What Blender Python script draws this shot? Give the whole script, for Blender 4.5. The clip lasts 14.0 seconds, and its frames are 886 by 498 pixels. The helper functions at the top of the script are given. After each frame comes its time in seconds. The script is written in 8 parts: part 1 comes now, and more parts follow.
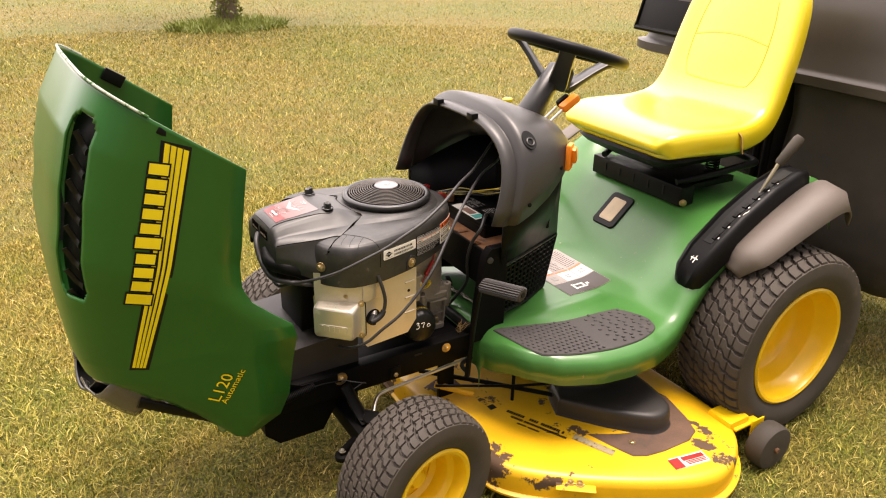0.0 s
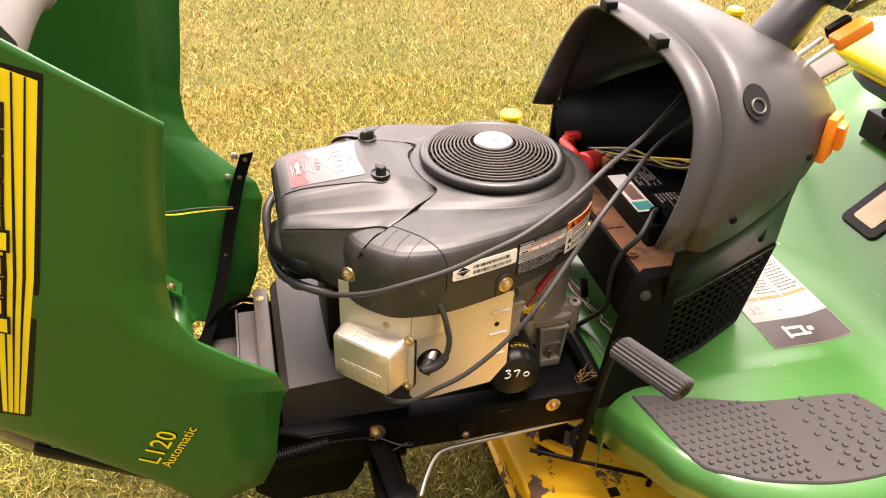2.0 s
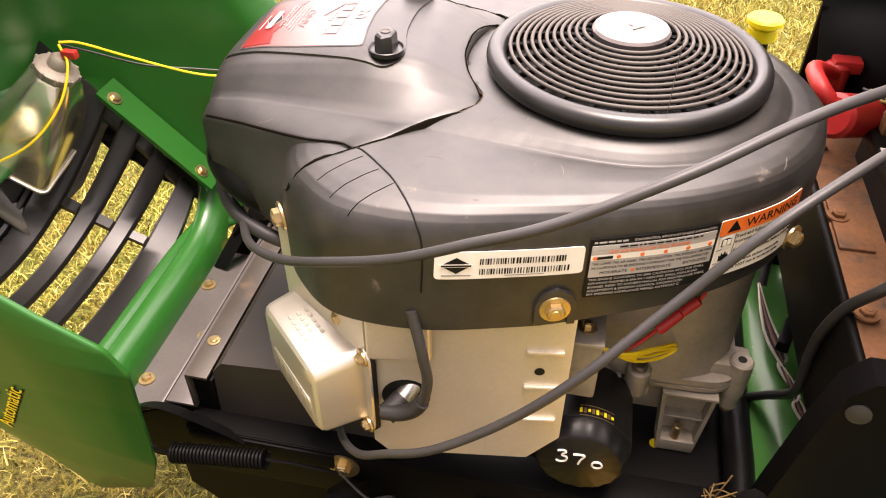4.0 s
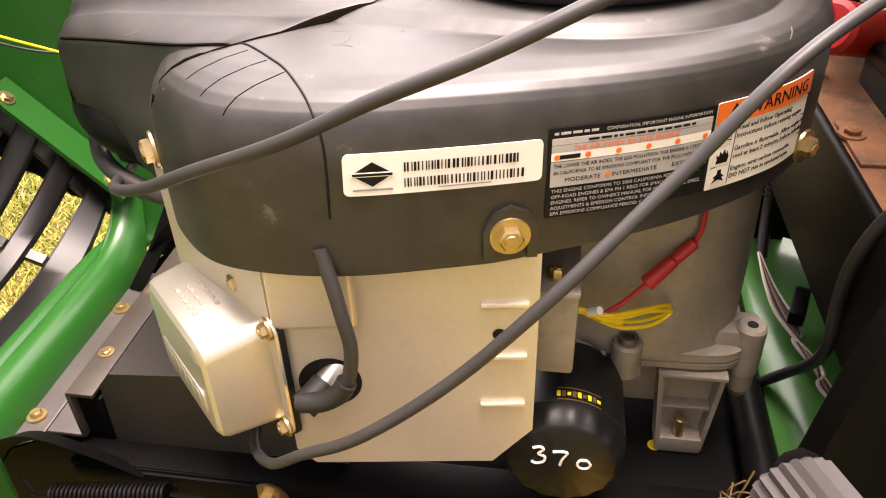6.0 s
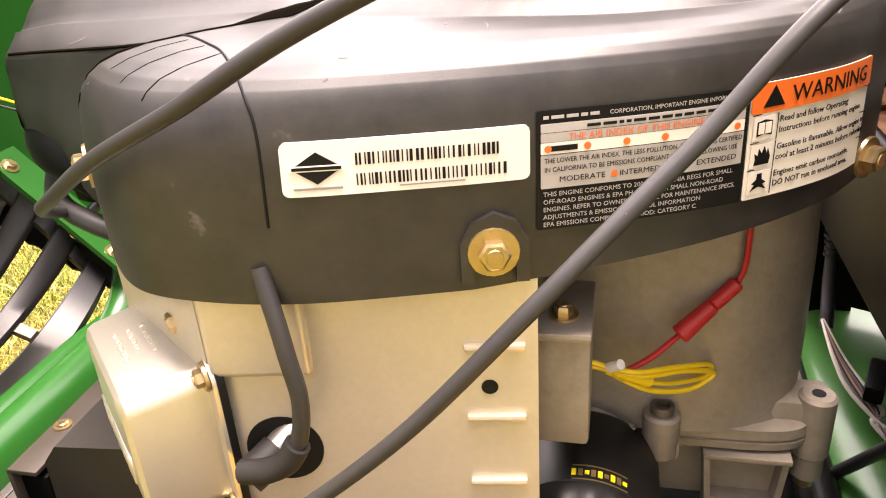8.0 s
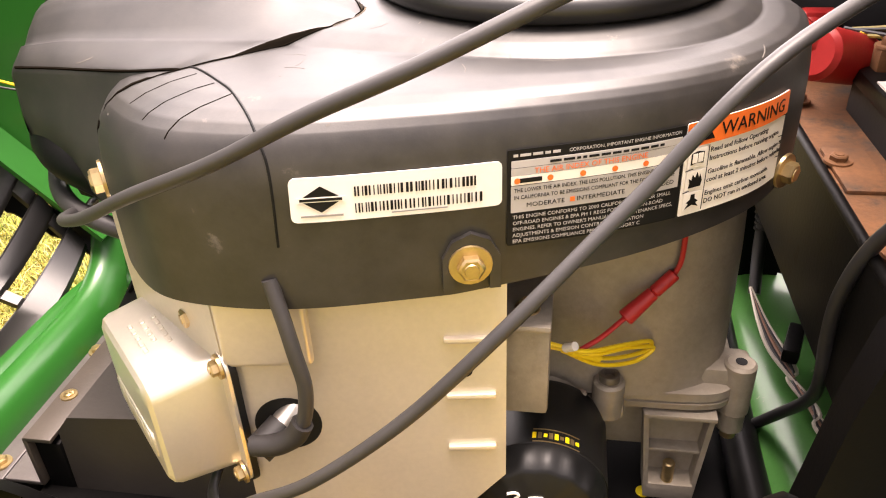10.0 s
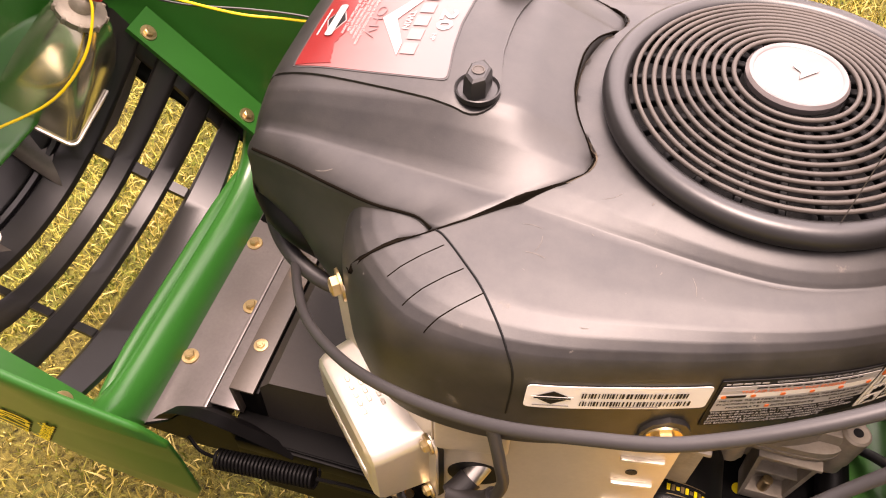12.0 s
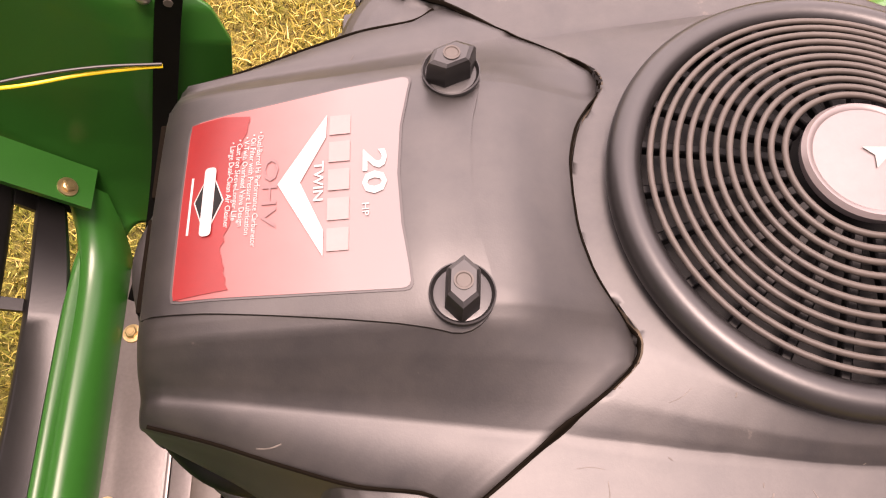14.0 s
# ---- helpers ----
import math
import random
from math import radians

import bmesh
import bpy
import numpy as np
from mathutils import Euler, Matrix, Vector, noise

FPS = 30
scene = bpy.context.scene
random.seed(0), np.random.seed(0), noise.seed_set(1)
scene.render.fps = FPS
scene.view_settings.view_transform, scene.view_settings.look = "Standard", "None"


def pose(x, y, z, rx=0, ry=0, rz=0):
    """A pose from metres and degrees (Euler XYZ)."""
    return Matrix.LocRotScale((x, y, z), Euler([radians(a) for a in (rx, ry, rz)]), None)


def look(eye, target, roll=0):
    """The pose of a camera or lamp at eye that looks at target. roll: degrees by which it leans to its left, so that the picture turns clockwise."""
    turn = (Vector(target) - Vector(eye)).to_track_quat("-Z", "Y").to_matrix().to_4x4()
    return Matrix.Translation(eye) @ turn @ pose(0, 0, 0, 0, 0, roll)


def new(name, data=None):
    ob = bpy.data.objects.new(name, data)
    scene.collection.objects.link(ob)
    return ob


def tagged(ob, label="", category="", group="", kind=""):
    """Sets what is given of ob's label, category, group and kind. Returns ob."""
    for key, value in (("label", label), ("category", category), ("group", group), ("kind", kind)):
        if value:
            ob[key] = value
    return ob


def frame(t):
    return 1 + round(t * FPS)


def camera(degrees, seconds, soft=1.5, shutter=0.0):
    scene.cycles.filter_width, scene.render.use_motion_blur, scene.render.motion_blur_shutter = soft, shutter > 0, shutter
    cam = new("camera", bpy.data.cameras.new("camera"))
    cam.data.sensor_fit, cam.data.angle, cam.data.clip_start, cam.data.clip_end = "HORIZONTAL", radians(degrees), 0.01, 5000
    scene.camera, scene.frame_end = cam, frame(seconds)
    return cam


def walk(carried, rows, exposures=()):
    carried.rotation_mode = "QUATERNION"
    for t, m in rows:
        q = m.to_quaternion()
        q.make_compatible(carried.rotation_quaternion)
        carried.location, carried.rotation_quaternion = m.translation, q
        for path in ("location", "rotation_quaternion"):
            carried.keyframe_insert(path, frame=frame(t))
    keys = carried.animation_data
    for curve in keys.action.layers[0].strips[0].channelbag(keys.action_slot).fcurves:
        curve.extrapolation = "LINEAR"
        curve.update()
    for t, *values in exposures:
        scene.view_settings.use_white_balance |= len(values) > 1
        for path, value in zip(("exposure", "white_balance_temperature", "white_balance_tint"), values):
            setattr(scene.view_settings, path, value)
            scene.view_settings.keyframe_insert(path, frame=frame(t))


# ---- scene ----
cam = camera(59.6, 14.0, 1.1)
PATH = [
    (0, (-0.858, -1.688, 1.43), (0.095, -0.131, 0.612), 1.0),
    (0.5, (-0.784, -1.477, 1.409), (0.15, 0.06, 0.535), 0.6),
    (1, (-0.619, -1.304, 1.372), (0.119, 0.283, 0.404), -1.0),
    (1.5, (-0.442, -1.179, 1.337), (0.084, 0.437, 0.282), 1.9),
    (2, (-0.362, -1.035, 1.293), (0.083, 0.562, 0.174), 2.5),
    (2.5, (-0.301, -0.815, 1.221), (0.192, 0.698, 0.009), 7.7),
    (3, (-0.255, -0.706, 1.175), (0.027, 0.819, -0.089), 4.0),
    (3.5, (-0.122, -0.641, 1.109), (-0.203, 0.883, -0.183), -0.2),
    (4, (-0.029, -0.603, 1.029), (-0.337, 0.887, -0.268), 0.1),
    (4.2, (-0.021, -0.589, 0.995), (-0.358, 0.91, -0.285), 0.0),
    (6.3, (-0.006, -0.549, 0.866), (-0.274, 1.075, -0.271), -2.0),
    (6.5, (-0.002, -0.551, 0.871), (-0.282, 1.069, -0.267), -2.2),
    (7, (0.023, -0.549, 0.853), (-0.284, 1.1, -0.237), -2.5),
    (7.5, (0.022, -0.515, 0.809), (-0.322, 1.174, -0.205), -3.5),
    (8, (0.021, -0.495, 0.78), (-0.406, 1.251, -0.096), -3.9),
    (8.2, (0.016, -0.498, 0.767), (-0.414, 1.268, -0.069), -3.5),
    (10.3, (0.016, -0.543, 0.87), (-0.275, 1.071, -0.274), -2.9),
    (10.5, (0.018, -0.55, 0.89), (-0.28, 0.996, -0.343), -3.6),
    (11, (0.016, -0.536, 0.979), (-0.402, 0.805, -0.445), -7.7),
    (11.5, (-0.015, -0.484, 1.045), (-0.46, 0.8, -0.422), -3.3),
    (12, (-0.105, -0.419, 1.074), (-0.444, 0.749, -0.513), 0.0),
    (12.5, (-0.179, -0.365, 1.079), (-0.293, 0.764, -0.568), 3.1),
    (13, (-0.213, -0.303, 1.088), (-0.214, 0.766, -0.602), 2.4),
    (13.5, (-0.211, -0.236, 1.079), (-0.161, 0.746, -0.663), 1.7),
    (14, (-0.206, -0.179, 1.059), (-0.144, 0.673, -0.749), 2.2),
]
EXPOSURES = [(0, 1.22, 7200, 22), (1.5, 1.58, 7250, 25), (3, 1.86, 7350, 27), (4.2, 1.84, 7300, 27), (6.5, 2.16, 7250, 28), (8, 2.38, 7200, 27), (10.5, 2.34, 7300, 27), (11, 2.28, 7330, 27), (11.5, 1.88, 7500, 31), (12, 1.64, 7650, 36), (14, 1.42, 7750, 41)]
walk(cam, [(t, look(eye, target, roll)) for t, eye, target, roll in PATH], EXPOSURES)

# ---- world, sun, exposure ----
world = bpy.data.worlds.new("sky")
scene.world = world
world.use_nodes = True
wn, wl = world.node_tree.nodes, world.node_tree.links
sky = wn.new("ShaderNodeTexSky")
sky.sky_type, sky.sun_disc = "NISHITA", False
sky.sun_elevation, sky.sun_rotation = radians(86), radians(108)
sky.air_density, sky.dust_density, sky.ozone_density = 1.0, 3.0, 1.0
veil = wn.new("ShaderNodeHueSaturation")
veil.inputs["Saturation"].default_value = 0.25
wl.new(sky.outputs[0], veil.inputs["Color"])
cloud = wn.new("ShaderNodeMix")
cloud.data_type = "RGBA"
cloud.inputs[0].default_value = 0.85
# thin cloud, brightest round the veiled sun
glow = wn.new("ShaderNodeVectorMath")
glow.operation = "DOT_PRODUCT"
glow.inputs[1].default_value = Vector((0.10, 0.70, 0.70)).normalized()
wl.new(wn.new("ShaderNodeTexCoord").outputs["Generated"], glow.inputs[0])
bend = wn.new("ShaderNodeMath")
bend.operation = "POWER"
bend.use_clamp = True
bend.inputs[1].default_value = 1.2
rise = wn.new("ShaderNodeMapRange")
rise.inputs["From Min"].default_value, rise.inputs["From Max"].default_value = 0.0, 1.0
rise.inputs["To Min"].default_value, rise.inputs["To Max"].default_value = 1.6, 17.5
half = wn.new("ShaderNodeMath")
half.operation = "MAXIMUM"
wl.new(glow.outputs["Value"], half.inputs[0])
half.inputs[1].default_value = 0.0
wl.new(half.outputs[0], bend.inputs[0])
wl.new(bend.outputs[0], rise.inputs["Value"])
wl.new(rise.outputs[0], cloud.inputs[7])
wl.new(veil.outputs[0], cloud.inputs[6])
wl.new(cloud.outputs[2], wn["Background"].inputs["Color"])
wn["Background"].inputs["Strength"].default_value = 0.13
sun = new("sun", bpy.data.lights.new("sun", "SUN"))
sun.data.energy, sun.data.angle, sun.data.color = 2.3, radians(24), (1.0, 0.95, 0.86)
sun.matrix_world = look((0.5, -0.1, 5.0), (0.2, 0.0, 0.4))


# ---- materials ----
def nodes_of(name):
    m = bpy.data.materials.new(name)
    m.use_nodes = True
    return m, m.node_tree.nodes, m.node_tree.links, m.node_tree.nodes["Principled BSDF"]


def noise_node(n, l, scale, detail=4.0, rough=0.55, coords=None):
    tex = n.new("ShaderNodeTexNoise")
    tex.inputs["Scale"].default_value, tex.inputs["Detail"].default_value = scale, detail
    tex.inputs["Roughness"].default_value = rough
    if coords is not None:
        l.new(coords, tex.inputs["Vector"])
    return tex


def ramp_node(n, l, fac, stops):
    r = n.new("ShaderNodeValToRGB")
    e = r.color_ramp.elements
    while len(e) < len(stops):
        e.new(0.5)
    for el, (p, c) in zip(e, stops):
        el.position, el.color = p, (*c, 1.0) if len(c) == 3 else c
    l.new(fac, r.inputs["Fac"])
    return r


def mix_node(n, l, fac, a, b):
    m = n.new("ShaderNodeMix")
    m.data_type = "RGBA"
    for sock, v in ((m.inputs[0], fac), (m.inputs[6], a), (m.inputs[7], b)):
        if isinstance(v, (int, float)):
            sock.default_value = v
        elif isinstance(v, tuple):
            sock.default_value = (*v, 1.0)
        else:
            l.new(v, sock)
    return m.outputs[2]


def surface(name, col, rough=0.5, metal=0.0, var=0.12, scale=7.0, grain=260.0, bump=0.12, dirt=None, dirt_amount=0.3,
            dirt_scale=9.0, dirt_rough=0.85, coat=0.0, spec=0.5, hard=0.08, depth=0.001, dust=0.0):
    """A painted, moulded or cast surface: two scales of tone, fine relief, and patches of dirt or wear."""
    m, n, l, b = nodes_of(name)
    co = n.new("ShaderNodeTexCoord").outputs["Object"]
    big, fine = noise_node(n, l, scale, 5, 0.6, co), noise_node(n, l, grain, 3, 0.6, co)
    tone = ramp_node(n, l, big.outputs["Fac"], [(0.3, tuple(c * (1 - var) for c in col)), (0.7, tuple(min(1, c * (1 + var)) for c in col))])
    speck = ramp_node(n, l, fine.outputs["Fac"], [(0.25, (1 - var * 0.8,) * 3), (0.75, (1.0, 1.0, 1.0))])
    mul = n.new("ShaderNodeMix")
    mul.data_type, mul.blend_type = "RGBA", "MULTIPLY"
    mul.inputs[0].default_value = 1.0
    l.new(tone.outputs[0], mul.inputs[6]), l.new(speck.outputs[0], mul.inputs[7])
    colour = mul.outputs[2]
    rvar = ramp_node(n, l, big.outputs["Fac"], [(0.3, (rough * 0.94,) * 3), (0.7, (min(1, rough * 1.06),) * 3)]).outputs[0]
    if dirt is not None:
        patch = noise_node(n, l, dirt_scale, 8, 0.68, co)
        edge = 0.72 - 0.4 * dirt_amount
        mask = ramp_node(n, l, patch.outputs["Fac"], [(edge, (0, 0, 0)), (min(0.99, edge + hard), (1, 1, 1))]).outputs[0]
        colour = mix_node(n, l, mask, colour, dirt)
        rvar = mix_node(n, l, mask, rvar, (dirt_rough,) * 3)
        if metal:
            mm = n.new("ShaderNodeMath")
            mm.operation = "MULTIPLY_ADD"
            l.new(mask, mm.inputs[0])
            mm.inputs[1].default_value, mm.inputs[2].default_value = -metal, metal
            l.new(mm.outputs[0], b.inputs["Metallic"])
    elif metal:
        b.inputs["Metallic"].default_value = metal
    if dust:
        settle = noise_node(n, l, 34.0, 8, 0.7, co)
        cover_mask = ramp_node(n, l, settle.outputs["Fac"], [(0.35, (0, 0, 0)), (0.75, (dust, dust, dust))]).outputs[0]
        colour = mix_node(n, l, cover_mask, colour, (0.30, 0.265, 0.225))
    l.new(colour, b.inputs["Base Color"]), l.new(rvar, b.inputs["Roughness"])
    b.inputs["Coat Weight"].default_value, b.inputs["Specular IOR Level"].default_value = coat, spec
    b.inputs["Coat Roughness"].default_value = 0.15
    if bump:
        bp = n.new("ShaderNodeBump")
        bp.inputs["Strength"].default_value, bp.inputs["Distance"].default_value = bump, depth
        l.new(fine.outputs["Fac"], bp.inputs["Height"]), l.new(bp.outputs[0], b.inputs["Normal"])
    return m


GREEN = surface("green_paint", (0.0118, 0.100, 0.0138), 0.30, var=0.05, scale=4, grain=500, bump=0.03, coat=0.1, spec=0.4)
GREEN_STEEL = surface("green_body_paint", (0.045, 0.168, 0.036), 0.30, var=0.14, scale=4, grain=400, bump=0.04, coat=0.12, spec=0.42,
                      dirt=(0.264, 0.264, 0.168), dirt_amount=0.16, dirt_scale=60, hard=0.05)
YELLOW = surface("yellow_paint", (0.86, 0.53, 0.009), 0.32, var=0.06, scale=6, bump=0.03, coat=0.25)
YELLOW_DECK = surface("worn_yellow_deck_paint", (0.783, 0.432, 0.0108), 0.36, var=0.12, scale=5, bump=0.08,
                      dirt=(0.084, 0.0456, 0.024), dirt_amount=0.36, dirt_scale=7, hard=0.02)
SEAT = surface("yellow_vinyl", (0.88, 0.69, 0.012), 0.30, var=0.03, scale=6, grain=700, bump=0.08, spec=1.0, coat=0.5)
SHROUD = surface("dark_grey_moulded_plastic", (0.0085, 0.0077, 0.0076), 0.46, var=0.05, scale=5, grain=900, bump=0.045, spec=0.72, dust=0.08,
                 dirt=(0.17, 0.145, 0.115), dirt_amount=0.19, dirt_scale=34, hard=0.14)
SHROUD_CLEAN = surface("grey_moulded_plastic", (0.0085, 0.0077, 0.0076), 0.46, var=0.04, scale=5, grain=900, bump=0.045, spec=0.72, dust=0.06,
                       dirt=(0.15, 0.13, 0.11), dirt_amount=0.10, dirt_scale=38, hard=0.12)
SCREEN = surface("grey_screen_plastic", (0.012, 0.0115, 0.0115), 0.36, var=0.08, scale=9, bump=0.06, spec=0.6)
RING = surface("dusty_screen_plastic", (0.060, 0.050, 0.042), 0.55, var=0.2, scale=30, bump=0.06, spec=0.5)
COWL = surface("dark_grey_cowl_plastic", (0.030, 0.0275, 0.0265), 0.40, var=0.06, scale=6, grain=700, bump=0.16, spec=0.6)
BLACK = surface("black_painted_steel", (0.0030, 0.0028, 0.0029), 0.50, var=0.2, scale=9, bump=0.1, spec=0.09, dirt=(0.050, 0.041, 0.030),
                dirt_amount=0.08, dirt_scale=14, hard=0.2)
BLACK_PLASTIC = surface("black_plastic", (0.0034, 0.0033, 0.0034), 0.44, spec=0.16, var=0.2, scale=9, bump=0.1)
RUBBER = surface("tyre_rubber", (0.050, 0.040, 0.031), 0.78, var=0.22, scale=10, grain=300, bump=0.25,
                 dirt=(0.13, 0.098, 0.065), dirt_amount=0.36, dirt_scale=12, hard=0.35)
PAD = surface("grey_rubber_mat", (0.042, 0.037, 0.036), 0.7, var=0.12, scale=12, bump=0.2, dirt=(0.192, 0.156, 0.12), dirt_amount=0.2, dirt_scale=18, hard=0.3)
SHEET = surface("galvanised_cream_sheet", (0.66, 0.585, 0.47), 0.34, metal=0.5, var=0.09, scale=6, bump=0.05,
                dirt=(0.48, 0.324, 0.144), dirt_amount=0.2, dirt_scale=8, hard=0.3)
STEEL = surface("stamped_steel", (0.74, 0.68, 0.58), 0.36, metal=0.75, var=0.05, scale=8, bump=0.08)
CAST = surface("cast_aluminium", (0.32, 0.280, 0.225), 0.55, metal=0.35, var=0.2, scale=14, grain=180, bump=0.35,
               dirt=(0.17, 0.13, 0.085), dirt_amount=0.34, dirt_scale=22, hard=0.3)
ZINC = surface("yellow_zinc_plating", (0.58, 0.43, 0.22), 0.30, metal=0.9, var=0.15, scale=60, bump=0.05)
CABLE = surface("grey_cable_sheath", (0.030, 0.028, 0.028), 0.48, var=0.12, scale=20, bump=0.08)
WIRE_BLACK = surface("black_wire_sheath", (0.0216, 0.0216, 0.023), 0.45, var=0.1, scale=20, bump=0.05)
WIRE_YELLOW = surface("yellow_wire_sheath", (0.86, 0.6075, 0.0162), 0.4, var=0.08, scale=20, bump=0.05)
WIRE_RED = surface("red_rubber_boot", (0.486, 0.0243, 0.0216), 0.45, var=0.12, scale=15, bump=0.08)
RUST = surface("rusty_steel", (0.21, 0.088, 0.032), 0.75, var=0.35, scale=22, bump=0.4, dirt=(0.045, 0.038, 0.03), dirt_amount=0.42, dirt_scale=16, hard=0.12)
GREY = surface("grey_fender_plastic", (0.125, 0.103, 0.088), 0.6, var=0.1, scale=8, bump=0.12)
ORANGE = surface("orange_plastic", (0.86, 0.2295, 0.0135), 0.38, var=0.05, scale=10, bump=0.04)
CHROME = surface("zinc_plated_rod", (0.62, 0.58, 0.52), 0.3, metal=0.9, var=0.1, scale=30, bump=0.05)
WHITE = surface("white_label_film", (0.81, 0.7695, 0.6885), 0.4, var=0.04, scale=20, bump=0.03)
# print ink, also the black that paints shade in holes, slots and recesses
INK_AND_SHADE = surface("black_ink_and_shade", (0.006, 0.006, 0.006), 0.5, spec=0.2, var=0.05, scale=20, bump=0.0)
INK_GREY = surface("grey_ink", (0.27, 0.2565, 0.243), 0.45, var=0.05, scale=20, bump=0.0)
DECAL_YELLOW = surface("yellow_decal_film", (0.86, 0.675, 0.0135), 0.32, var=0.03, scale=20, bump=0.02)
DECAL_ORANGE = surface("orange_label_film", (0.81, 0.162, 0.027), 0.35, var=0.05, scale=20, bump=0.02)
DECAL_RED = surface("red_label_film", (0.297, 0.0243, 0.0216), 0.3, var=0.08, scale=14, bump=0.02, dirt=(0.744, 0.528, 0.504), dirt_amount=0.1, dirt_scale=18)
FABRIC = surface("black_bag_fabric", (0.040, 0.032, 0.023), 0.85, var=0.35, scale=7, grain=600, bump=0.4, dirt=(0.084, 0.066, 0.048), dirt_amount=0.28, dirt_scale=5, hard=0.4)
GRILLE_BLACK = surface("black_grille_plastic", (0.008, 0.0075, 0.0075), 0.36, var=0.15, scale=12, bump=0.08, spec=0.45)
REFLECTOR = surface("lamp_reflector_coating", (0.70, 0.66, 0.50), 0.2, metal=0.95, var=0.10, scale=12, bump=0.04)
LENS = surface("smoked_lamp_lens", (0.10, 0.088, 0.075), 0.2, var=0.12, scale=9, bump=0.03)
BARK = surface("bark", (0.162, 0.1215, 0.081), 0.9, var=0.35, scale=9, grain=60, bump=0.8, depth=0.02)


# ---- geometry helpers ----
def shade(me, angle=40):
    me.polygons.foreach_set("use_smooth", [True] * len(me.polygons))
    me.set_sharp_from_angle(angle=radians(angle))


def thing(name, at, label, category, group="", kind=""):
    e = new(name)
    e.empty_display_size = 0.05
    e.location = at
    e["base"] = at
    return tagged(e, label, category, group, kind)


def part(name, bm, material, parent=None, label="", smooth=40):
    """Links a bmesh, built in world coordinates, as one mesh object under a thing or a part."""
    me = bpy.data.meshes.new(name)
    bmesh.ops.recalc_face_normals(bm, faces=bm.faces[:])
    bm.to_mesh(me)
    bm.free()
    for m in material if isinstance(material, (list, tuple)) else (material,):
        me.materials.append(m)
    shade(me, smooth)
    ob = new(name, me)
    if parent is not None:
        ob.parent = parent
        ob.matrix_parent_inverse = Matrix.Translation(parent.location).inverted()
    return tagged(ob, label)


def bm_of(verts, faces):
    bm = bmesh.new()
    vs = [bm.verts.new(v) for v in verts]
    for f in faces:
        if len(set(f)) > 2:
            bm.faces.new([vs[i] for i in f])
    return bm


def merge(*bms):
    out = bmesh.new()
    for b in bms:
        me = bpy.data.meshes.new("tmp")
        b.to_mesh(me)
        b.free()
        out.from_mesh(me)
        bpy.data.meshes.remove(me)
    return out


def moved(bm, m):
    bmesh.ops.transform(bm, matrix=m, verts=bm.verts[:])
    return bm


def loft(rings, closed=True, cap=True):
    """Faces between rings of equally many points; closed rings may be capped."""
    n = len(rings[0])
    verts = [p for r in rings for p in r]
    faces = []
    for a in range(len(rings) - 1):
        for i in range(n if closed else n - 1):
            j = (i + 1) % n
            faces.append((a * n + i, a * n + j, (a + 1) * n + j, (a + 1) * n + i))
    if cap and closed:
        faces += [tuple(range(n))[::-1], tuple(range((len(rings) - 1) * n, len(rings) * n))]
    return bm_of(verts, faces)


def box(c, s, bevel=0.004, m=None, seg=2):
    bm = bmesh.new()
    bmesh.ops.create_cube(bm, size=1.0, matrix=Matrix.Diagonal((*s, 1)))
    if bevel:
        bmesh.ops.bevel(bm, geom=bm.edges[:], offset=min(bevel, min(s) * 0.45), segments=seg, affect="EDGES", profile=0.6)
    return moved(bm, Matrix.Translation(c) @ (m or Matrix()))


def frame_of(d):
    return Vector(d).normalized().to_track_quat("Z", "Y").to_matrix().to_4x4()


def lathe(profile, n=48, m=None, close=False):
    """Turns (radius, height) pairs round z."""
    rings = [[(r * math.cos(2 * math.pi * i / n), r * math.sin(2 * math.pi * i / n), h) for i in range(n)] for r, h in profile]
    if close:
        rings.append(rings[0])
    bm = loft(rings, True, not close)
    bmesh.ops.remove_doubles(bm, verts=bm.verts[:], dist=1e-6)
    return moved(bm, m) if m else bm


def cyl(p, q, r, n=20, bevel=0.0, r2=None):
    p, q = Vector(p), Vector(q)
    h, e = (q - p).length, r if r2 is None else r2
    prof = [(r - bevel, 0), (r, bevel), (e, h - bevel), (e - bevel, h)] if bevel else [(r, 0), (e, h)]
    return lathe(prof, n, Matrix.Translation(p) @ frame_of(q - p))


def smooth_path(pts, steps=8):
    """Catmull-Rom through the points."""
    p = [Vector(v) for v in pts]
    p = [p[0] * 2 - p[1], *p, p[-1] * 2 - p[-2]]
    out = []
    for i in range(1, len(p) - 2):
        a, b, c, d = p[i - 1:i + 3]
        for k in range(steps):
            t = k / steps
            out.append(0.5 * ((2 * b) + (c - a) * t + (2 * a - 5 * b + 4 * c - d) * t * t + (3 * b - a - 3 * c + d) * t ** 3))
    return out + [p[-2]]


def tube(pts, r, n=10, steps=8, flat=None):
    path = smooth_path(pts, steps) if steps > 1 else [Vector(v) for v in pts]
    rings, side = [], None
    for i, c in enumerate(path):
        d = (path[min(i + 1, len(path) - 1)] - path[max(i - 1, 0)]).normalized()
        if side is None:
            side = d.orthogonal().normalized()
        side = (side - d * side.dot(d)).normalized()
        up = d.cross(side)
        rings.append([c + side * (r * math.cos(2 * math.pi * k / n)) + up * ((flat or r) * math.sin(2 * math.pi * k / n)) for k in range(n)])
    return loft(rings)


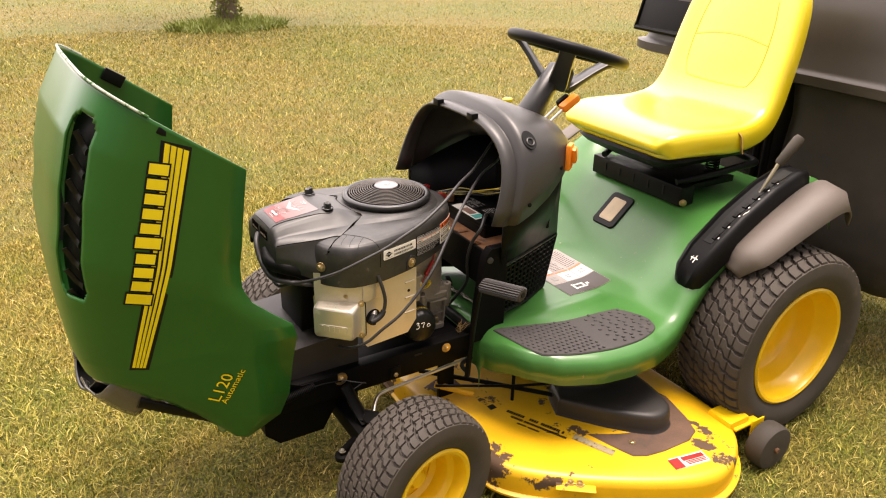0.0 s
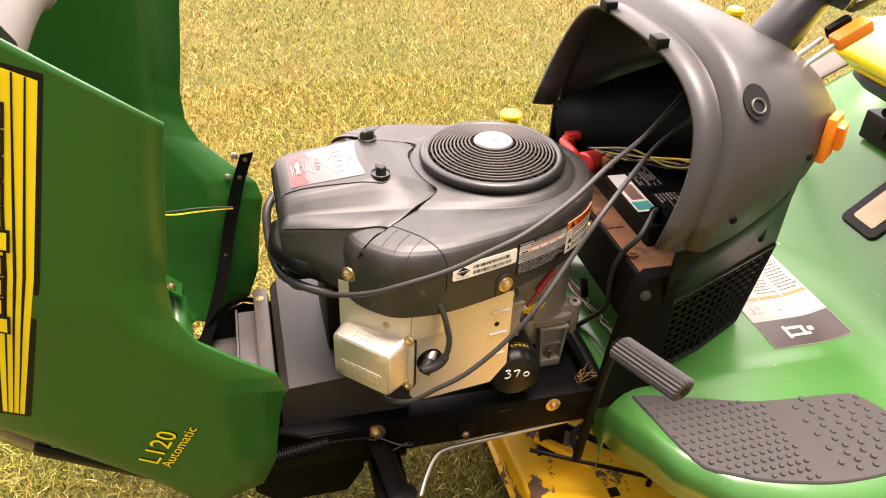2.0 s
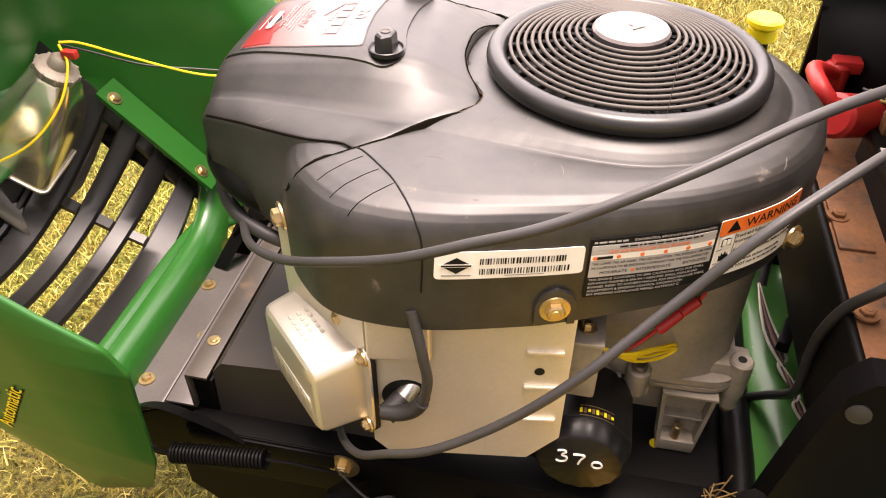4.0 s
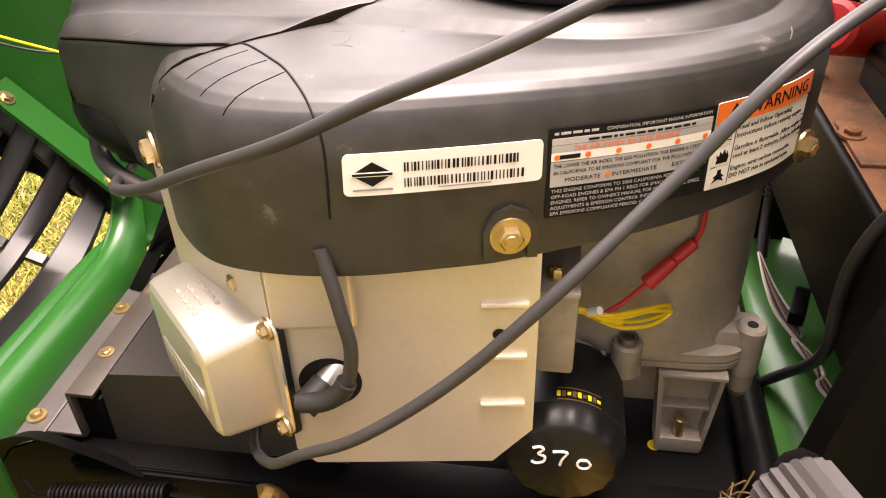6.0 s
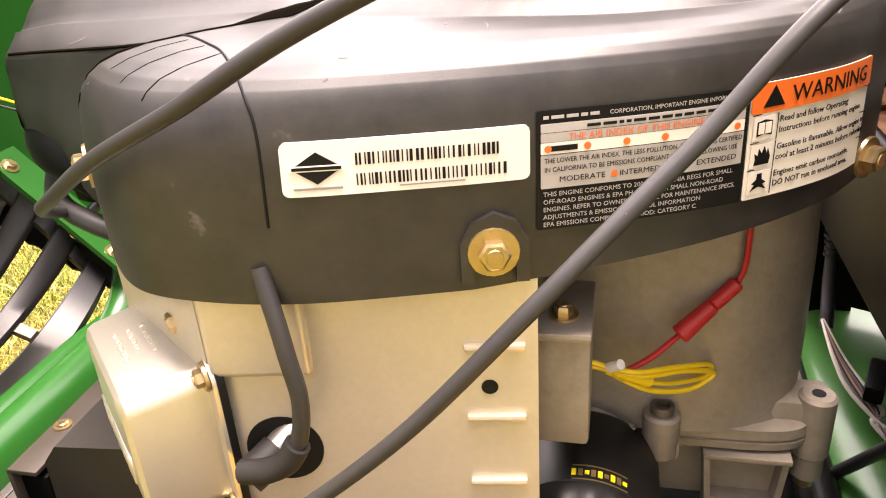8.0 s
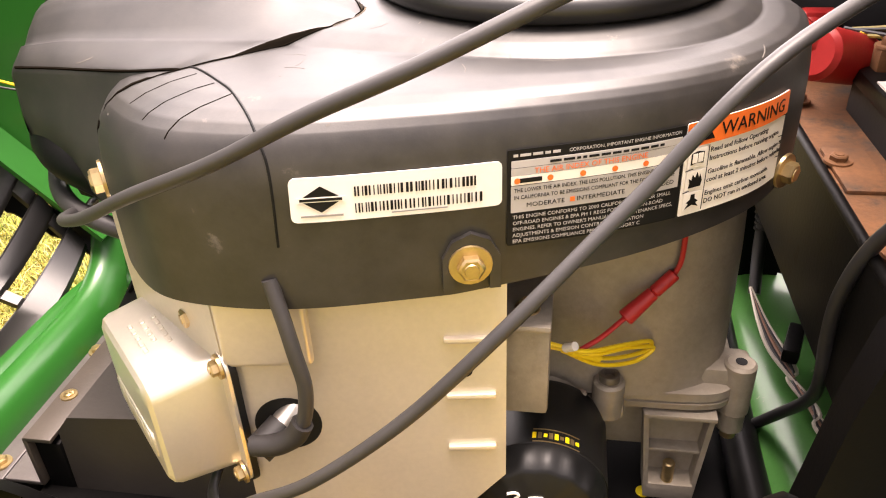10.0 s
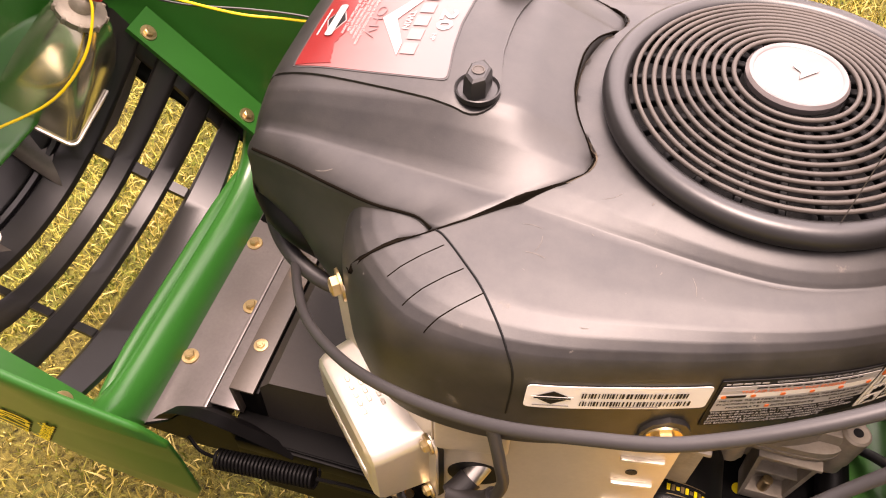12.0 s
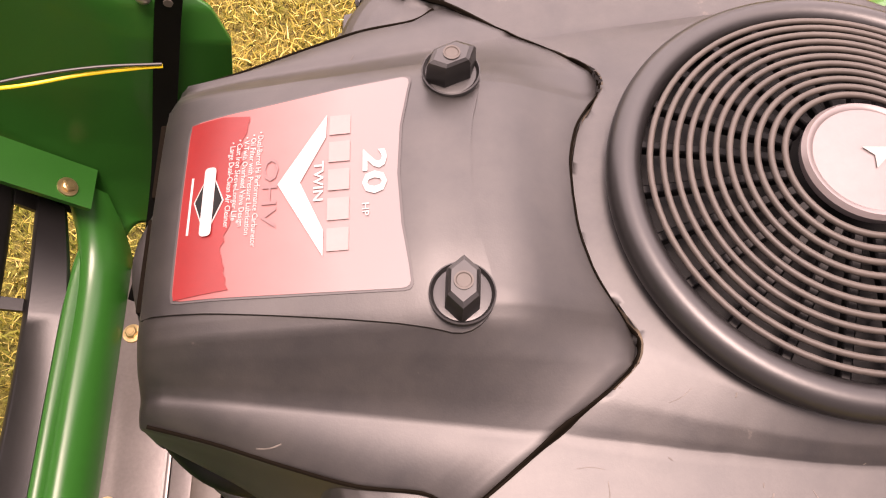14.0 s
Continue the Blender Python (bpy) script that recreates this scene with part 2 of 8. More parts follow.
def plate(outline, thick, m=None, bevel=0.0):
    """A flat polygon in xy, thickened from z = 0 to thick."""
    n = len(outline)
    if bevel:
        def inset(d):
            out = []
            for i in range(n):
                a, b, c = Vector(outline[i - 1][:2]), Vector(outline[i][:2]), Vector(outline[(i + 1) % n][:2])
                e, f = (b - a).normalized(), (c - b).normalized()
                nrm = Vector((-(e + f).y, (e + f).x))
                nrm = nrm.normalized() if nrm.length > 1e-6 else Vector((0, 0))
                out.append(b + nrm * d * SIGN[0])
            return out
        area = sum(outline[i - 1][0] * outline[i][1] - outline[i][0] * outline[i - 1][1] for i in range(n))
        SIGN = [1 if area > 0 else -1]
        ins = inset(bevel)
        rings = [[(p[0], p[1], 0) for p in outline], [(p[0], p[1], thick - bevel) for p in outline], [(p[0], p[1], thick) for p in ins]]
    else:
        rings = [[(p[0], p[1], 0) for p in outline], [(p[0], p[1], thick) for p in outline]]
    bm = loft(rings)
    return moved(bm, m) if m else bm


def rounded(w, h, r, seg=4):
    """A rounded rectangle about the origin."""
    out = []
    for cx, cy, a in ((w / 2 - r, h / 2 - r, 0), (-w / 2 + r, h / 2 - r, 90), (-w / 2 + r, -h / 2 + r, 180), (w / 2 - r, -h / 2 + r, 270)):
        out += [(cx + r * math.cos(radians(a + 90 * k / seg)), cy + r * math.sin(radians(a + 90 * k / seg))) for k in range(seg + 1)]
    return out


def basis(o, x, y):
    """A frame at o whose x axis runs along x and whose y axis lies on y's side."""
    x = Vector(x).normalized()
    y = Vector(y)
    y = (y - x * y.dot(x)).normalized()
    m = Matrix((x, y, x.cross(y))).transposed().to_4x4()
    m.translation = o
    return m


def bolt(p, d, r=0.007, h=0.006, washer=True):
    """A hexagon-headed bolt with a flange."""
    m = Matrix.Translation(p) @ frame_of(d)
    bms = [lathe([(r, 0.0015), (r, h * 0.85), (r * 0.82, h)], 6, m), lathe([(r * 0.55, h), (r * 0.5, h + 0.0006)], 12, m)]
    if washer:
        bms.append(lathe([(r * 1.6, 0.0), (r * 1.55, 0.0018), (r, 0.002)], 20, m))
    return merge(*bms)


def text_bm(body, size, m, depth=0.0006, align="LEFT", shear=0.0, width=1.0, bold=0.0):
    cu = bpy.data.curves.new("text", "FONT")
    cu.body, cu.size, cu.extrude, cu.align_x, cu.shear, cu.offset = body, size, depth, align, shear, bold
    cu.resolution_u = 2
    ob = bpy.data.objects.new("text", cu)
    scene.collection.objects.link(ob)
    me = bpy.data.meshes.new_from_object(ob.evaluated_get(bpy.context.evaluated_depsgraph_get()))
    bm = bmesh.new()
    bm.from_mesh(me)
    bpy.data.objects.remove(ob), bpy.data.curves.remove(cu), bpy.data.meshes.remove(me)
    return moved(bm, m @ Matrix.Diagonal((width, 1, 1, 1)))


def lerp(a, b, t):
    return a + (b - a) * t


def table(x, pts):
    """Straight-line look-up in (x, value) pairs."""
    return float(np.interp(x, [p[0] for p in pts], [p[1] for p in pts]))


from mathutils.bvhtree import BVHTree


def tree_of(*obs):
    """A tree for laying labels on the surface of built parts."""
    verts, faces = [], []
    for ob in obs:
        k = len(verts)
        verts += [v.co.copy() for v in ob.data.vertices]
        faces += [tuple(k + i for i in p.vertices) for p in ob.data.polygons]
    return BVHTree.FromPolygons(verts, faces)


def laid(bm, tree, d, lift=0.0006):
    """Presses a flat bmesh along d on to a surface; its own thickness along d is kept."""
    d = Vector(d).normalized()
    low = max(v.co.dot(d) for v in bm.verts)
    for v in bm.verts:
        hit = tree.ray_cast(v.co - d * 0.4, d, 0.9)
        if hit[0] is not None:
            v.co = hit[0] - d * (lift + low - v.co.dot(d))
    return bm


def cut(bm, cell, m):
    """Slices a flat piece so that it can follow a curved surface: planes across m's x axis every cell metres."""
    inv = m.inverted()
    xs = [(inv @ v.co).x for v in bm.verts]
    x = min(xs) + cell
    while x < max(xs):
        bmesh.ops.bisect_plane(bm, geom=bm.verts[:] + bm.edges[:] + bm.faces[:], plane_co=m @ Vector((x, 0, 0)), plane_no=m.to_3x3() @ Vector((1, 0, 0)))
        x += cell
    return bm


# ---- ground ----
def lawn_material(name, blades):
    m, n, l, b = nodes_of(name)
    co = n.new("ShaderNodeTexCoord").outputs["Object"]
    patch, mid, fine = noise_node(n, l, 0.55, 4, 0.6, co), noise_node(n, l, 5.0, 5, 0.65, co), noise_node(n, l, 90.0, 4, 0.7, co)
    if blades:
        rnd = n.new("ShaderNodeNewGeometry").outputs["Random Per Island"]
        dry = ramp_node(n, l, rnd, [(0.0, (0.76, 0.61, 0.24)), (0.2, (0.54, 0.40, 0.10)), (0.55, (0.36, 0.275, 0.055)), (0.8, (0.22, 0.21, 0.035)), (1.0, (0.10, 0.10, 0.018))]).outputs[0]
        wet = ramp_node(n, l, rnd, [(0.0, (0.72, 0.58, 0.20)), (0.2, (0.44, 0.38, 0.08)), (0.6, (0.23, 0.25, 0.035)), (1.0, (0.08, 0.13, 0.016))]).outputs[0]
    else:
        dry = ramp_node(n, l, fine.outputs["Fac"], [(0.34, (0.035, 0.027, 0.008)), (0.5, (0.19, 0.15, 0.032)), (0.68, (0.32, 0.255, 0.06))]).outputs[0]
        wet = ramp_node(n, l, fine.outputs["Fac"], [(0.34, (0.035, 0.032, 0.008)), (0.5, (0.14, 0.14, 0.025)), (0.68, (0.25, 0.26, 0.042))]).outputs[0]
    add = n.new("ShaderNodeMath")
    add.operation = "MULTIPLY_ADD"
    l.new(mid.outputs["Fac"], add.inputs[0])
    add.inputs[1].default_value = 0.7
    l.new(patch.outputs["Fac"], add.inputs[2])
    mask = ramp_node(n, l, add.outputs[0], [(0.74, (0, 0, 0)), (1.02, (1, 1, 1))]).outputs[0]
    l.new(mix_node(n, l, mask, dry, wet), b.inputs["Base Color"])
    b.inputs["Roughness"].default_value = 0.75
    b.inputs["Specular IOR Level"].default_value = 0.25
    if not blades:
        bp = n.new("ShaderNodeBump")
        bp.inputs["Strength"].default_value, bp.inputs["Distance"].default_value = 0.9, 0.03
        l.new(fine.outputs["Fac"], bp.inputs["Height"]), l.new(bp.outputs[0], b.inputs["Normal"])
    return m


def ground():
    rings = [[(0.3 + r * math.cos(2 * math.pi * i / 64), 0.6 + r * math.sin(2 * math.pi * i / 64), 0) for i in range(64)]
             for r in (0.01, 2, 6, 15, 40, 120, 400, 1500)]
    return tagged(part("ground", loft(rings, cap=False), lawn_material("lawn_soil", False)), "dry mown lawn of straw and green grass",
                  "lawn", kind="structure")


def grass_blades():
    rng = np.random.default_rng(4)
    n1, n2, n3 = 300000, 330000, 130000
    r1, a1 = 2.3 * rng.random(n1) ** 0.5, 2 * np.pi * rng.random(n1)
    p1 = np.c_[0.0 + r1 * np.cos(a1), -0.1 + r1 * np.sin(a1)]
    r2, a2 = 1.2 + 8.0 * rng.random(n2) ** 1.1, np.radians(88 + 38 * rng.standard_normal(n2))
    p2 = np.c_[-0.3 + r2 * np.cos(a2), -1.0 + r2 * np.sin(a2)]
    r3, a3 = 6.0 + 20 * rng.random(n3), np.radians(84 + 34 * rng.standard_normal(n3))
    p3 = np.c_[-0.3 + r3 * np.cos(a3), -1.0 + r3 * np.sin(a3)]
    p = np.r_[p1, p2, p3]
    far = np.r_[np.zeros(n1), np.clip((r2 - 2) / 6, 0, 1), 0.6 + np.clip((r3 - 5.5) / 7, 0, 2)]
    n = len(p)
    h = (0.009 + 0.019 * rng.random(n) ** 1.8) * (1 + 0.25 * far)
    w = (0.0009 + 0.0012 * rng.random(n)) * (1 + 1.2 * far)
    a, lean = 2 * np.pi * rng.random(n), h * (0.25 + 1.5 * rng.random(n) ** 1.3)
    b = a + 1.2 * rng.standard_normal(n)
    side = np.c_[np.cos(a), np.sin(a), np.zeros(n)] * w[:, None]
    base = np.c_[p, np.full(n, -0.004)]
    mid = base + np.c_[np.cos(b) * lean * 0.35, np.sin(b) * lean * 0.35, h * 0.65]
    tip = base + np.c_[np.cos(b) * lean, np.sin(b) * lean, h]
    verts = np.stack([base - side, base + side, mid + side * 0.7, mid - side * 0.7, tip], 1).reshape(-1, 3)
    me = bpy.data.meshes.new("grass")
    me.vertices.add(5 * n)
    me.vertices.foreach_set("co", verts.ravel())
    k = (5 * np.arange(n))[:, None]
    loops = np.c_[k, k + 1, k + 2, k + 3, k + 3, k + 2, k + 4]
    me.loops.add(7 * n)
    me.loops.foreach_set("vertex_index", loops.ravel())
    me.polygons.add(2 * n)
    me.polygons.foreach_set("loop_start", np.c_[7 * np.arange(n), 7 * np.arange(n) + 4].ravel())
    me.update(calc_edges=True)
    me.materials.append(lawn_material("grass_blades", True))
    tagged(new("grass", me), "short dry mown grass, straw and green blades", "grass", kind="stuff")


ground()
grass_blades()

# ---- lawn tractor ----
tractor = thing("lawn_tractor", (0.4, 0.0, 0.0), "green and yellow lawn tractor with raised hood, standing on the lawn", "lawn tractor")


def tyre(R, w, rim, lugs, cols):
    """A turf tyre round the y axis, outer side towards -y, with its tread blocks."""
    h = w / 2
    prof = [(rim + 0.005, -h * 0.70), (rim + 0.006, -h * 0.80), (lerp(rim, R, 0.35), -h * 0.98), (lerp(rim, R, 0.6), -h), (lerp(rim, R, 0.82), -h * 0.95),
            (R - 0.016, -h * 0.82), (R - 0.010, -h * 0.5), (R - 0.008, 0)]
    prof = prof + [(r, -y) for r, y in prof[-2::-1]]
    turn = Matrix.Rotation(radians(90), 4, "X")
    bms = [lathe(prof, 64, turn, True)]
    return bms[0]


def tread(R, w, lugs, cols, c):
    """One wavy tread block of column c, round the y axis at angle 0."""
    span = w * 0.94
    y0, y1 = -span / 2 + span * c / cols + 0.0016, -span / 2 + span * (c + 1) / cols - 0.0016
    pitch = 2 * math.pi / lugs
    da = pitch * 0.72
    wave = [0.26, 0.20, -0.20, -0.26]
    if c == 0:
        wave = [0.0, 0.0, -0.05, -0.26]
    if c == cols - 1:
        wave = [0.26, 0.05, 0.0, 0.0]
    verts = []
    for rr, sh in ((-0.016, 0.0), (-0.0015, 0.03), (0.0, 0.10)):
        for k in range(4):
            y = lerp(y0, y1, k / 3)
            for u in (0, 1):
                r = R + rr - 0.013 * (abs(y) / (span / 2)) ** 4
                ang = da * (u - 0.5) * (1 - sh) + pitch * wave[k]
                verts.append((r * math.cos(ang), lerp((y0 + y1) / 2, y, 1 - 0.6 * sh), r * math.sin(ang)))
    faces = []
    for k in (0, 8):
        for a, b in ((0, 1), (1, 3), (3, 5), (5, 7), (7, 6), (6, 4), (4, 2), (2, 0)):
            faces.append((k + a, k + b, k + 8 + b, k + 8 + a))
    faces += [(16, 17, 19, 18), (18, 19, 21, 20), (20, 21, 23, 22)]
    return bm_of(verts, faces)


def rim_bm(rim, w, hub):
    h = w / 2
    prof = [(rim + 0.010, -h * 0.80), (rim + 0.012, -h * 0.86), (rim + 0.006, -h * 0.90), (rim - 0.002, -h * 0.86), (rim - 0.006, -h * 0.74), (rim - 0.010, -h * 0.45), (rim - 0.020, -h * 0.36), (rim - 0.024, -h * 0.28),
            (rim - 0.028, h * 0.12), (rim - 0.040, h * 0.24), (rim * 0.60, h * 0.28), (rim * 0.42, h * 0.22), (hub + 0.006, h * 0.18), (hub, h * 0.16), (hub * 0.9, h * 0.6), (rim - 0.02, h * 0.7), (rim + 0.01, h * 0.8)]
    return lathe([(r, -y) for r, y in prof], 64, Matrix.Rotation(radians(90), 4, "X"), True)


def wheel(name, c, R, w, rim, lugs, cols, steer, flip, label):
    m = Matrix.Translation(c) @ Matrix.Rotation(radians(steer), 4, "Z") @ (Matrix.Rotation(math.pi, 4, "Z") if flip else Matrix())
    t = part(name, moved(tyre(R, w, rim, lugs, cols), m), RUBBER, tractor, label, smooth=35)
    for c in range(cols):
        first = None
        for k in range(lugs):
            turn = m @ Matrix.Rotation(-2 * math.pi * (k + 0.5 * (c % 2)) / lugs, 4, "Y")
            if first is None:
                first = ob = part("tread_block", tread(R, w, lugs, cols, c), RUBBER, t, smooth=30)
            else:
                ob = new("tread_block", first.data)
                ob.parent, ob.matrix_parent_inverse = t, first.matrix_parent_inverse
            ob.matrix_basis = turn
    part("rim", moved(rim_bm(rim, w, 0.028), m), YELLOW, t, "yellow painted steel rim")
    part("hub_cap", moved(lathe([(0.026, 0), (0.026, 0.016), (0.020, 0.026), (0.006, 0.030)], 24, Matrix.Translation((0, w * 0.10, 0)) @ Matrix.Rotation(radians(90), 4, "X")), m),
         YELLOW, t, "yellow domed hub cap")
    part("valve_stem", moved(cyl((-0.42 * rim, w * 0.12, -0.62 * rim), (-0.50 * rim, -w * 0.04, -0.66 * rim), 0.006, 10, 0.001), m), BLACK_PLASTIC, t, "black rubber valve stem")


wheel("rear_wheel", (1.02, -0.49, 0.28), 0.282, 0.225, 0.172, 46, 6, 0, False, "large black turf tyre with worn tread on a yellow rim")
wheel("rear_wheel", (1.02, 0.49, 0.28), 0.282, 0.225, 0.172, 46, 6, 0, True, "large black turf tyre with worn tread on a yellow rim")
wheel("front_wheel", (-0.15, -0.43, 0.19), 0.192, 0.155, 0.100, 46, 6, 12, False, "small dusty turf tyre on a yellow rim")
wheel("front_wheel", (-0.15, 0.43, 0.19), 0.192, 0.155, 0.100, 46, 6, 12, True, "small dusty turf tyre on a yellow rim")

# hood, tipped forward on its hinge: crest points, edge points (x, z) and half widths from its rear rim to its chin
HOOD = [
    (0.0, (-0.695, 1.140), (-0.446, 0.958), 0.292),
    (1.0, (-0.747, 1.050), (-0.455, 0.900), 0.290),
    (2.0, (-0.776, 0.950), (-0.468, 0.800), 0.287),
    (2.7, (-0.788, 0.880), (-0.475, 0.760), 0.285),
    (3.2, (-0.800, 0.830), (-0.474, 0.706), 0.283),
    (3.7, (-0.803, 0.780), (-0.454, 0.664), 0.279),
    (4.4, (-0.804, 0.710), (-0.406, 0.618), 0.272),
    (5.2, (-0.801, 0.630), (-0.366, 0.583), 0.265),
    (6.0, (-0.796, 0.575), (-0.357, 0.550), 0.260),
    (7.0, (-0.785, 0.530), (-0.368, 0.490), 0.252),
    (8.0, (-0.715, 0.475), (-0.380, 0.400), 0.245),
    (9.0, (-0.620, 0.400), (-0.402, 0.345), 0.237),
    (10.0, (-0.525, 0.318), (-0.478, 0.297), 0.222),
]


def hood_at(s, phi):
    """A point of the hood's outer skin: s along its length, phi from one edge (-90) over the crest (0) to the other (90)."""
    k = [h[0] for h in HOOD]
    cx, cz = np.interp(s, k, [h[1][0] for h in HOOD]), np.interp(s, k, [h[1][1] for h in HOOD])
    ex, ez = np.interp(s, k, [h[2][0] for h in HOOD]), np.interp(s, k, [h[2][1] for h in HOOD])
    w = np.interp(s, k, [h[3] for h in HOOD])
    q = radians(90 - abs(phi))
    e = 2 / 5.0
    a = math.sin(q) ** e
    y = w * math.cos(q) ** e if q < math.pi / 2 - 1e-6 else 0.0
    return Vector((lerp(ex, cx, a), math.copysign(y, phi) if y else 0.0, lerp(ez, cz, a)))


def hood():
    ss = [10 * i / 120 for i in range(121)]
    half = [0, 3, 8, 14, 19, 22] + [23 + 1.5 * i for i in range(16)] + [48, 51, 55, 60, 64, 68, 72, 76, 80, 83, 86, 88.5, 90]
    ph = [-p for p in half[:0:-1]] + half
    rows = [[hood_at(s, p) for p in ph] for s in ss]
    n = len(ph)
    verts, faces = [v for r in rows for v in r], []
    for i in range(len(ss) - 1):
        s = (ss[i] + ss[i + 1]) / 2
        for j in range(n - 1):
            p = abs(ph[j] + ph[j + 1]) / 2
            c = (rows[i][j] + rows[i + 1][j + 1]) / 2
            over = max(0.0, 0.72 - s, s - 3.88) / 0.24
            if over < 1 and abs(p - 34.2) < 10.6 * math.sqrt(1 - over * over):
                continue
            if 8.0 < s < 9.7 and abs(c.y) < 0.195:
                continue
            if 8.0 < s < 9.5 and p < 56:
                continue
            faces.append((i * n + j, i * n + j + 1, (i + 1) * n + j + 1, (i + 1) * n + j))
    bm = bm_of(verts, faces)
    bmesh.ops.delete(bm, geom=[v for v in bm.verts if not v.link_faces], context="VERTS")
    ob = part("hood", bm, GREEN, tractor, "glossy green plastic hood tipped up on its hinge", smooth=50)
    mod = ob.modifiers.new("thick", "SOLIDIFY")
    mod.thickness, mod.offset = 0.005, -1
    return ob


hood_ob = hood()



# ---- engine ----
engine = thing("engine", (0.0, 0.0, 0.345), "twin-cylinder petrol engine with a dusty dark grey plastic shroud", "engine")
OUTLINE = [(0.17, 0.0), (0.162, 0.04), (0.145, 0.078), (0.115, 0.115), (0.06, 0.152), (-0.015, 0.182), (-0.07, 0.199), (-0.117, 0.2105), (-0.16, 0.213), (-0.20, 0.206), (-0.23, 0.182), (-0.252, 0.150),
           (-0.262, 0.10), (-0.262, 0.05), (-0.262, 0.0)]
SMOOTH = [(p.x, p.y) for p in smooth_path([(x, y, 0) for x, y in OUTLINE], 6)]


def radius_at(pts, ang):
    """Distance from the origin to a mirrored outline in the direction ang."""
    a = abs((ang + math.pi) % (2 * math.pi) - math.pi)
    return float(np.interp(a, [math.atan2(y, x) for x, y in pts], [math.hypot(x, y) for x, y in pts]))


def shroud_low(x):
    return table(x, [(-0.25, 0.604), (-0.04, 0.606), (0.06, 0.615), (0.17, 0.624)])


NECK = 0.137
SEAM = [(0, -0.133), (0.02, -0.132), (0.040, -0.1265), (0.055, -0.118), (0.066, -0.111), (0.074, -0.1095), (0.082, -0.113), (0.092, -0.124), (0.110, -0.149), (0.140, -0.189), (0.165, -0.232), (0.175, -0.262)]


def skirt(a):
    """Radius of the crease where the shoulder meets the fan's neck: round at the rear, drawn out towards the front."""
    d = abs(math.degrees((a + math.pi) % (2 * math.pi) - math.pi))
    return table(d, [(0, 0.134), (41, 0.132), (70, 0.1285), (95, 0.1285), (102, 0.1295), (109, 0.132), (115, 0.1355), (121, 0.1405), (126, 0.147), (131, 0.1545), (135, 0.162), (138, 0.169), (141, 0.177), (144, 0.185), (148, 0.190), (180, 0.190)])


GROOVE = [(-0.345, 0.093), (-0.302, 0.106), (-0.268, 0.118), (-0.236, 0.128), (-0.206, 0.1325), (-0.194, 0.140)]


def under_cover(x, y):
    """How far the shroud's top steps down where the air cleaner cover lies on it; its front corners stay full."""
    inner = min(1.0, max(0.0, (table(x, GROOVE) - 0.004 - abs(y)) / 0.003))
    return max(0.022 * inner, 0.0055) * min(1.0, max(0.0, (table(abs(y), SEAM) + 0.0010 - x) / 0.003))


def shroud():
    n = 480
    steps = [(1.0, None), (1.0, 0.655), (0.998, 0.666), (0.989, 0.679), (0.972, 0.6885), (0.944, 0.6965), (0.905, 0.7025), (0.85, 0.7070), (0.77, 0.7105), (0.65, 0.7135), (0.4, 0.7160), (0.06, 0.7175)]
    fine = steps[:7]
    for (f0, z0), (f1, z1) in zip(steps[6:], steps[7:]):
        fine += [(lerp(f0, f1, k / 6), lerp(z0, z1, k / 6)) for k in range(1, 7)]
    rings = []
    for f, z in fine:
        ring = []
        for i in range(n):
            a = 2 * math.pi * i / n
            R, r0 = radius_at(SMOOTH, a), skirt(a)
            r = r0 + (R - r0) * f
            x, y = r * math.cos(a), r * math.sin(a)
            if z is None:
                ring.append((x * 0.97, y * 0.97, shroud_low(x)))
            else:
                ring.append((x, y, z - (under_cover(x, y) * min(1.0, max(0.0, (z - 0.66) / 0.022)))))
        rings.append(ring)
        if z is None:
            rings.append([(x / 0.97, y / 0.97, zz + 0.001) for x, y, zz in ring])
    for g in [-0.01, 0.02, 0.06, 0.12] + [0.12 + 0.88 * k / 26 for k in range(1, 27)]:
        ring = []
        for i in range(n):
            a = 2 * math.pi * i / n
            r = lerp(skirt(a), 0.1035, g)
            x, y = r * math.cos(a), r * math.sin(a)
            z = table(g, [(-0.01, 0.7175), (0.02, 0.7180), (0.06, 0.7190), (0.3, 0.7235), (0.7, 0.7285), (1.0, 0.7305)])
            ring.append((x, y, z - (under_cover(x, y) if g < 0.95 else 0.0)))
        rings.append(ring)
    for r, z in ((0.1035, 0.7305), (0.103, 0.7295), (0.1025, 0.724)):
        rings.append([(r * math.cos(2 * math.pi * i / n), r * math.sin(2 * math.pi * i / n), z) for i in range(n)])
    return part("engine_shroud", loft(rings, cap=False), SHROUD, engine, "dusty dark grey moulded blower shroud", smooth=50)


shroud_ob = shroud()

# cross-section columns of the air cleaner cover: half width and height by x


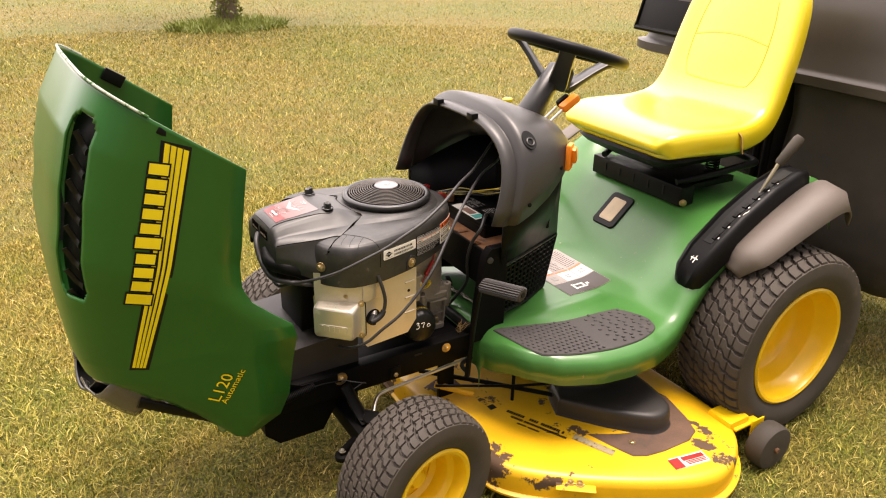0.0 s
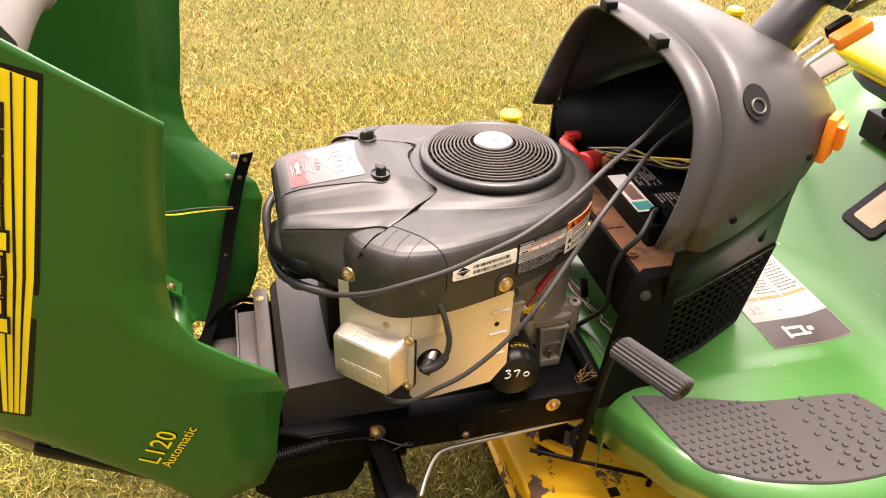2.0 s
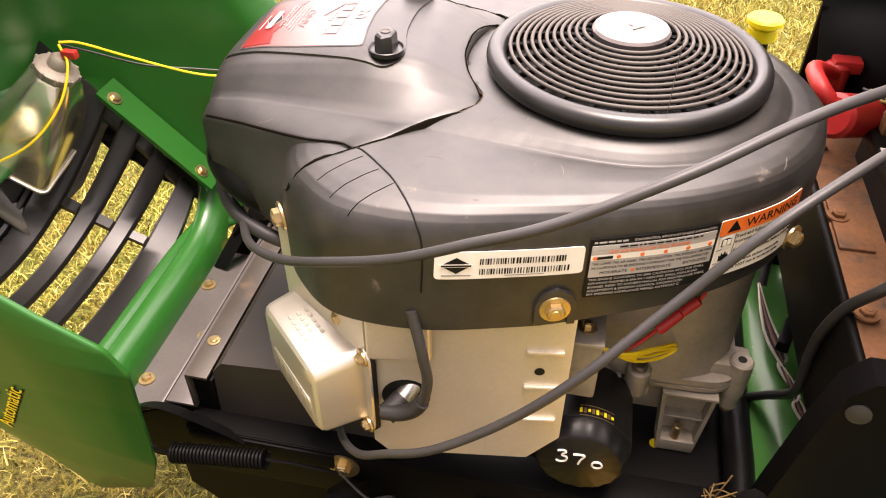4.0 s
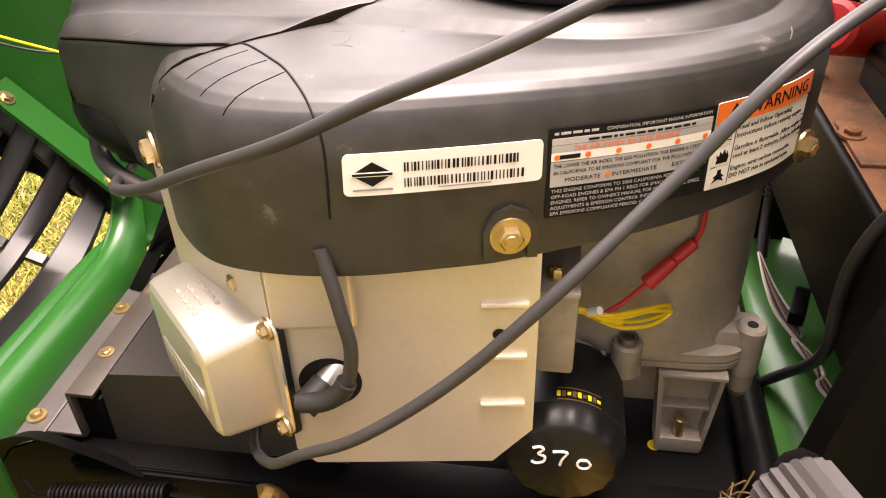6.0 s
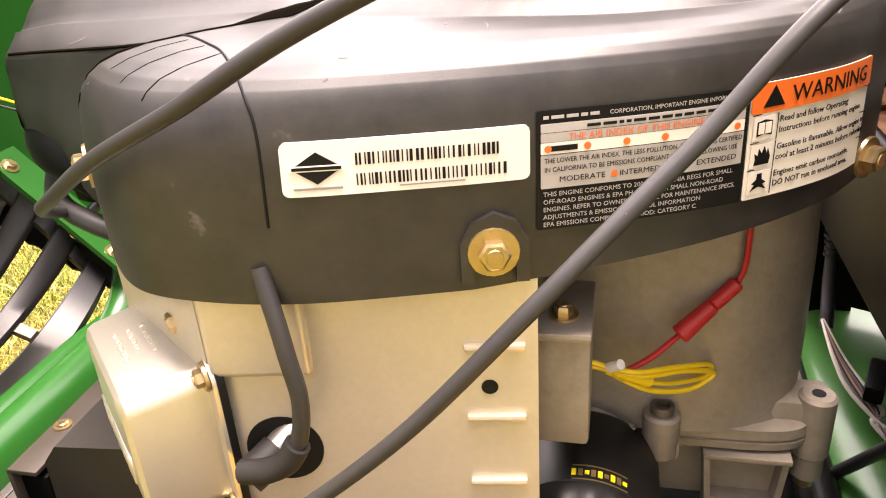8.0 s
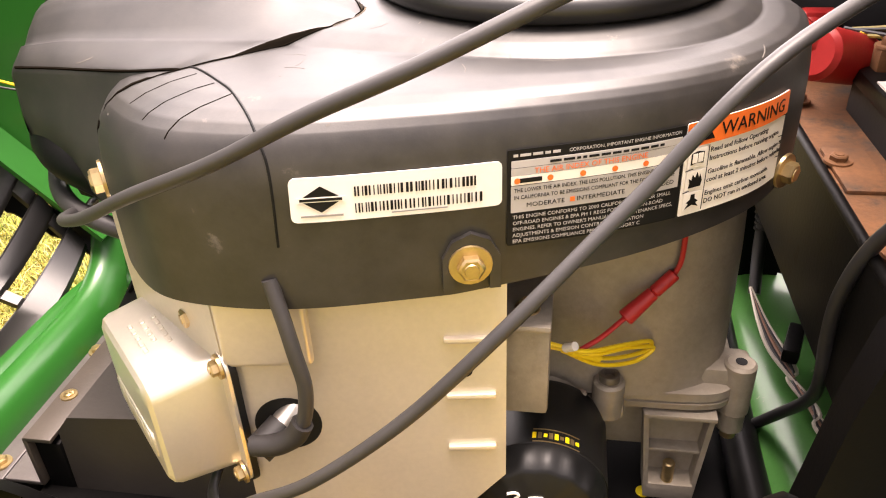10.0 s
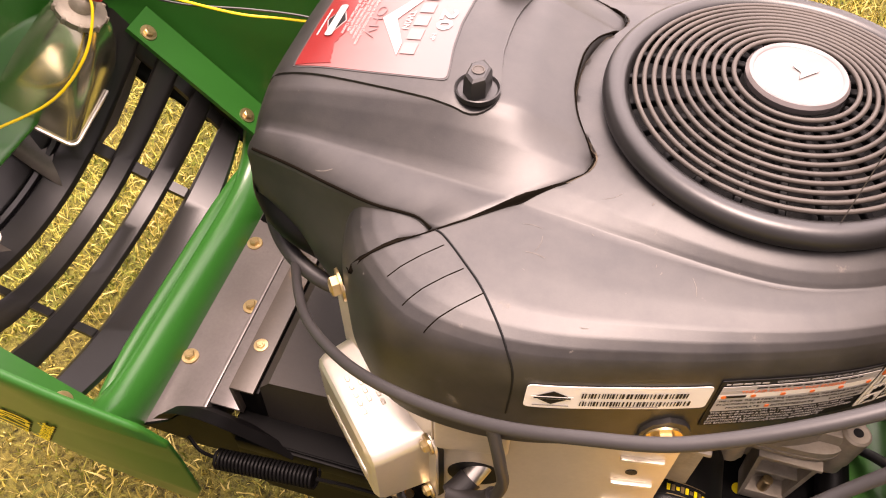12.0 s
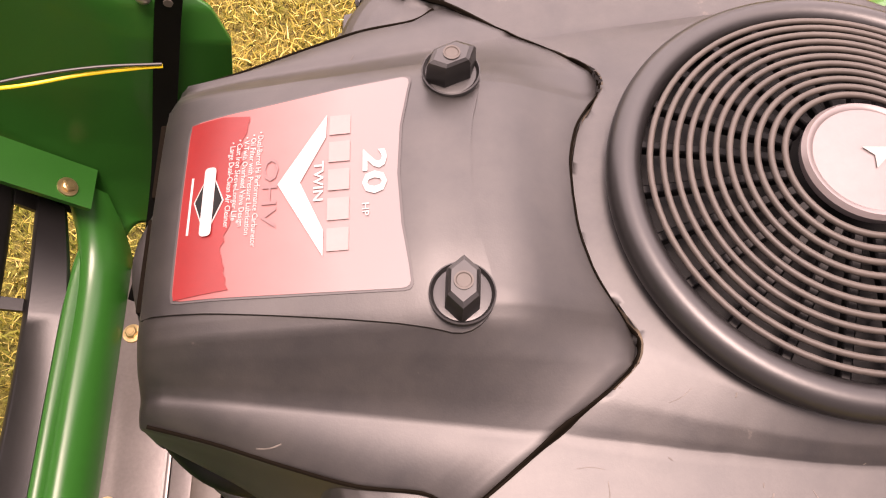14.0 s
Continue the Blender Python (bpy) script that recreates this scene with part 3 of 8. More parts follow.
def cover_row(x, k):
    z0 = table(x, [(-0.337, 0.716), (-0.332, 0.727), (-0.32, 0.733), (-0.30, 0.738), (-0.2, 0.751), (-0.16, 0.747), (-0.12, 0.731), (-0.11, 0.727)])
    yc, zc = table(x, [(-0.345, 0.084), (-0.156, 0.111)]), table(x, [(-0.337, 0.7), (-0.332, 0.709), (-0.30, 0.714), (-0.15, 0.7205), (-0.11, 0.7215)])
    ye, ze = table(x, GROOVE), table(x, [(-0.345, 0.698), (-0.194, 0.7125), (-0.15, 0.715)])
    yl, zl = table(x, [(-0.345, 0.094), (-0.30, 0.117), (-0.25, 0.149), (-0.22, 0.163)]), table(x, [(-0.345, 0.668), (-0.30, 0.658), (-0.25, 0.638), (-0.22, 0.640)])
    cols = [(0, z0 + 0.002), (0.03, z0 + 0.0015), (0.058, z0), (0.066, z0 - 0.003), (lerp(0.066, yc, 0.35), lerp(z0, zc, 0.42)), (lerp(0.066, yc, 0.7), lerp(z0, zc, 0.80)),
            (yc - 0.003, zc + 0.0009), (yc, zc - 0.0003), (yc + 0.003, zc + 0.0002), (ye - 0.003, ze + 0.0004), (ye, ze - 0.002), (ye + 0.0008, ze - 0.005), (lerp(ye, yl, 0.2), lerp(ze, zl, 0.28)), (lerp(ye, yl, 0.4), lerp(ze, zl, 0.46)), (lerp(ye, yl, 0.6), lerp(ze, zl, 0.63)), (lerp(ye, yl, 0.8), lerp(ze, zl, 0.81)), (yl, zl), (yl - 0.004, zl - 0.03)]
    k0 = int(k)
    if k0 == k:
        return cols[k0]
    return tuple(lerp(a, b, k - k0) for a, b in zip(cols[k0], cols[k0 + 1]))


def cover():
    us = [0, 0.012, 0.03, 0.06, 0.1] + [0.15 + 0.85 * i / 22 for i in range(23)]
    ks = [k / 4 for k in range(-16, 17)]
    ks = [-17 + i for i in range(13)] + ks[1:-1] + [5 + i for i in range(13)]
    ks = sorted(set(ks + [-4.0, 4.0]))
    rows = []
    for u in us:
        row = []
        for k in ks:
            x = -0.25
            for _ in range(8):
                y, z = cover_row(x, abs(k))
                x = lerp(-0.337, table(y, SEAM[:-1]), u)
            y, z = cover_row(x, abs(k))
            row.append((x, math.copysign(y, k) if k else 0.0, z))
        rows.append(row)
    front = [[(-0.339, p[1] * 0.995, lerp(p[2], 0.655, t)) for p in rows[0]] for t in (1.0, 0.5, 0.08)]
    lip = [[(p[0] + dx, p[1], p[2] - dz) for p in rows[-1]] for dx, dz in ((0.0010, 0.0006), (0.0016, 0.0020), (0.0016, 0.012))]
    return part("air_cleaner_cover", loft(front + rows + lip, closed=False), SHROUD_CLEAN, engine, "dark grey air cleaner cover with two knobs and a faded label", smooth=75), rows[-1]


cover_ob, back_edge = cover()
# black for strips, tubes and boxes that paint the shade in gaps and grooves
GAP_SHADE = surface("painted_gap_shade", (0.007, 0.0055, 0.004), 0.95, spec=0.0, var=0.1, scale=20, bump=0.0)
DUST = surface("caught_tan_dust", (0.075, 0.056, 0.036), 0.9, var=0.45, scale=60, bump=0.2)
top_tree = tree_of(shroud_ob, cover_ob)
shroud_tree = tree_of(shroud_ob)
DOWN = (0, 0, -1)
for s in (1, -1):
    # strip of gap shade painted along the cover's rear edge, widest towards the corner
    edge = [(x, s * y) for y, x in SEAM]
    run = smooth_path([(x, y, 0.9) for x, y in edge], 6)
    rows = []
    for i, c in enumerate(run):
        d = (run[min(i + 1, len(run) - 1)] - run[max(i - 1, 0)]).normalized()
        side = Vector((-d.y, d.x, 0))
        w = table(abs(c.y), [(0.0, 0.0004), (0.07, 0.0004), (0.08, 0.0006), (0.102, 0.0008), (0.108, 0.0020), (0.116, 0.0010), (0.14, 0.0009), (0.155, 0.0019), (0.168, 0.0034), (0.175, 0.0012)])
        rows.append([c + side * (w * k) + Vector((0.0012, 0, 0)) for k in (-1, -0.5, 0, 0.5, 1)])
    bm = loft(rows, closed=False)
    for v in bm.verts:
        hit = top_tree.ray_cast(Vector((v.co.x, v.co.y, 0.9)), Vector(DOWN))
        if hit[0] is not None and hit[0].z > 0.672:
            v.co.z = hit[0].z + 0.0005
        else:
            v.co = shroud_tree.find_nearest(Vector((v.co.x, v.co.y, 0.69)))[0]
    gap = part("seam_shade", bm, GAP_SHADE, engine, "black strip painting the shade of the gap along the cover's rear edge")
    mod = gap.modifiers.new("thick", "SOLIDIFY")
    mod.thickness, mod.offset = 0.0006, 0
    # tan dust caught along the shroud's side of that gap
    bm = tube([(x + 0.0022, y, 0.80) for x, y in edge if abs(y) < 0.1], 0.0008, 6, 8)
    for v in bm.verts:
        hit = shroud_tree.ray_cast(Vector((v.co.x, v.co.y, 0.9)), Vector(DOWN))
        v.co.z = hit[0].z + (v.co.z - 0.80) * 0.4
    part("seam_dust", bm, DUST, engine, "tan dust caught along the seam")
    # the cover's side groove: its shade painted as a black tube
    fold = tube([(x, s * (y - 0.0008), table(x, [(-0.345, 0.698), (-0.194, 0.7125)]) - 0.0012) for x, y in [(-0.334, 0.0965)] + GROOVE[1:]], 0.0010, 6, 6)
    part("groove", fold, GAP_SHADE, engine)
    # painted shade lines: groove from the seam down the shoulder, and three moulded ribs
    for pts, r, m, nm in (([(-0.209, 0.1775), (-0.200, 0.168), (-0.182, 0.1515)], 0.00042, GAP_SHADE, "rib"), ([(-0.195, 0.1925), (-0.185, 0.181), (-0.1665, 0.1645)], 0.00042, GAP_SHADE, "rib"),
                          ([(-0.179, 0.2035), (-0.170, 0.194), (-0.1515, 0.1775)], 0.00042, GAP_SHADE, "rib")):
        bm = tube([(x, s * y, 0.80) for x, y in pts], r, 6, 8)
        for v in bm.verts:
            hit = top_tree.ray_cast(Vector((v.co.x, v.co.y, 0.9)), Vector(DOWN))
            if hit[0] is not None:
                v.co.z = hit[0].z + (v.co.z - 0.80) * 0.6
        part(nm, bm, m, engine)
    run = [(-0.193, 0.139, 0.72), (-0.185, 0.145, 0.72), (-0.176, 0.152, 0.715), (-0.165, 0.162, 0.71), (-0.155, 0.172, 0.71), (-0.145, 0.183, 0.705), (-0.136, 0.193, 0.70), (-0.130, 0.201, 0.698), (-0.1265, 0.207, 0.692), (-0.125, 0.211, 0.684), (-0.1245, 0.214, 0.675), (-0.1245, 0.216, 0.665), (-0.125, 0.216, 0.655), (-0.1255, 0.216, 0.645)]
    centre = [shroud_tree.find_nearest(Vector((x, s * y, z)))[0] for x, y, z in run]
    part("groove", tube([tuple(c) for c in centre], 0.0008, 6, 8, 0.0008), INK_AND_SHADE, engine)

SCUFF = surface("pale_scuff", (0.12, 0.108, 0.095), 0.8, var=0.3, scale=60, bump=0.0)
rs = random.Random(21)
for k in range(46):
    x, y = rs.uniform(-0.32, 0.15), -rs.uniform(0.10, 0.20) if k % 3 else rs.uniform(0.085, 0.13) * rs.choice((-1, 1))
    hit = top_tree.ray_cast(Vector((x, y, 0.9)), Vector(DOWN))
    if hit[0] is None or hit[1].z < 0.5:
        continue
    q, ln = rs.uniform(0, math.pi), rs.choice((0.0012, 0.002, 0.004, 0.012))
    pts = [(x + ln * f * math.cos(q + 0.3 * f), y + ln * f * math.sin(q + 0.3 * f), 0.8) for f in (-0.5, 0, 0.5)]
    bm = tube(pts, rs.uniform(0.00015, 0.0004), 5, 3)
    for v in bm.verts:
        h2 = top_tree.ray_cast(Vector((v.co.x, v.co.y, 0.9)), Vector(DOWN))
        if h2[0] is not None:
            v.co.z = h2[0].z + 0.0001 + (v.co.z - 0.8) * 0.25
    part("scuff", bm, SCUFF, engine)

# raised label panel
def lobed_panel():
    """Plan of the raised panel: straight sides that end in a round lobe about each knob."""
    half = [(-0.333, 0.057), (-0.30, 0.0595), (-0.27, 0.0625), (-0.24, 0.066), (-0.215, 0.0695), (-0.202, 0.0718)]
    half += [(-0.190 + 0.0165 * math.cos(radians(q)), 0.0575 + 0.0165 * math.sin(radians(q))) for q in (100, 85, 70, 55, 40, 25, 10, -5)]
    half += [(-0.1755, 0.045), (-0.1785, 0.032), (-0.1805, 0.018), (-0.181, 0.0)]
    return [(x, 0.003 + y) for x, y in half] + [(x, 0.003 - y) for x, y in half[-2::-1]]


panel = lobed_panel()


def strip_slab(outline, x0, x1, n, base, thick):
    """A thin slab over a plan outline, cut into strips across x so that it can follow a curved top."""
    bm = plate(outline, thick, Matrix.Translation((0, 0, base)))
    for i in range(1, n):
        bmesh.ops.bisect_plane(bm, geom=bm.verts[:] + bm.edges[:] + bm.faces[:], plane_co=(lerp(x0, x1, i / n), 0, 0), plane_no=(1, 0, 0))
    for yy in (-0.06, -0.03, 0.0, 0.03, 0.06):
        bmesh.ops.bisect_plane(bm, geom=bm.verts[:] + bm.edges[:] + bm.faces[:], plane_co=(0, yy, 0), plane_no=(0, 1, 0))
    return bm


def on_top(bm, lift, tree=None):
    """Drops a flat bmesh on to the engine's top, keeping its own height over z = 0.9."""
    for v in bm.verts:
        hit = (tree or top_tree).ray_cast(Vector((v.co.x, v.co.y, 1.2)), Vector(DOWN))
        if hit[0] is not None:
            v.co.z = hit[0].z + lift + (v.co.z - 0.9)
    return bm


panel_bm = on_top(strip_slab(panel, -0.333, -0.170, 24, 0.9, 0.0032), -0.0012)
panel_ob = part("label_panel", panel_bm, SHROUD_CLEAN, engine, "raised panel of the air cleaner cover", smooth=30)
panel_tree = tree_of(cover_ob, panel_ob)


def strip_plate(outline, thick=0.0003):
    return strip_slab(outline, -0.33, -0.20, 20, 0.9, thick)


lab = [(-0.3165, -0.046), (-0.3155, -0.0492), (-0.312, -0.0500), (-0.26, -0.0510), (-0.2140, -0.0522), (-0.2118, -0.0519), (-0.2104, -0.0508), (-0.2098, -0.0490), (-0.2105, -0.042), (-0.2135, -0.022), (-0.2150, 0.004), (-0.2135, 0.030),
       (-0.2100, 0.050), (-0.2088, 0.0560), (-0.2091, 0.0580), (-0.2104, 0.0593), (-0.2125, 0.0597), (-0.243, 0.0560), (-0.283, 0.0490), (-0.312, 0.0445), (-0.3155, 0.0425), (-0.3165, 0.038)]
RIM_DARK = surface("label_border", (0.05, 0.045, 0.045), 0.4, var=0.05, bump=0.0)
part("label_border", on_top(strip_plate([(x + (0.0012 if x > -0.25 else -0.0012), y * 1.02) for x, y in lab], 0.0003), 0.0002, panel_tree), RIM_DARK, engine, smooth=30)


def faded_film():
    """Label film bleached by the sun: pink beside its red end, grey at the other."""
    m, n, l, b = nodes_of("sun_faded_label_film")
    co = n.new("ShaderNodeTexCoord").outputs["Object"]
    sep = n.new("ShaderNodeSeparateXYZ")
    l.new(co, sep.inputs[0])
    blotch = noise_node(n, l, 28, 5, 0.6, co)
    shift = n.new("ShaderNodeMath")
    shift.operation = "MULTIPLY_ADD"
    l.new(blotch.outputs["Fac"], shift.inputs[0])
    shift.inputs[1].default_value = 0.022
    l.new(sep.outputs["X"], shift.inputs[2])
    span = n.new("ShaderNodeMapRange")
    l.new(shift.outputs[0], span.inputs["Value"])
    span.inputs["From Min"].default_value, span.inputs["From Max"].default_value = -0.290, -0.200
    tint = ramp_node(n, l, span.outputs[0], [(0.0, (0.215, 0.060, 0.057)), (0.35, (0.205, 0.095, 0.091)), (0.7, (0.185, 0.135, 0.132)), (1.0, (0.150, 0.132, 0.132))])
    l.new(tint.outputs[0], b.inputs["Base Color"])
    b.inputs["Roughness"].default_value = 0.34
    return m


FADED = faded_film()
RED_FIELD = surface("red_film", (0.165, 0.010, 0.009), 0.34, var=0.10, scale=14, bump=0.02)
part("faded_label", on_top(strip_plate(lab, 0.0005), 0.0003, panel_tree), FADED, engine, "sun-faded red and silver engine label", smooth=30)
rr = random.Random(3)
ragged = [(-0.3160, 0.0430), (-0.30, 0.0452)] + [(table(y, [(-0.05, -0.2905), (-0.039, -0.293), (-0.028, -0.296), (-0.017, -0.292), (0.001, -0.292), (0.016, -0.2895), (0.035, -0.2875), (0.045, -0.286)]) + 0.0011 * rr.uniform(-1, 1), y)
          for y in [0.044 - 0.0026 * i for i in range(36)]] + [(-0.3155, -0.0495), (-0.3160, -0.046)]
part("red_field", on_top(strip_plate(ragged, 0.0002), 0.0011, panel_tree), RED_FIELD, engine, "unfaded red end of the label", smooth=30)


def on_label(bm, lift=0.0014):
    return on_top(bm, lift, panel_tree)


def label_text(body, size, x, y, mat, name, width=1.0, align="CENTER", bold=0.0):
    part(name, on_label(text_bm(body, size, basis((x, y, 0.9), (0, -1, 0), (1, 0, 0)), 0.0001, align, 0, width, bold)), mat, engine)


PRINT = surface("silver_print", (0.345, 0.325, 0.32), 0.4, var=0.03, scale=20, bump=0.0)
PINK = surface("faded_pink_ink", (0.24, 0.165, 0.16), 0.35, var=0.06, scale=20, bump=0.0)
GREY_INK = surface("faded_grey_ink", (0.16, 0.085, 0.085), 0.4, var=0.05, bump=0.0)
label_text("20", 0.0150, -0.2305, 0.006, PRINT, "printed_number", 1.6, bold=0.0004)
label_text("HP", 0.0046, -0.2310, -0.0135, PRINT, "printed_word", 1.2)
label_text("TWIN", 0.0062, -0.2535, 0.003, PRINT, "printed_word", 1.3, bold=0.0001)
label_text("OHV", 0.0100, -0.2775, 0.000, GREY_INK, "printed_word", 1.75)
part("printed_mark", on_label(plate([(-0.2485, 0.040), (-0.2485, 0.027), (-0.2600, 0.003), (-0.2485, -0.0225), (-0.2485, -0.035), (-0.2705, 0.003)], 0.0002, Matrix.Translation((0, 0, 0.9)))), PRINT, engine, "white chevron mark")
for i in range(5):
    part("printed_bar", on_label(box((-0.2420, 0.0335 - 0.0152 * i, 0.9), (0.0100, 0.0112, 0.0002), 0)), PINK, engine)
for i, body in enumerate(("• Dual-Barrel Hi Performance Carburetor", "• Oil Filter with Pressure Lubrication", "• V-Twin Overhead Valve Design", "• Cast Iron Sleeve-Longer Life", "• Large Dual-Clean Air Cleaner")):
    label_text(body, 0.0037, -0.2815 - 0.0033 * i, 0.034 - 0.0012 * i, PRINT, "printed_line", 0.98, "LEFT")
part("printed_diamond", on_label(plate([(-0.3030, 0.0155), (-0.2955, -0.0025), (-0.3030, -0.0205), (-0.3100, -0.0025)], 0.0003, Matrix.Translation((0, 0, 0.9)))), PRINT, engine)
part("printed_diamond", on_label(plate([(-0.3030, 0.0145), (-0.2962, -0.0025), (-0.3030, -0.0195), (-0.3093, -0.0025)], 0.0002, Matrix.Translation((0, 0, 0.9004)))), INK_AND_SHADE, engine)
part("printed_badge", on_label(plate(rounded(0.0055, 0.036, 0.0020), 0.0003, Matrix.Translation((-0.3030, -0.0025, 0.9007)))), PRINT, engine)
part("printed_line", on_label(box((-0.3118, -0.0035, 0.9), (0.0011, 0.030, 0.0003), 0)), PRINT, engine)


for y0, y1 in ((-0.046, 0.004), (0.016, 0.060)):
    # slot shade painted as a black box on the front face
    part("intake_slot_shade", box((-0.3385, (y0 + y1) / 2, 0.704), (0.004, y1 - y0, 0.022), 0.0015), GAP_SHADE, engine, "black box painting the shade of an intake slot in the cover's front")
    part("slot_filter", box((-0.3400, (y0 + y1) / 2, 0.7005), (0.002, y1 - y0 - 0.008, 0.006), 0.0008), BARK, engine)

# knobs
HUB = surface("brushed_hub_metal", (0.20, 0.175, 0.172), 0.30, metal=0.35, var=0.08, scale=20, bump=0.04)
for y in (0.061, -0.056):
    c = Vector((-0.188, y, 0.7535))
    turn = Matrix.Translation(c) @ Matrix.Rotation(radians(86 if y < 0 else 24), 4, "Z")
    k = part("cover_knob", lathe([(0.0142, -0.003), (0.0145, 0.0008), (0.0138, 0.0012), (0.0132, 0.0004), (0.0125, -0.0006), (0.0112, -0.0004), (0.0, 0.0)], 40, Matrix.Translation(c)), SCREEN, engine, "black plastic knob in a round recess")
    rings = []
    for w, h, z, q in ((0.0086, 0.0138, -0.001, 0.0), (0.0082, 0.0132, 0.0105, 0.0), (0.0074, 0.0120, 0.0128, 0.0), (0.0060, 0.0095, 0.0140, 0.0), (0.0, 0.0, 0.0141, 0.0)):
        rings.append([(h * math.cos(radians(60 * i + q)), w * math.sin(radians(60 * i + q)), z) for i in range(6)])
    part("knob_grip", moved(loft(rings), turn), SCREEN, engine, smooth=20)
    part("knob_dimple", moved(lathe([(0.0042, 0.0141), (0.0042, 0.0146), (0.0034, 0.0146), (0.0030, 0.0142), (0.0, 0.0142)], 20), turn), RING, engine)


def screen():
    rim = [(0.1066 + 0.0085 * math.cos(q), 0.7375 + 0.0085 * math.sin(q)) for q in [2 * math.pi * i / 16 for i in range(16)]]
    part("screen_rim", lathe(rim, 96, None, True), SCREEN, engine, "rounded black rim of the fan screen", smooth=60)
    for k in range(11):
        r = 0.0375 + 0.00582 * k
        z = lerp(0.7615, 0.7445, (r - 0.03) / 0.068)
        part("screen_ring", lathe([(r + 0.0016 * math.cos(q), z + 0.0017 * math.sin(q)) for q in [2 * math.pi * i / 8 for i in range(8)]], 80, close=True), RING, engine, smooth=60)
    part("fan_hub", lathe([(0.0305, 0.7575), (0.0312, 0.7618), (0.0295, 0.7640), (0.0275, 0.7638), (0.0265, 0.7630), (0.0, 0.7636)], 56), HUB, engine, "bare metal fan hub disc")
    # black disc closes the screen below, its colour painting the shade under the rings
    part("under_screen_shade", lathe([(0.1025, 0.726), (0.0, 0.730)], 48), INK_AND_SHADE, engine)
    blade = None
    for i in range(24):
        a = 2 * math.pi * i / 24
        m = pose(0.066 * math.cos(a), 0.066 * math.sin(a), 0.7425, 0, 10.5, math.degrees(a))
        if blade is None:
            blade = part("fan_spoke", moved(box((0, 0, 0), (0.070, 0.0055, 0.006), 0.001, None, 1), Matrix()), BLACK_PLASTIC, engine)
        else:
            ob = new("fan_spoke", blade.data)
            ob.parent = engine
            ob.matrix_parent_inverse = blade.matrix_parent_inverse
            ob.matrix_basis = m
    blade.matrix_basis = pose(0.068, 0, 0.7425, 0, 10.5, 0)
    part("hub_mark", plate([(0.009, 0), (-0.006, 0.006), (-0.003, 0.0), (-0.006, -0.006)], 0.0003, Matrix.Translation((0.004, 0.002, 0.7640)) @ Matrix.Rotation(radians(20), 4, "Z")), INK_GREY, engine)


screen()

# ---- labels on the shroud's side, laid along its outline ----
SIDE = [(x, -y) for x, y in SMOOTH[::-1] if x > -0.24]
SIDE_LEN = [0.0]
for (ax, ay), (bx, by) in zip(SIDE, SIDE[1:]):
    SIDE_LEN.append(SIDE_LEN[-1] + math.hypot(bx - ax, by - ay))


def side_arc(x):
    return float(np.interp(x, [p[0] for p in SIDE], SIDE_LEN))


def on_side(bm, u0):
    """Wraps a bmesh that is flat in x (along), y (up, as z) and z (out) round the shroud's left side, from the arc length u0."""
    for v in bm.verts:
        u, out, z = u0 + v.co.x, v.co.z, v.co.y
        x, y = float(np.interp(u, SIDE_LEN, [p[0] for p in SIDE])), float(np.interp(u, SIDE_LEN, [p[1] for p in SIDE]))
        e = 0.004
        tx = float(np.interp(u + e, SIDE_LEN, [p[0] for p in SIDE])) - float(np.interp(u - e, SIDE_LEN, [p[0] for p in SIDE]))
        ty = float(np.interp(u + e, SIDE_LEN, [p[1] for p in SIDE])) - float(np.interp(u - e, SIDE_LEN, [p[1] for p in SIDE]))
        nrm = Vector((ty, -tx, 0)).normalized()
        shrink = table(z, [(0.60, 1.0), (0.655, 1.0), (0.666, 0.998), (0.679, 0.989), (0.6885, 0.972), (0.6965, 0.944)])
        p = Vector((NECK * x / math.hypot(x, y) * (1 - shrink) + x * shrink, NECK * y / math.hypot(x, y) * (1 - shrink) + y * shrink, z))
        v.co = p + nrm * (0.0006 + out)
    return bm


def side_card(w, z0, z1, thick=0.0005, r=0.003, n=12):
    bm = plate([(x + w / 2, y + (z0 + z1) / 2) for x, y in rounded(w, z1 - z0, r, 3)], thick)
    for i in range(1, n):
        bmesh.ops.bisect_plane(bm, geom=bm.verts[:] + bm.edges[:] + bm.faces[:], plane_co=(w * i / n, 0, 0), plane_no=(1, 0, 0))
    return bm


def flat_box(x0, x1, z0, z1, out=0.0008, t=0.0002):
    return box(((x0 + x1) / 2, (z0 + z1) / 2, out), (x1 - x0, z1 - z0, t), 0)


u = side_arc(-0.117)
w1 = side_arc(-0.015) - u
part("serial_label", on_side(side_card(w1, 0.659, 0.683), u), WHITE, engine, "white label with two rows of bar code")
part("printed_diamond", on_side(plate([(0.0045, 0.6715), (0.0155, 0.6785), (0.0265, 0.6715), (0.0155, 0.6645)], 0.0003, Matrix.Translation((0, 0, 0.0006))), u), INK_AND_SHADE, engine)
part("printed_badge", on_side(flat_box(0.0035, 0.0275, 0.6702, 0.6728, 0.0010), u), WHITE, engine)
part("printed_badge", on_side(flat_box(0.0050, 0.0260, 0.6708, 0.6722, 0.0012), u), INK_AND_SHADE, engine)
part("printed_line", on_side(flat_box(0.005, 0.026, 0.6620, 0.6630, 0.0008), u), INK_GREY, engine)
for row, z in ((0, 0.6745), (1, 0.6655)):
    x, r2 = 0.032, random.Random(7 + row)
    while x < 0.093 + 0.002 * row:
        w = r2.choice((0.0006, 0.0009, 0.0013))
        part("code_bar", on_side(flat_box(x, x + w, z - 0.0026, z + 0.0026), u), INK_AND_SHADE, engine)
        x += w + r2.choice((0.0007, 0.0010, 0.0014))
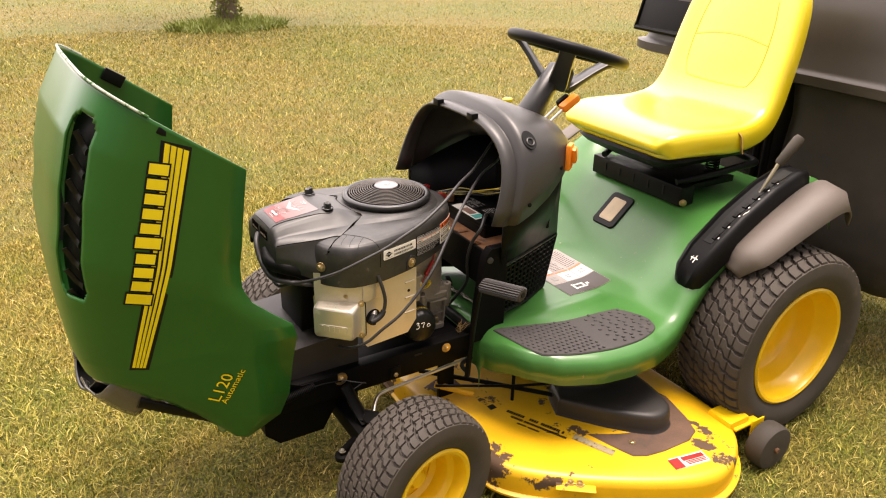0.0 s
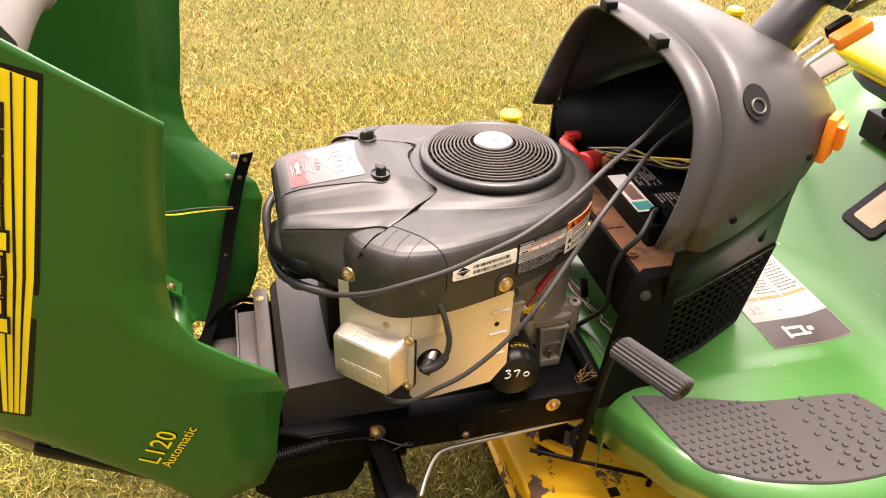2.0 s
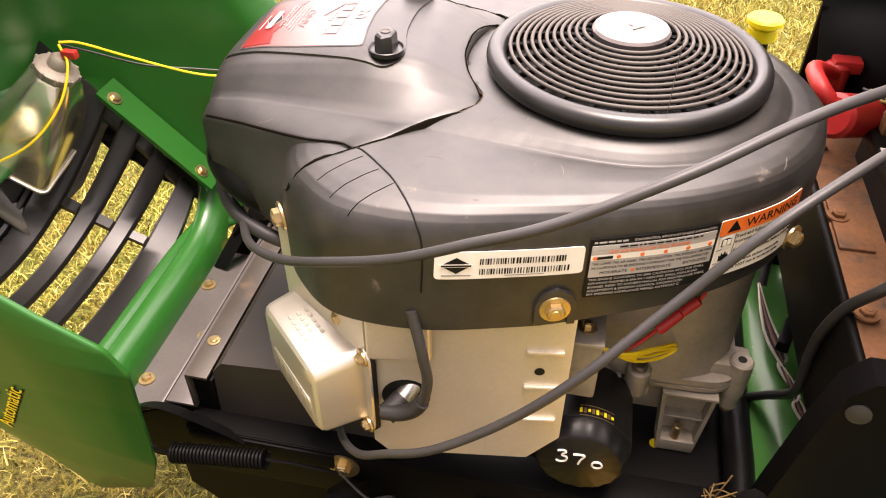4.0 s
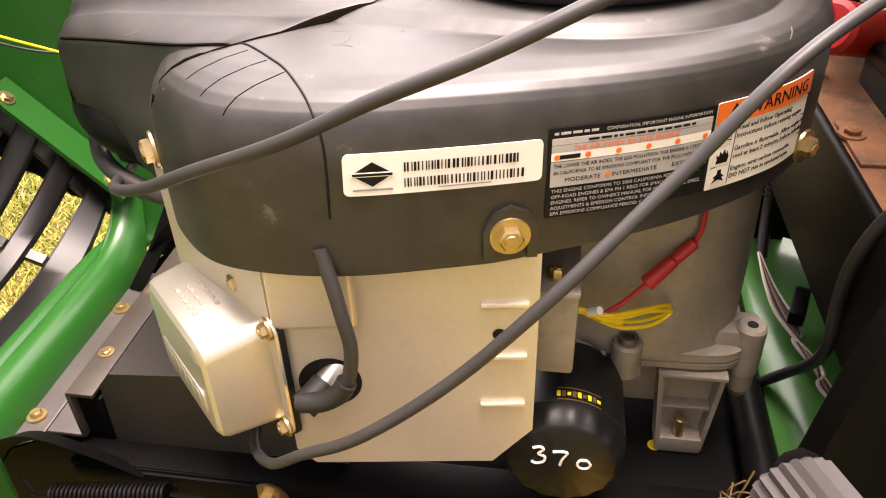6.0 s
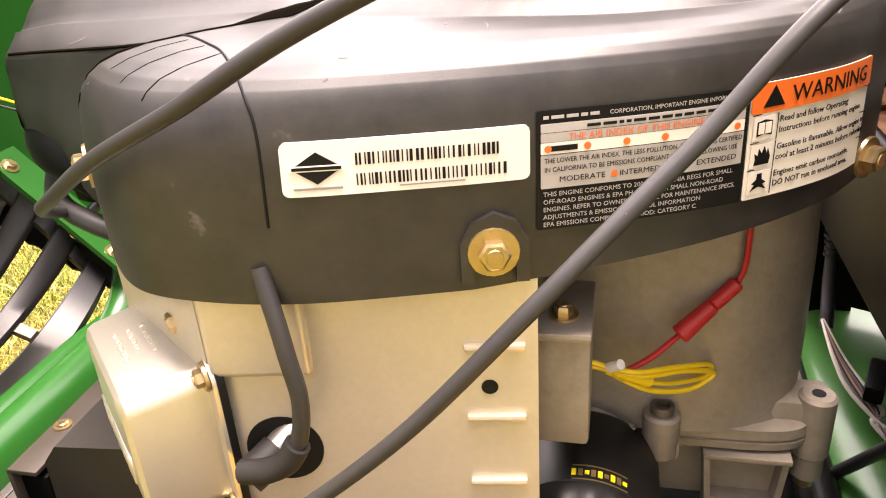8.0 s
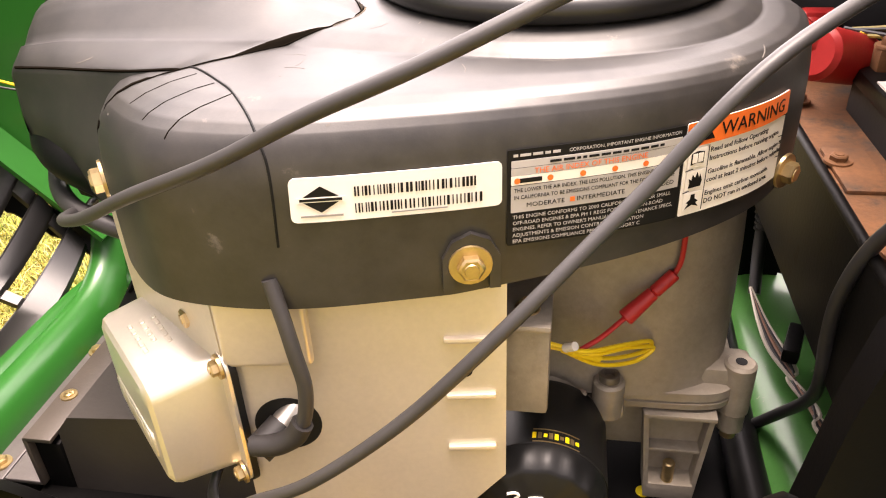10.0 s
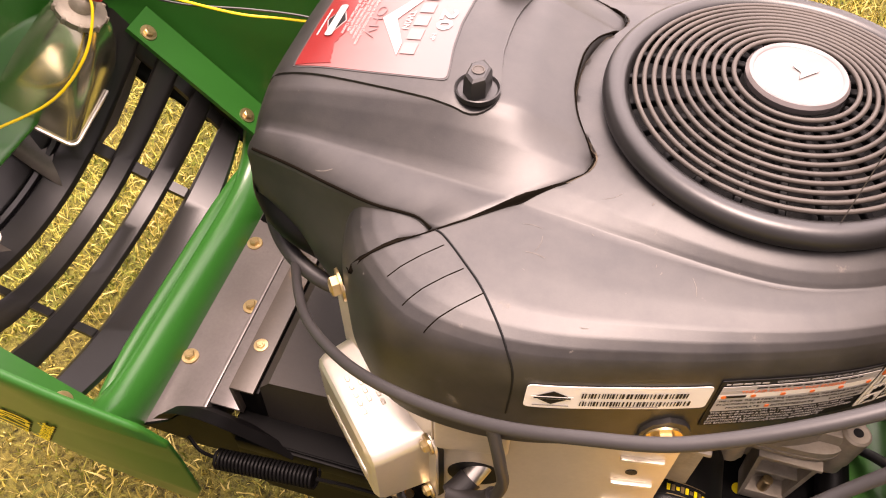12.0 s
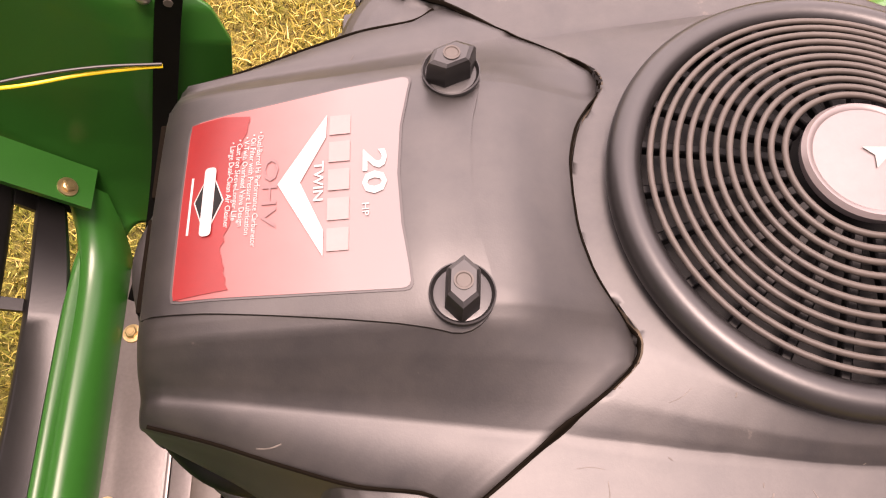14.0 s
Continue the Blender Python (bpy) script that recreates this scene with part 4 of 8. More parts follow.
part("printed_line", on_side(flat_box(0.05, 0.078, 0.6612, 0.6618), u), INK_GREY, engine)
u2, u3, u4 = side_arc(-0.0125), side_arc(0.078), side_arc(0.139)
w2, w3 = u3 - u2 - 0.001, u4 - u3
part("emission_label", on_side(side_card(w2, 0.634, 0.688, r=0.001), u2), INK_AND_SHADE, engine, "dark label with white panel and small print")
def word_row(x0, x1, z, h, out, seed):
    """A row of small print as plain bars, word by word."""
    r3, x, bms = random.Random(seed), x0, []
    while x < x1 - 0.002:
        w = min(r3.uniform(0.0018, 0.0062), x1 - x)
        bms.append(flat_box(x, x + w, z - h / 2, z + h / 2, out, 0.0001))
        x += w + 0.0011
    return merge(*bms)


def side_text(body, size, x, z, out, mat, width=1.0):
    part("printed_line", on_side(text_bm(body, size, Matrix.Translation((x, z, out)), 0.00005, "LEFT", 0, width), u2), mat, engine)


def side_fit(body, size, x0, x1, z, out, mat):
    """A line of small print set to fill the stretch from x0 to x1."""
    bm = text_bm(body, size, Matrix(), 0.00005)
    wide = max(v.co.x for v in bm.verts)
    part("printed_line", on_side(moved(bm, Matrix.Translation((x0, z, out)) @ Matrix.Diagonal(((x1 - x0) / wide, 1, 1, 1))), u2), mat, engine)


GREY_FIELD = surface("silver_label_field", (0.40, 0.38, 0.36), 0.35, var=0.05, scale=20, bump=0.0)
for z0, z1, m in ((0.6785, 0.6822, GREY_FIELD), (0.6742, 0.6782, GREY_FIELD), (0.6690, 0.6740, WHITE), (0.6535, 0.6686, GREY_FIELD)):
    part("label_field", on_side(moved(side_card(w2 - 0.004, z0, z1, 0.0003, 0.0004), Matrix.Translation((0, 0, 0.0005))), u2 + 0.002), m, engine)
tagged(part("printed_line", on_side(word_row(0.003, 0.030, 0.6850, 0.0014, 0.0008, 1), u2), GREY_FIELD, engine), kind="stuff")
side_fit("CORPORATION, IMPORTANT ENGINE INFORMATION", 0.0026, 0.032, w2 - 0.003, 0.6840, 0.0006, GREY_FIELD)
tagged(part("printed_line", on_side(word_row(0.022, w2 - 0.012, 0.6803, 0.0013, 0.0011, 2), u2), INK_AND_SHADE, engine), kind="stuff")
side_text("THE AIR INDEX OF THIS ENGINE", 0.0042, 0.014, 0.6747, 0.0010, DECAL_ORANGE, 1.0)
part("label_scale", on_side(flat_box(0.006, 0.018, 0.6703, 0.6727, 0.0012), u2), INK_AND_SHADE, engine)
for i in range(6):
    part("label_dot", on_side(lathe([(0.0016, 0.0), (0.0016, 0.0003)], 10, Matrix.Translation((0.005 + (w2 - 0.011) * i / 5, 0.6715, 0.0011))), u2), DECAL_ORANGE, engine)
side_fit("THE LOWER THE AIR INDEX, THE LESS POLLUTION. THIS ENGINE IS CERTIFIED", 0.0031, 0.0035, w2 - 0.003, 0.6651, 0.0010, INK_AND_SHADE)
side_fit("IN CALIFORNIA TO BE EMISSIONS COMPLIANT FOR THE FOLLOWING USE", 0.0031, 0.0035, w2 - 0.005, 0.6611, 0.0010, INK_AND_SHADE)
side_text("MODERATE", 0.0036, 0.010, 0.6562, 0.0010, INK_AND_SHADE, 1.1)
side_text("INTERMEDIATE", 0.0036, 0.037, 0.6562, 0.0010, INK_AND_SHADE, 1.1)
side_text("EXTENDED", 0.0036, w2 - 0.025, 0.6562, 0.0010, INK_AND_SHADE, 1.1)
part("label_dot", on_side(flat_box(0.0335, 0.036, 0.6562, 0.6588, 0.0011), u2), DECAL_ORANGE, engine)
for i, (body, f) in enumerate((("THIS ENGINE CONFORMS TO 2000 CALIFORNIA REGS FOR SMALL", 0.97), ("OFF-ROAD ENGINES & EPA PH 1 REGS FOR SMALL NON-ROAD", 0.92), ("ENGINES. REFER TO OWNER'S MANUAL FOR MAINTENANCE SPECS,", 0.99), ("ADJUSTMENTS & EMISSION CONTROL INFORMATION", 0.80), ("EPA EMISSIONS COMPLIANCE PERIOD: CATEGORY C", 0.78))):
    side_fit(body, 0.0030, 0.003, 0.003 + (w2 - 0.006) * f, 0.6497 - 0.0036 * i, 0.0006, GREY_FIELD)
part("warning_label", on_side(side_card(w3, 0.634, 0.6885, r=0.001), u3), WHITE, engine, "white and orange warning label")
part("label_header", on_side(moved(side_card(w3, 0.675, 0.6885, 0.0003, 0.001), Matrix.Translation((0, 0, 0.0006))), u3), DECAL_ORANGE, engine)
part("printed_word", on_side(text_bm("WARNING", 0.0108, Matrix.Translation((0.022, 0.678, 0.0011)), 0.0001, "LEFT", 0, 1.05), u3), INK_AND_SHADE, engine)
part("warning_triangle", on_side(plate([(0.006, 0.6775), (0.018, 0.6775), (0.012, 0.687)], 0.0002, Matrix.Translation((0, 0, 0.0010))), u3), INK_AND_SHADE, engine)
for i, (line_a, line_b) in enumerate((("Read and follow Operating", "Instructions before running engine."), ("Gasoline is flammable. Allow engine to", "cool at least 2 minutes before refueling."), ("Engines emit carbon monoxide.", "DO NOT run in enclosed area."))):
    z = 0.6690 - 0.0130 * i
    part("pictogram", on_side(flat_box(0.002, 0.014, z - 0.0065, z + 0.0045, 0.0008), u3), WHITE, engine)
    icon = [(0.0038, -0.0045), (0.008, -0.0036), (0.0122, -0.0045), (0.0122, 0.0022), (0.008, 0.0031), (0.0038, 0.0022)] if i == 0 else \
        [(0.0040, -0.0052), (0.0122, -0.0052), (0.0128, -0.0018), (0.0112, 0.0022), (0.0108, -0.0004), (0.0092, 0.0036), (0.0080, 0.0002), (0.0062, 0.0026), (0.0058, -0.0008), (0.0038, 0.0006), (0.0046, -0.0026)] if i == 1 else \
        [(0.0035, -0.0048), (0.0058, -0.0020), (0.0040, -0.0012), (0.0066, 0.0006), (0.0068, 0.0034), (0.0094, 0.0034), (0.0096, 0.0006), (0.0122, -0.0012), (0.0104, -0.0020), (0.0127, -0.0048), (0.0081, -0.0030)]
    part("pictogram_icon", on_side(plate([(x, z + dz) for x, dz in icon], 0.0002, Matrix.Translation((0, 0, 0.0010))), u3), INK_AND_SHADE, engine)
    if i == 0:
        for x0 in (0.0045, 0.0083):
            part("pictogram_page", on_side(flat_box(x0, x0 + 0.0032, z - 0.0034, z + 0.0018, 0.0013), u3), WHITE, engine)
    part("label_rule", on_side(flat_box(0.0150, 0.0154, z - 0.0075, z + 0.0052, 0.0010), u3), INK_AND_SHADE, engine)
    part("label_rule", on_side(flat_box(0.001, w3 - 0.001, z + 0.0052, z + 0.0056, 0.0010), u3), INK_AND_SHADE, engine)
    part("printed_line", on_side(text_bm(line_a, 0.0042, Matrix.Translation((0.0165, z + 0.0005, 0.0007)), 0.0001), u3), INK_AND_SHADE, engine)
    part("printed_line", on_side(text_bm(line_b, 0.0042, Matrix.Translation((0.0165, z - 0.0045, 0.0007)), 0.0001), u3), INK_AND_SHADE, engine)

# ---- bolts and tabs of the shroud ----
def hex_bolt(p, d, parent, r=0.007, h=0.007, mat=ZINC, name="bolt"):
    return part(name, bolt(p, d, r, h), mat, parent, "yellow zinc hexagon bolt" if mat is ZINC else "")


part("shroud_tab", merge(plate([(-0.0155, -0.016), (-0.0095, -0.016), (-0.0095, 0.0), (-0.006, 0.009), (0, 0.0115), (0.006, 0.009), (0.0095, 0.0), (0.0095, -0.016), (0.0155, -0.016), (0.0155, 0.004), (0.010, 0.014), (0.0, 0.0185), (-0.010, 0.014), (-0.0155, 0.004)],
                               0.005, basis((-0.031, -0.186, 0.627), (1, 0.27, 0), (0, 0, 1)))), SHROUD, engine, "notched tab of the shroud")
part("washer", lathe([(0.0125, 0), (0.0125, 0.002), (0.0, 0.0022)], 28, Matrix.Translation((-0.031, -0.1885, 0.627)) @ frame_of((0.26, -1, 0))), ZINC, engine)
hex_bolt((-0.0305, -0.1905, 0.627), (0.26, -1, 0), engine, 0.0075, 0.007)
hex_bolt((-0.252, -0.155, 0.651), (-0.8, -0.6, 0), engine, 0.0075, 0.008)
hex_bolt((0.148, -0.076, 0.633), (0.75, -0.66, 0), engine, 0.007, 0.008)

# ---- crankcase and sump ----
DARK_CAST = surface("oil_stained_casting", (0.16, 0.135, 0.105), 0.45, metal=0.5, var=0.25, scale=40, bump=0.2)


def crankcase():
    rings = []
    for z, f in ((0.455, 1.02), (0.462, 1.0), (0.50, 1.0), (0.56, 0.99), (0.60, 0.97), (0.64, 0.9)):
        rings.append([(0.045 + 0.100 * f * math.copysign(abs(math.cos(q)) ** 0.7, math.cos(q)), -0.005 + 0.083 * f * math.copysign(abs(math.sin(q)) ** 0.6, math.sin(q)), z)
                      for q in [2 * math.pi * i / 48 for i in range(48)]])
    c = part("crankcase", loft(rings), CAST, engine, "grey cast aluminium crankcase", smooth=50)
    rings = []
    for z, a, b in ((0.385, 0.090, 0.060), (0.40, 0.096, 0.064), (0.440, 0.098, 0.066), (0.4415, 0.105, 0.081), (0.447, 0.1055, 0.0815), (0.4475, 0.1038, 0.0798), (0.4490, 0.1038, 0.0798), (0.4495, 0.1055, 0.0815), (0.4565, 0.1050, 0.081), (0.458, 0.098, 0.076)):
        rings.append([(0.045 + a * math.copysign(abs(math.cos(q)) ** 0.28, math.cos(q)), -0.005 + b * math.copysign(abs(math.sin(q)) ** 0.28, math.sin(q)), z) for q in [2 * math.pi * i / 96 for i in range(96)]])
    part("sump", loft(rings), CAST, engine, "cast sump with a joint flange", smooth=45)
    part("boss", merge(cyl((0.150, -0.066, 0.428), (0.150, -0.066, 0.4745), 0.0115, 24, 0.002), box((0.138, -0.058, 0.450), (0.044, 0.030, 0.042), 0.007), cyl((0.150, -0.066, 0.410), (0.150, -0.066, 0.430), 0.010, 20, 0.002)), CAST, engine)
    part("boss_hole", cyl((0.150, -0.066, 0.4730), (0.150, -0.066, 0.4749), 0.0042, 16), INK_AND_SHADE, engine)
    part("drain_boss", cyl((0.150, -0.066, 0.402), (0.150, -0.066, 0.412), 0.006, 12, 0.001), ZINC, engine)
    part("boss", merge(cyl((0.055, -0.093, 0.440), (0.055, -0.093, 0.472), 0.0115, 20, 0.002), box((0.045, -0.09, 0.445), (0.045, 0.018, 0.014), 0.004), cyl((0.036, -0.098, 0.45), (0.036, -0.098, 0.463), 0.0035, 10, 0.001)), CAST, engine)
    part("socket_screw", lathe([(0.0075, 0.470), (0.0075, 0.4765), (0.0068, 0.4775), (0.0046, 0.4775), (0.0042, 0.4735), (0.0, 0.4735)], 20, Matrix.Translation((0.055, -0.093, 0))), DARK_CAST, engine, "dark socket screw")
    def rail(p, q, w, d):
        return loft([[Vector(c) + Vector((dx, dy, 0)) for dx, dy in ((-w, -d), (w, -d), (w, d), (-w, d))] for c in (p, q)])
    part("mounting_foot", plate([(0.084, 0.436), (0.134, 0.436), (0.126, 0.352), (0.091, 0.352)], 0.005, basis((0, -0.068, 0), (1, 0, 0), (0, 0, 1))), CAST, engine, "ribbed mounting foot")
    for bm in (rail((0.0845, -0.078, 0.438), (0.0915, -0.078, 0.352), 0.0020, 0.012), rail((0.1335, -0.074, 0.438), (0.1255, -0.076, 0.352), 0.0020, 0.012), box((0.1085, -0.078, 0.359), (0.036, 0.025, 0.016), 0.002), box((0.109, -0.078, 0.4365), (0.053, 0.025, 0.004), 0.001), box((0.1085, -0.076, 0.397), (0.040, 0.016, 0.003), 0.001)):
        part("foot_rib", bm, CAST, engine)
    part("mounting_bolt", cyl((0.107, -0.084, 0.366), (0.107, -0.084, 0.386), 0.0048, 12, 0.001), ZINC, engine)


crankcase()


BOOT = surface("black_rubber_boot", (0.016, 0.014, 0.0135), 0.6, var=0.2, scale=30, bump=0.1)


def cooling_plate():
    """Sheet metal round the left cylinder, with its pressed fold, hole and louvres."""
    m = basis((-0.173, -0.2065, 0.0), (0.161, 0.0255, 0), (0, 0, 1))
    part("cooling_plate", plate([(0.0, 0.615), (0.0, 0.449), (0.012, 0.434), (0.136, 0.431), (0.163, 0.462), (0.163, 0.625), (0.0, 0.625)], 0.003, m @ pose(0, 0, -0.003)), SHEET, engine, "cream plated sheet over the cylinder", smooth=30)
    part("pressed_fold", moved(box((0.026, 0.595, 0.001), (0.052, 0.070, 0.008), 0.004, None, 3), m), SHEET, engine)
    m2 = basis((-0.173, -0.2065, 0.0), (-0.087, 0.066, 0), (0, 0, 1))
    part("front_wrap", plate([(0.0, 0.555), (0.115, 0.548), (0.115, 0.632), (0.0, 0.632)], 0.003, m2 @ pose(0, 0, -0.002)), SHEET, engine)
    for z in (0.573, 0.531, 0.489):
        part("louvre", moved(box((0.142, z, 0.001), (0.030, 0.004, 0.005), 0.0018), m), SHEET, engine)
    part("hole", moved(lathe([(0.0042, 0.0), (0.0042, 0.0006)], 16, Matrix.Translation((0.139, 0.549, 0.0))), m), INK_AND_SHADE, engine)
    part("plug_hole", moved(lathe([(0.0205, 0.0), (0.0205, 0.0006)], 32, Matrix.Translation((0.030, 0.512, 0.0))), m), INK_AND_SHADE, engine, "dark opening for the spark plug")
    part("plug_boot", merge(tube([(-0.1450, -0.2075, 0.5155), (-0.150, -0.215, 0.512), (-0.156, -0.222, 0.508)], 0.0096, 14, 5), tube([(-0.158, -0.222, 0.512), (-0.143, -0.2235, 0.516), (-0.131, -0.2235, 0.524), (-0.125, -0.2225, 0.534)], 0.0068, 12, 5)), BOOT, engine, "grey rubber spark plug boot")
    part("plug_wire", tube([(-0.130, -0.2230, 0.525), (-0.123, -0.2225, 0.539), (-0.120, -0.222, 0.561), (-0.123, -0.221, 0.582), (-0.127, -0.218, 0.601), (-0.134, -0.212, 0.625)], 0.0044, 12, 8), CABLE, engine, "grey ignition lead")
    part("plug_ferrule", cyl((-0.1370, -0.194, 0.5230), (-0.1455, -0.2085, 0.5152), 0.0082, 16, 0.001), CHROME, engine)


cooling_plate()


def valve_cover():
    o = Vector((-0.2145, -0.1660, 0.5165))
    m = basis(o, (0.707, -0.707, 0), (0, 0, 1))
    if (m.to_3x3() @ Vector((0, 0, 1))).y > 0:
        m = basis(o, (-0.707, 0.707, 0), (0, 0, 1))
    part("gasket", plate(rounded(0.132, 0.104, 0.012), 0.004, m @ pose(0, 0, -0.004)), INK_AND_SHADE, engine)
    rings = []
    for w, h, z, r in ((0.130, 0.102, 0.0, 0.012), (0.130, 0.102, 0.0022, 0.012), (0.110, 0.088, 0.0026, 0.010), (0.108, 0.086, 0.006, 0.010), (0.1015, 0.0800, 0.0385, 0.010), (0.0985, 0.0770, 0.0425, 0.010), (0.0925, 0.0710, 0.0448, 0.010), (0.06, 0.05, 0.0455, 0.008)):
        rings.append([(x, y, z) for x, y in rounded(w, h, r, 5)])
    vc = part("valve_cover", moved(loft(rings), m), STEEL, engine, "dull stamped steel rocker cover with embossed marks", smooth=28)
    for x, y in ((0.057, 0.043), (-0.057, 0.043), (0.057, -0.043), (-0.057, -0.043)):
        hex_bolt(m @ Vector((x, y, 0.003)), m.to_3x3() @ Vector((0, 0, 1)), engine, 0.005, 0.006)
    part("cover_tab", moved(box((0, 0, 0), (0.02, 0.015, 0.003), 0.001), m @ pose(0.02, 0.056, 0.001)), STEEL, engine)
    hex_bolt(m @ Vector((0.02, 0.058, 0.002)), m.to_3x3() @ Vector((0, 0, 1)), engine, 0.006, 0.007)
    # embossed figures on the top slope and a raised band with blocks on the face
    for r in range(3):
        for i in range(5 - r % 2):
            part("embossed_mark", moved(box((0, 0, 0), (0.0050, 0.0030, 0.0012), 0.0005, None, 1), m @ pose(-0.018 + 0.0075 * i, 0.0410 + 0.0007 * r, 0.032 - 0.0075 * r, -84, 0, 0)), STEEL, engine)
    part("embossed_band", moved(plate(rounded(0.074, 0.020, 0.005), 0.0012, None, 0.0006), m @ pose(0, -0.012, 0.0452)), STEEL, engine)
    for i in range(5):
        part("embossed_block", moved(box((0, 0, 0), (0.0085, 0.013, 0.0009), 0.0003, None, 1), m @ pose(-0.026 + 0.013 * i, -0.012, 0.0463)), STEEL, engine)


valve_cover()


def oil_filter():
    x0, y0, z, R = 0.010, -0.094, 0.4265, 0.0455
    prof = [(0.034, 0), (R - 0.0012, 0.003), (R, 0.008), (R, 0.066), (R - 0.0008, 0.0665), (R - 0.0008, 0.068), (R - 0.002, 0.074), (R - 0.006, 0.083), (R - 0.009, 0.0852), (0.0, 0.0862)]
    rings, n = [], 90
    for r, h in prof:
        ring = []
        for i in range(n):
            q = 2 * math.pi * i / n
            flute = 1 - (0.035 * (0.5 + 0.5 * math.cos(15 * q)) if 0.072 < h < 0.0855 else 0)
            ring.append((x0 + r * flute * math.cos(q), y0 - h, z + r * flute * math.sin(q)))
        rings.append(ring)
    f = part("oil_filter", loft(rings), surface("black_filter_paint", (0.006, 0.006, 0.006), 0.40, var=0.15, scale=20, bump=0.04, spec=0.28), engine, "glossy black oil filter with a handwritten number", smooth=40)
    face = y0 - 0.0868
    strokes = ([(-0.024, 0.011), (-0.019, 0.0125), (-0.0165, 0.010), (-0.0200, 0.0055), (-0.0155, 0.003), (-0.0160, -0.002), (-0.021, -0.0045), (-0.0245, -0.003)],
               [(-0.010, 0.0085), (-0.005, 0.0095), (0.0000, 0.0085), (-0.003, 0.002), (-0.0045, -0.0045)],
               [(0.0130, 0.003), (0.0090, 0.002), (0.0075, -0.002), (0.0100, -0.0055), (0.0145, -0.005), (0.0165, -0.0015), (0.0140, 0.0025), (0.0105, 0.0025)])
    for pts in strokes:
        part("handwritten_figure", tube([(x0 + 0.003 + x, face, z + 0.006 + dz) for x, dz in pts], 0.0010, 6, 6, 0.0010), WHITE, f, "white paint-pen figure")
    for i, a in enumerate(radians(60 + 4.6 * k) for k in range(9)):
        c = Vector((x0 + (R + 0.0002) * math.cos(a), y0 - 0.060, z + (R + 0.0002) * math.sin(a)))
        part("printed_mark", box((0, 0, 0), (0.0006, 0.0050 if i % 3 else 0.0028, 0.0026), 0, Matrix.Translation(c) @ Matrix.Rotation(-a, 4, "Y")), ZINC if i % 2 else DECAL_YELLOW, f)
    for dy in (-0.0655, -0.0545):
        part("print_rule", tube([(x0 + (R + 0.0003) * math.cos(radians(q)), y0 + dy, z + (R + 0.0003) * math.sin(radians(q))) for q in (58, 68, 78, 88, 98)], 0.0004, 4, 3), ZINC, f)
    part("filter_base", merge(cyl((x0, -0.07, z), (x0, y0 + 0.004, z), 0.040, 36, 0.003), cyl((x0, -0.07, z), (x0, y0 + 0.012, z), 0.047, 36, 0.003)), CAST, engine)


oil_filter()
part("ignition_bracket", merge(box((-0.002, -0.135, 0.532), (0.029, 0.050, 0.072), 0.003), box((-0.002, -0.1395, 0.569), (0.030, 0.058, 0.005), 0.002)), CAST, engine, "bright metal bracket beside the oil filter")
hex_bolt((-0.002, -0.150, 0.571), (0, 0, 1), engine, 0.005, 0.007)
part("yellow_wire", tube([(0.012, -0.13, 0.530), (0.035, -0.128, 0.524), (0.060, -0.110, 0.517), (0.080, -0.092, 0.508), (0.078, -0.090, 0.498), (0.056, -0.108, 0.504), (0.03, -0.125, 0.517)], 0.0016, 8, 8), WIRE_YELLOW, engine, "looped yellow wire")
part("yellow_wire", tube([(0.012, -0.128, 0.526), (0.04, -0.124, 0.519), (0.064, -0.106, 0.512), (0.083, -0.090, 0.501), (0.070, -0.098, 0.494), (0.045, -0.116, 0.504), (0.02, -0.126, 0.522)], 0.0016, 8, 8), WIRE_YELLOW, engine, "looped yellow wire")
part("connector_tape", cyl((0.024, -0.127, 0.524), (0.046, -0.116, 0.510), 0.0040, 10, 0.002), WIRE_YELLOW, engine)
part("red_connector", merge(cyl((0.060, -0.103, 0.534), (0.078, -0.094, 0.550), 0.006, 10, 0.001, 0.0048), cyl((0.078, -0.094, 0.550), (0.091, -0.088, 0.562), 0.0045, 10, 0.001)), WIRE_RED, engine, "red wire connector")
part("red_wire", tube([(0.091, -0.088, 0.562), (0.094, -0.088, 0.575), (0.094, -0.088, 0.61)], 0.0018, 8, 5), WIRE_RED, engine)
part("red_wire", tube([(0.060, -0.103, 0.534), (0.045, -0.115, 0.526), (0.03, -0.126, 0.522)], 0.0018, 8, 5), WIRE_RED, engine)
part("stop_wire_tag", cyl((0.022, -0.131, 0.528), (0.028, -0.136, 0.534), 0.003, 10), WHITE, engine)

# ---- intake elbow, control cables ----
part("intake_elbow", merge(tube([(-0.335, -0.02, 0.655), (-0.340, -0.065, 0.645), (-0.318, -0.095, 0.640), (-0.290, -0.104, 0.630), (-0.268, -0.095, 0.612), (-0.262, -0.06, 0.605)], 0.017, 20, 6),
                           tube([(-0.300, -0.08, 0.668), (-0.27, -0.10, 0.664), (-0.245, -0.10, 0.655)], 0.022, 16, 5)), BLACK_PLASTIC, engine, "black rubber intake elbow", smooth=60)
part("breather_hose", tube([(-0.340, 0.02, 0.690), (-0.354, -0.005, 0.675), (-0.355, -0.035, 0.640), (-0.345, -0.075, 0.612), (-0.318, -0.108, 0.608), (-0.285, -0.124, 0.602), (-0.258, -0.120, 0.592), (-0.235, -0.095, 0.580)], 0.0065, 12, 8), CABLE, engine, "grey breather hose")
part("intake_body", merge(box((-0.285, 0, 0.635), (0.10, 0.16, 0.085), 0.012), box((-0.245, 0.0, 0.52), (0.07, 0.15, 0.16), 0.01)), BLACK_PLASTIC, engine)
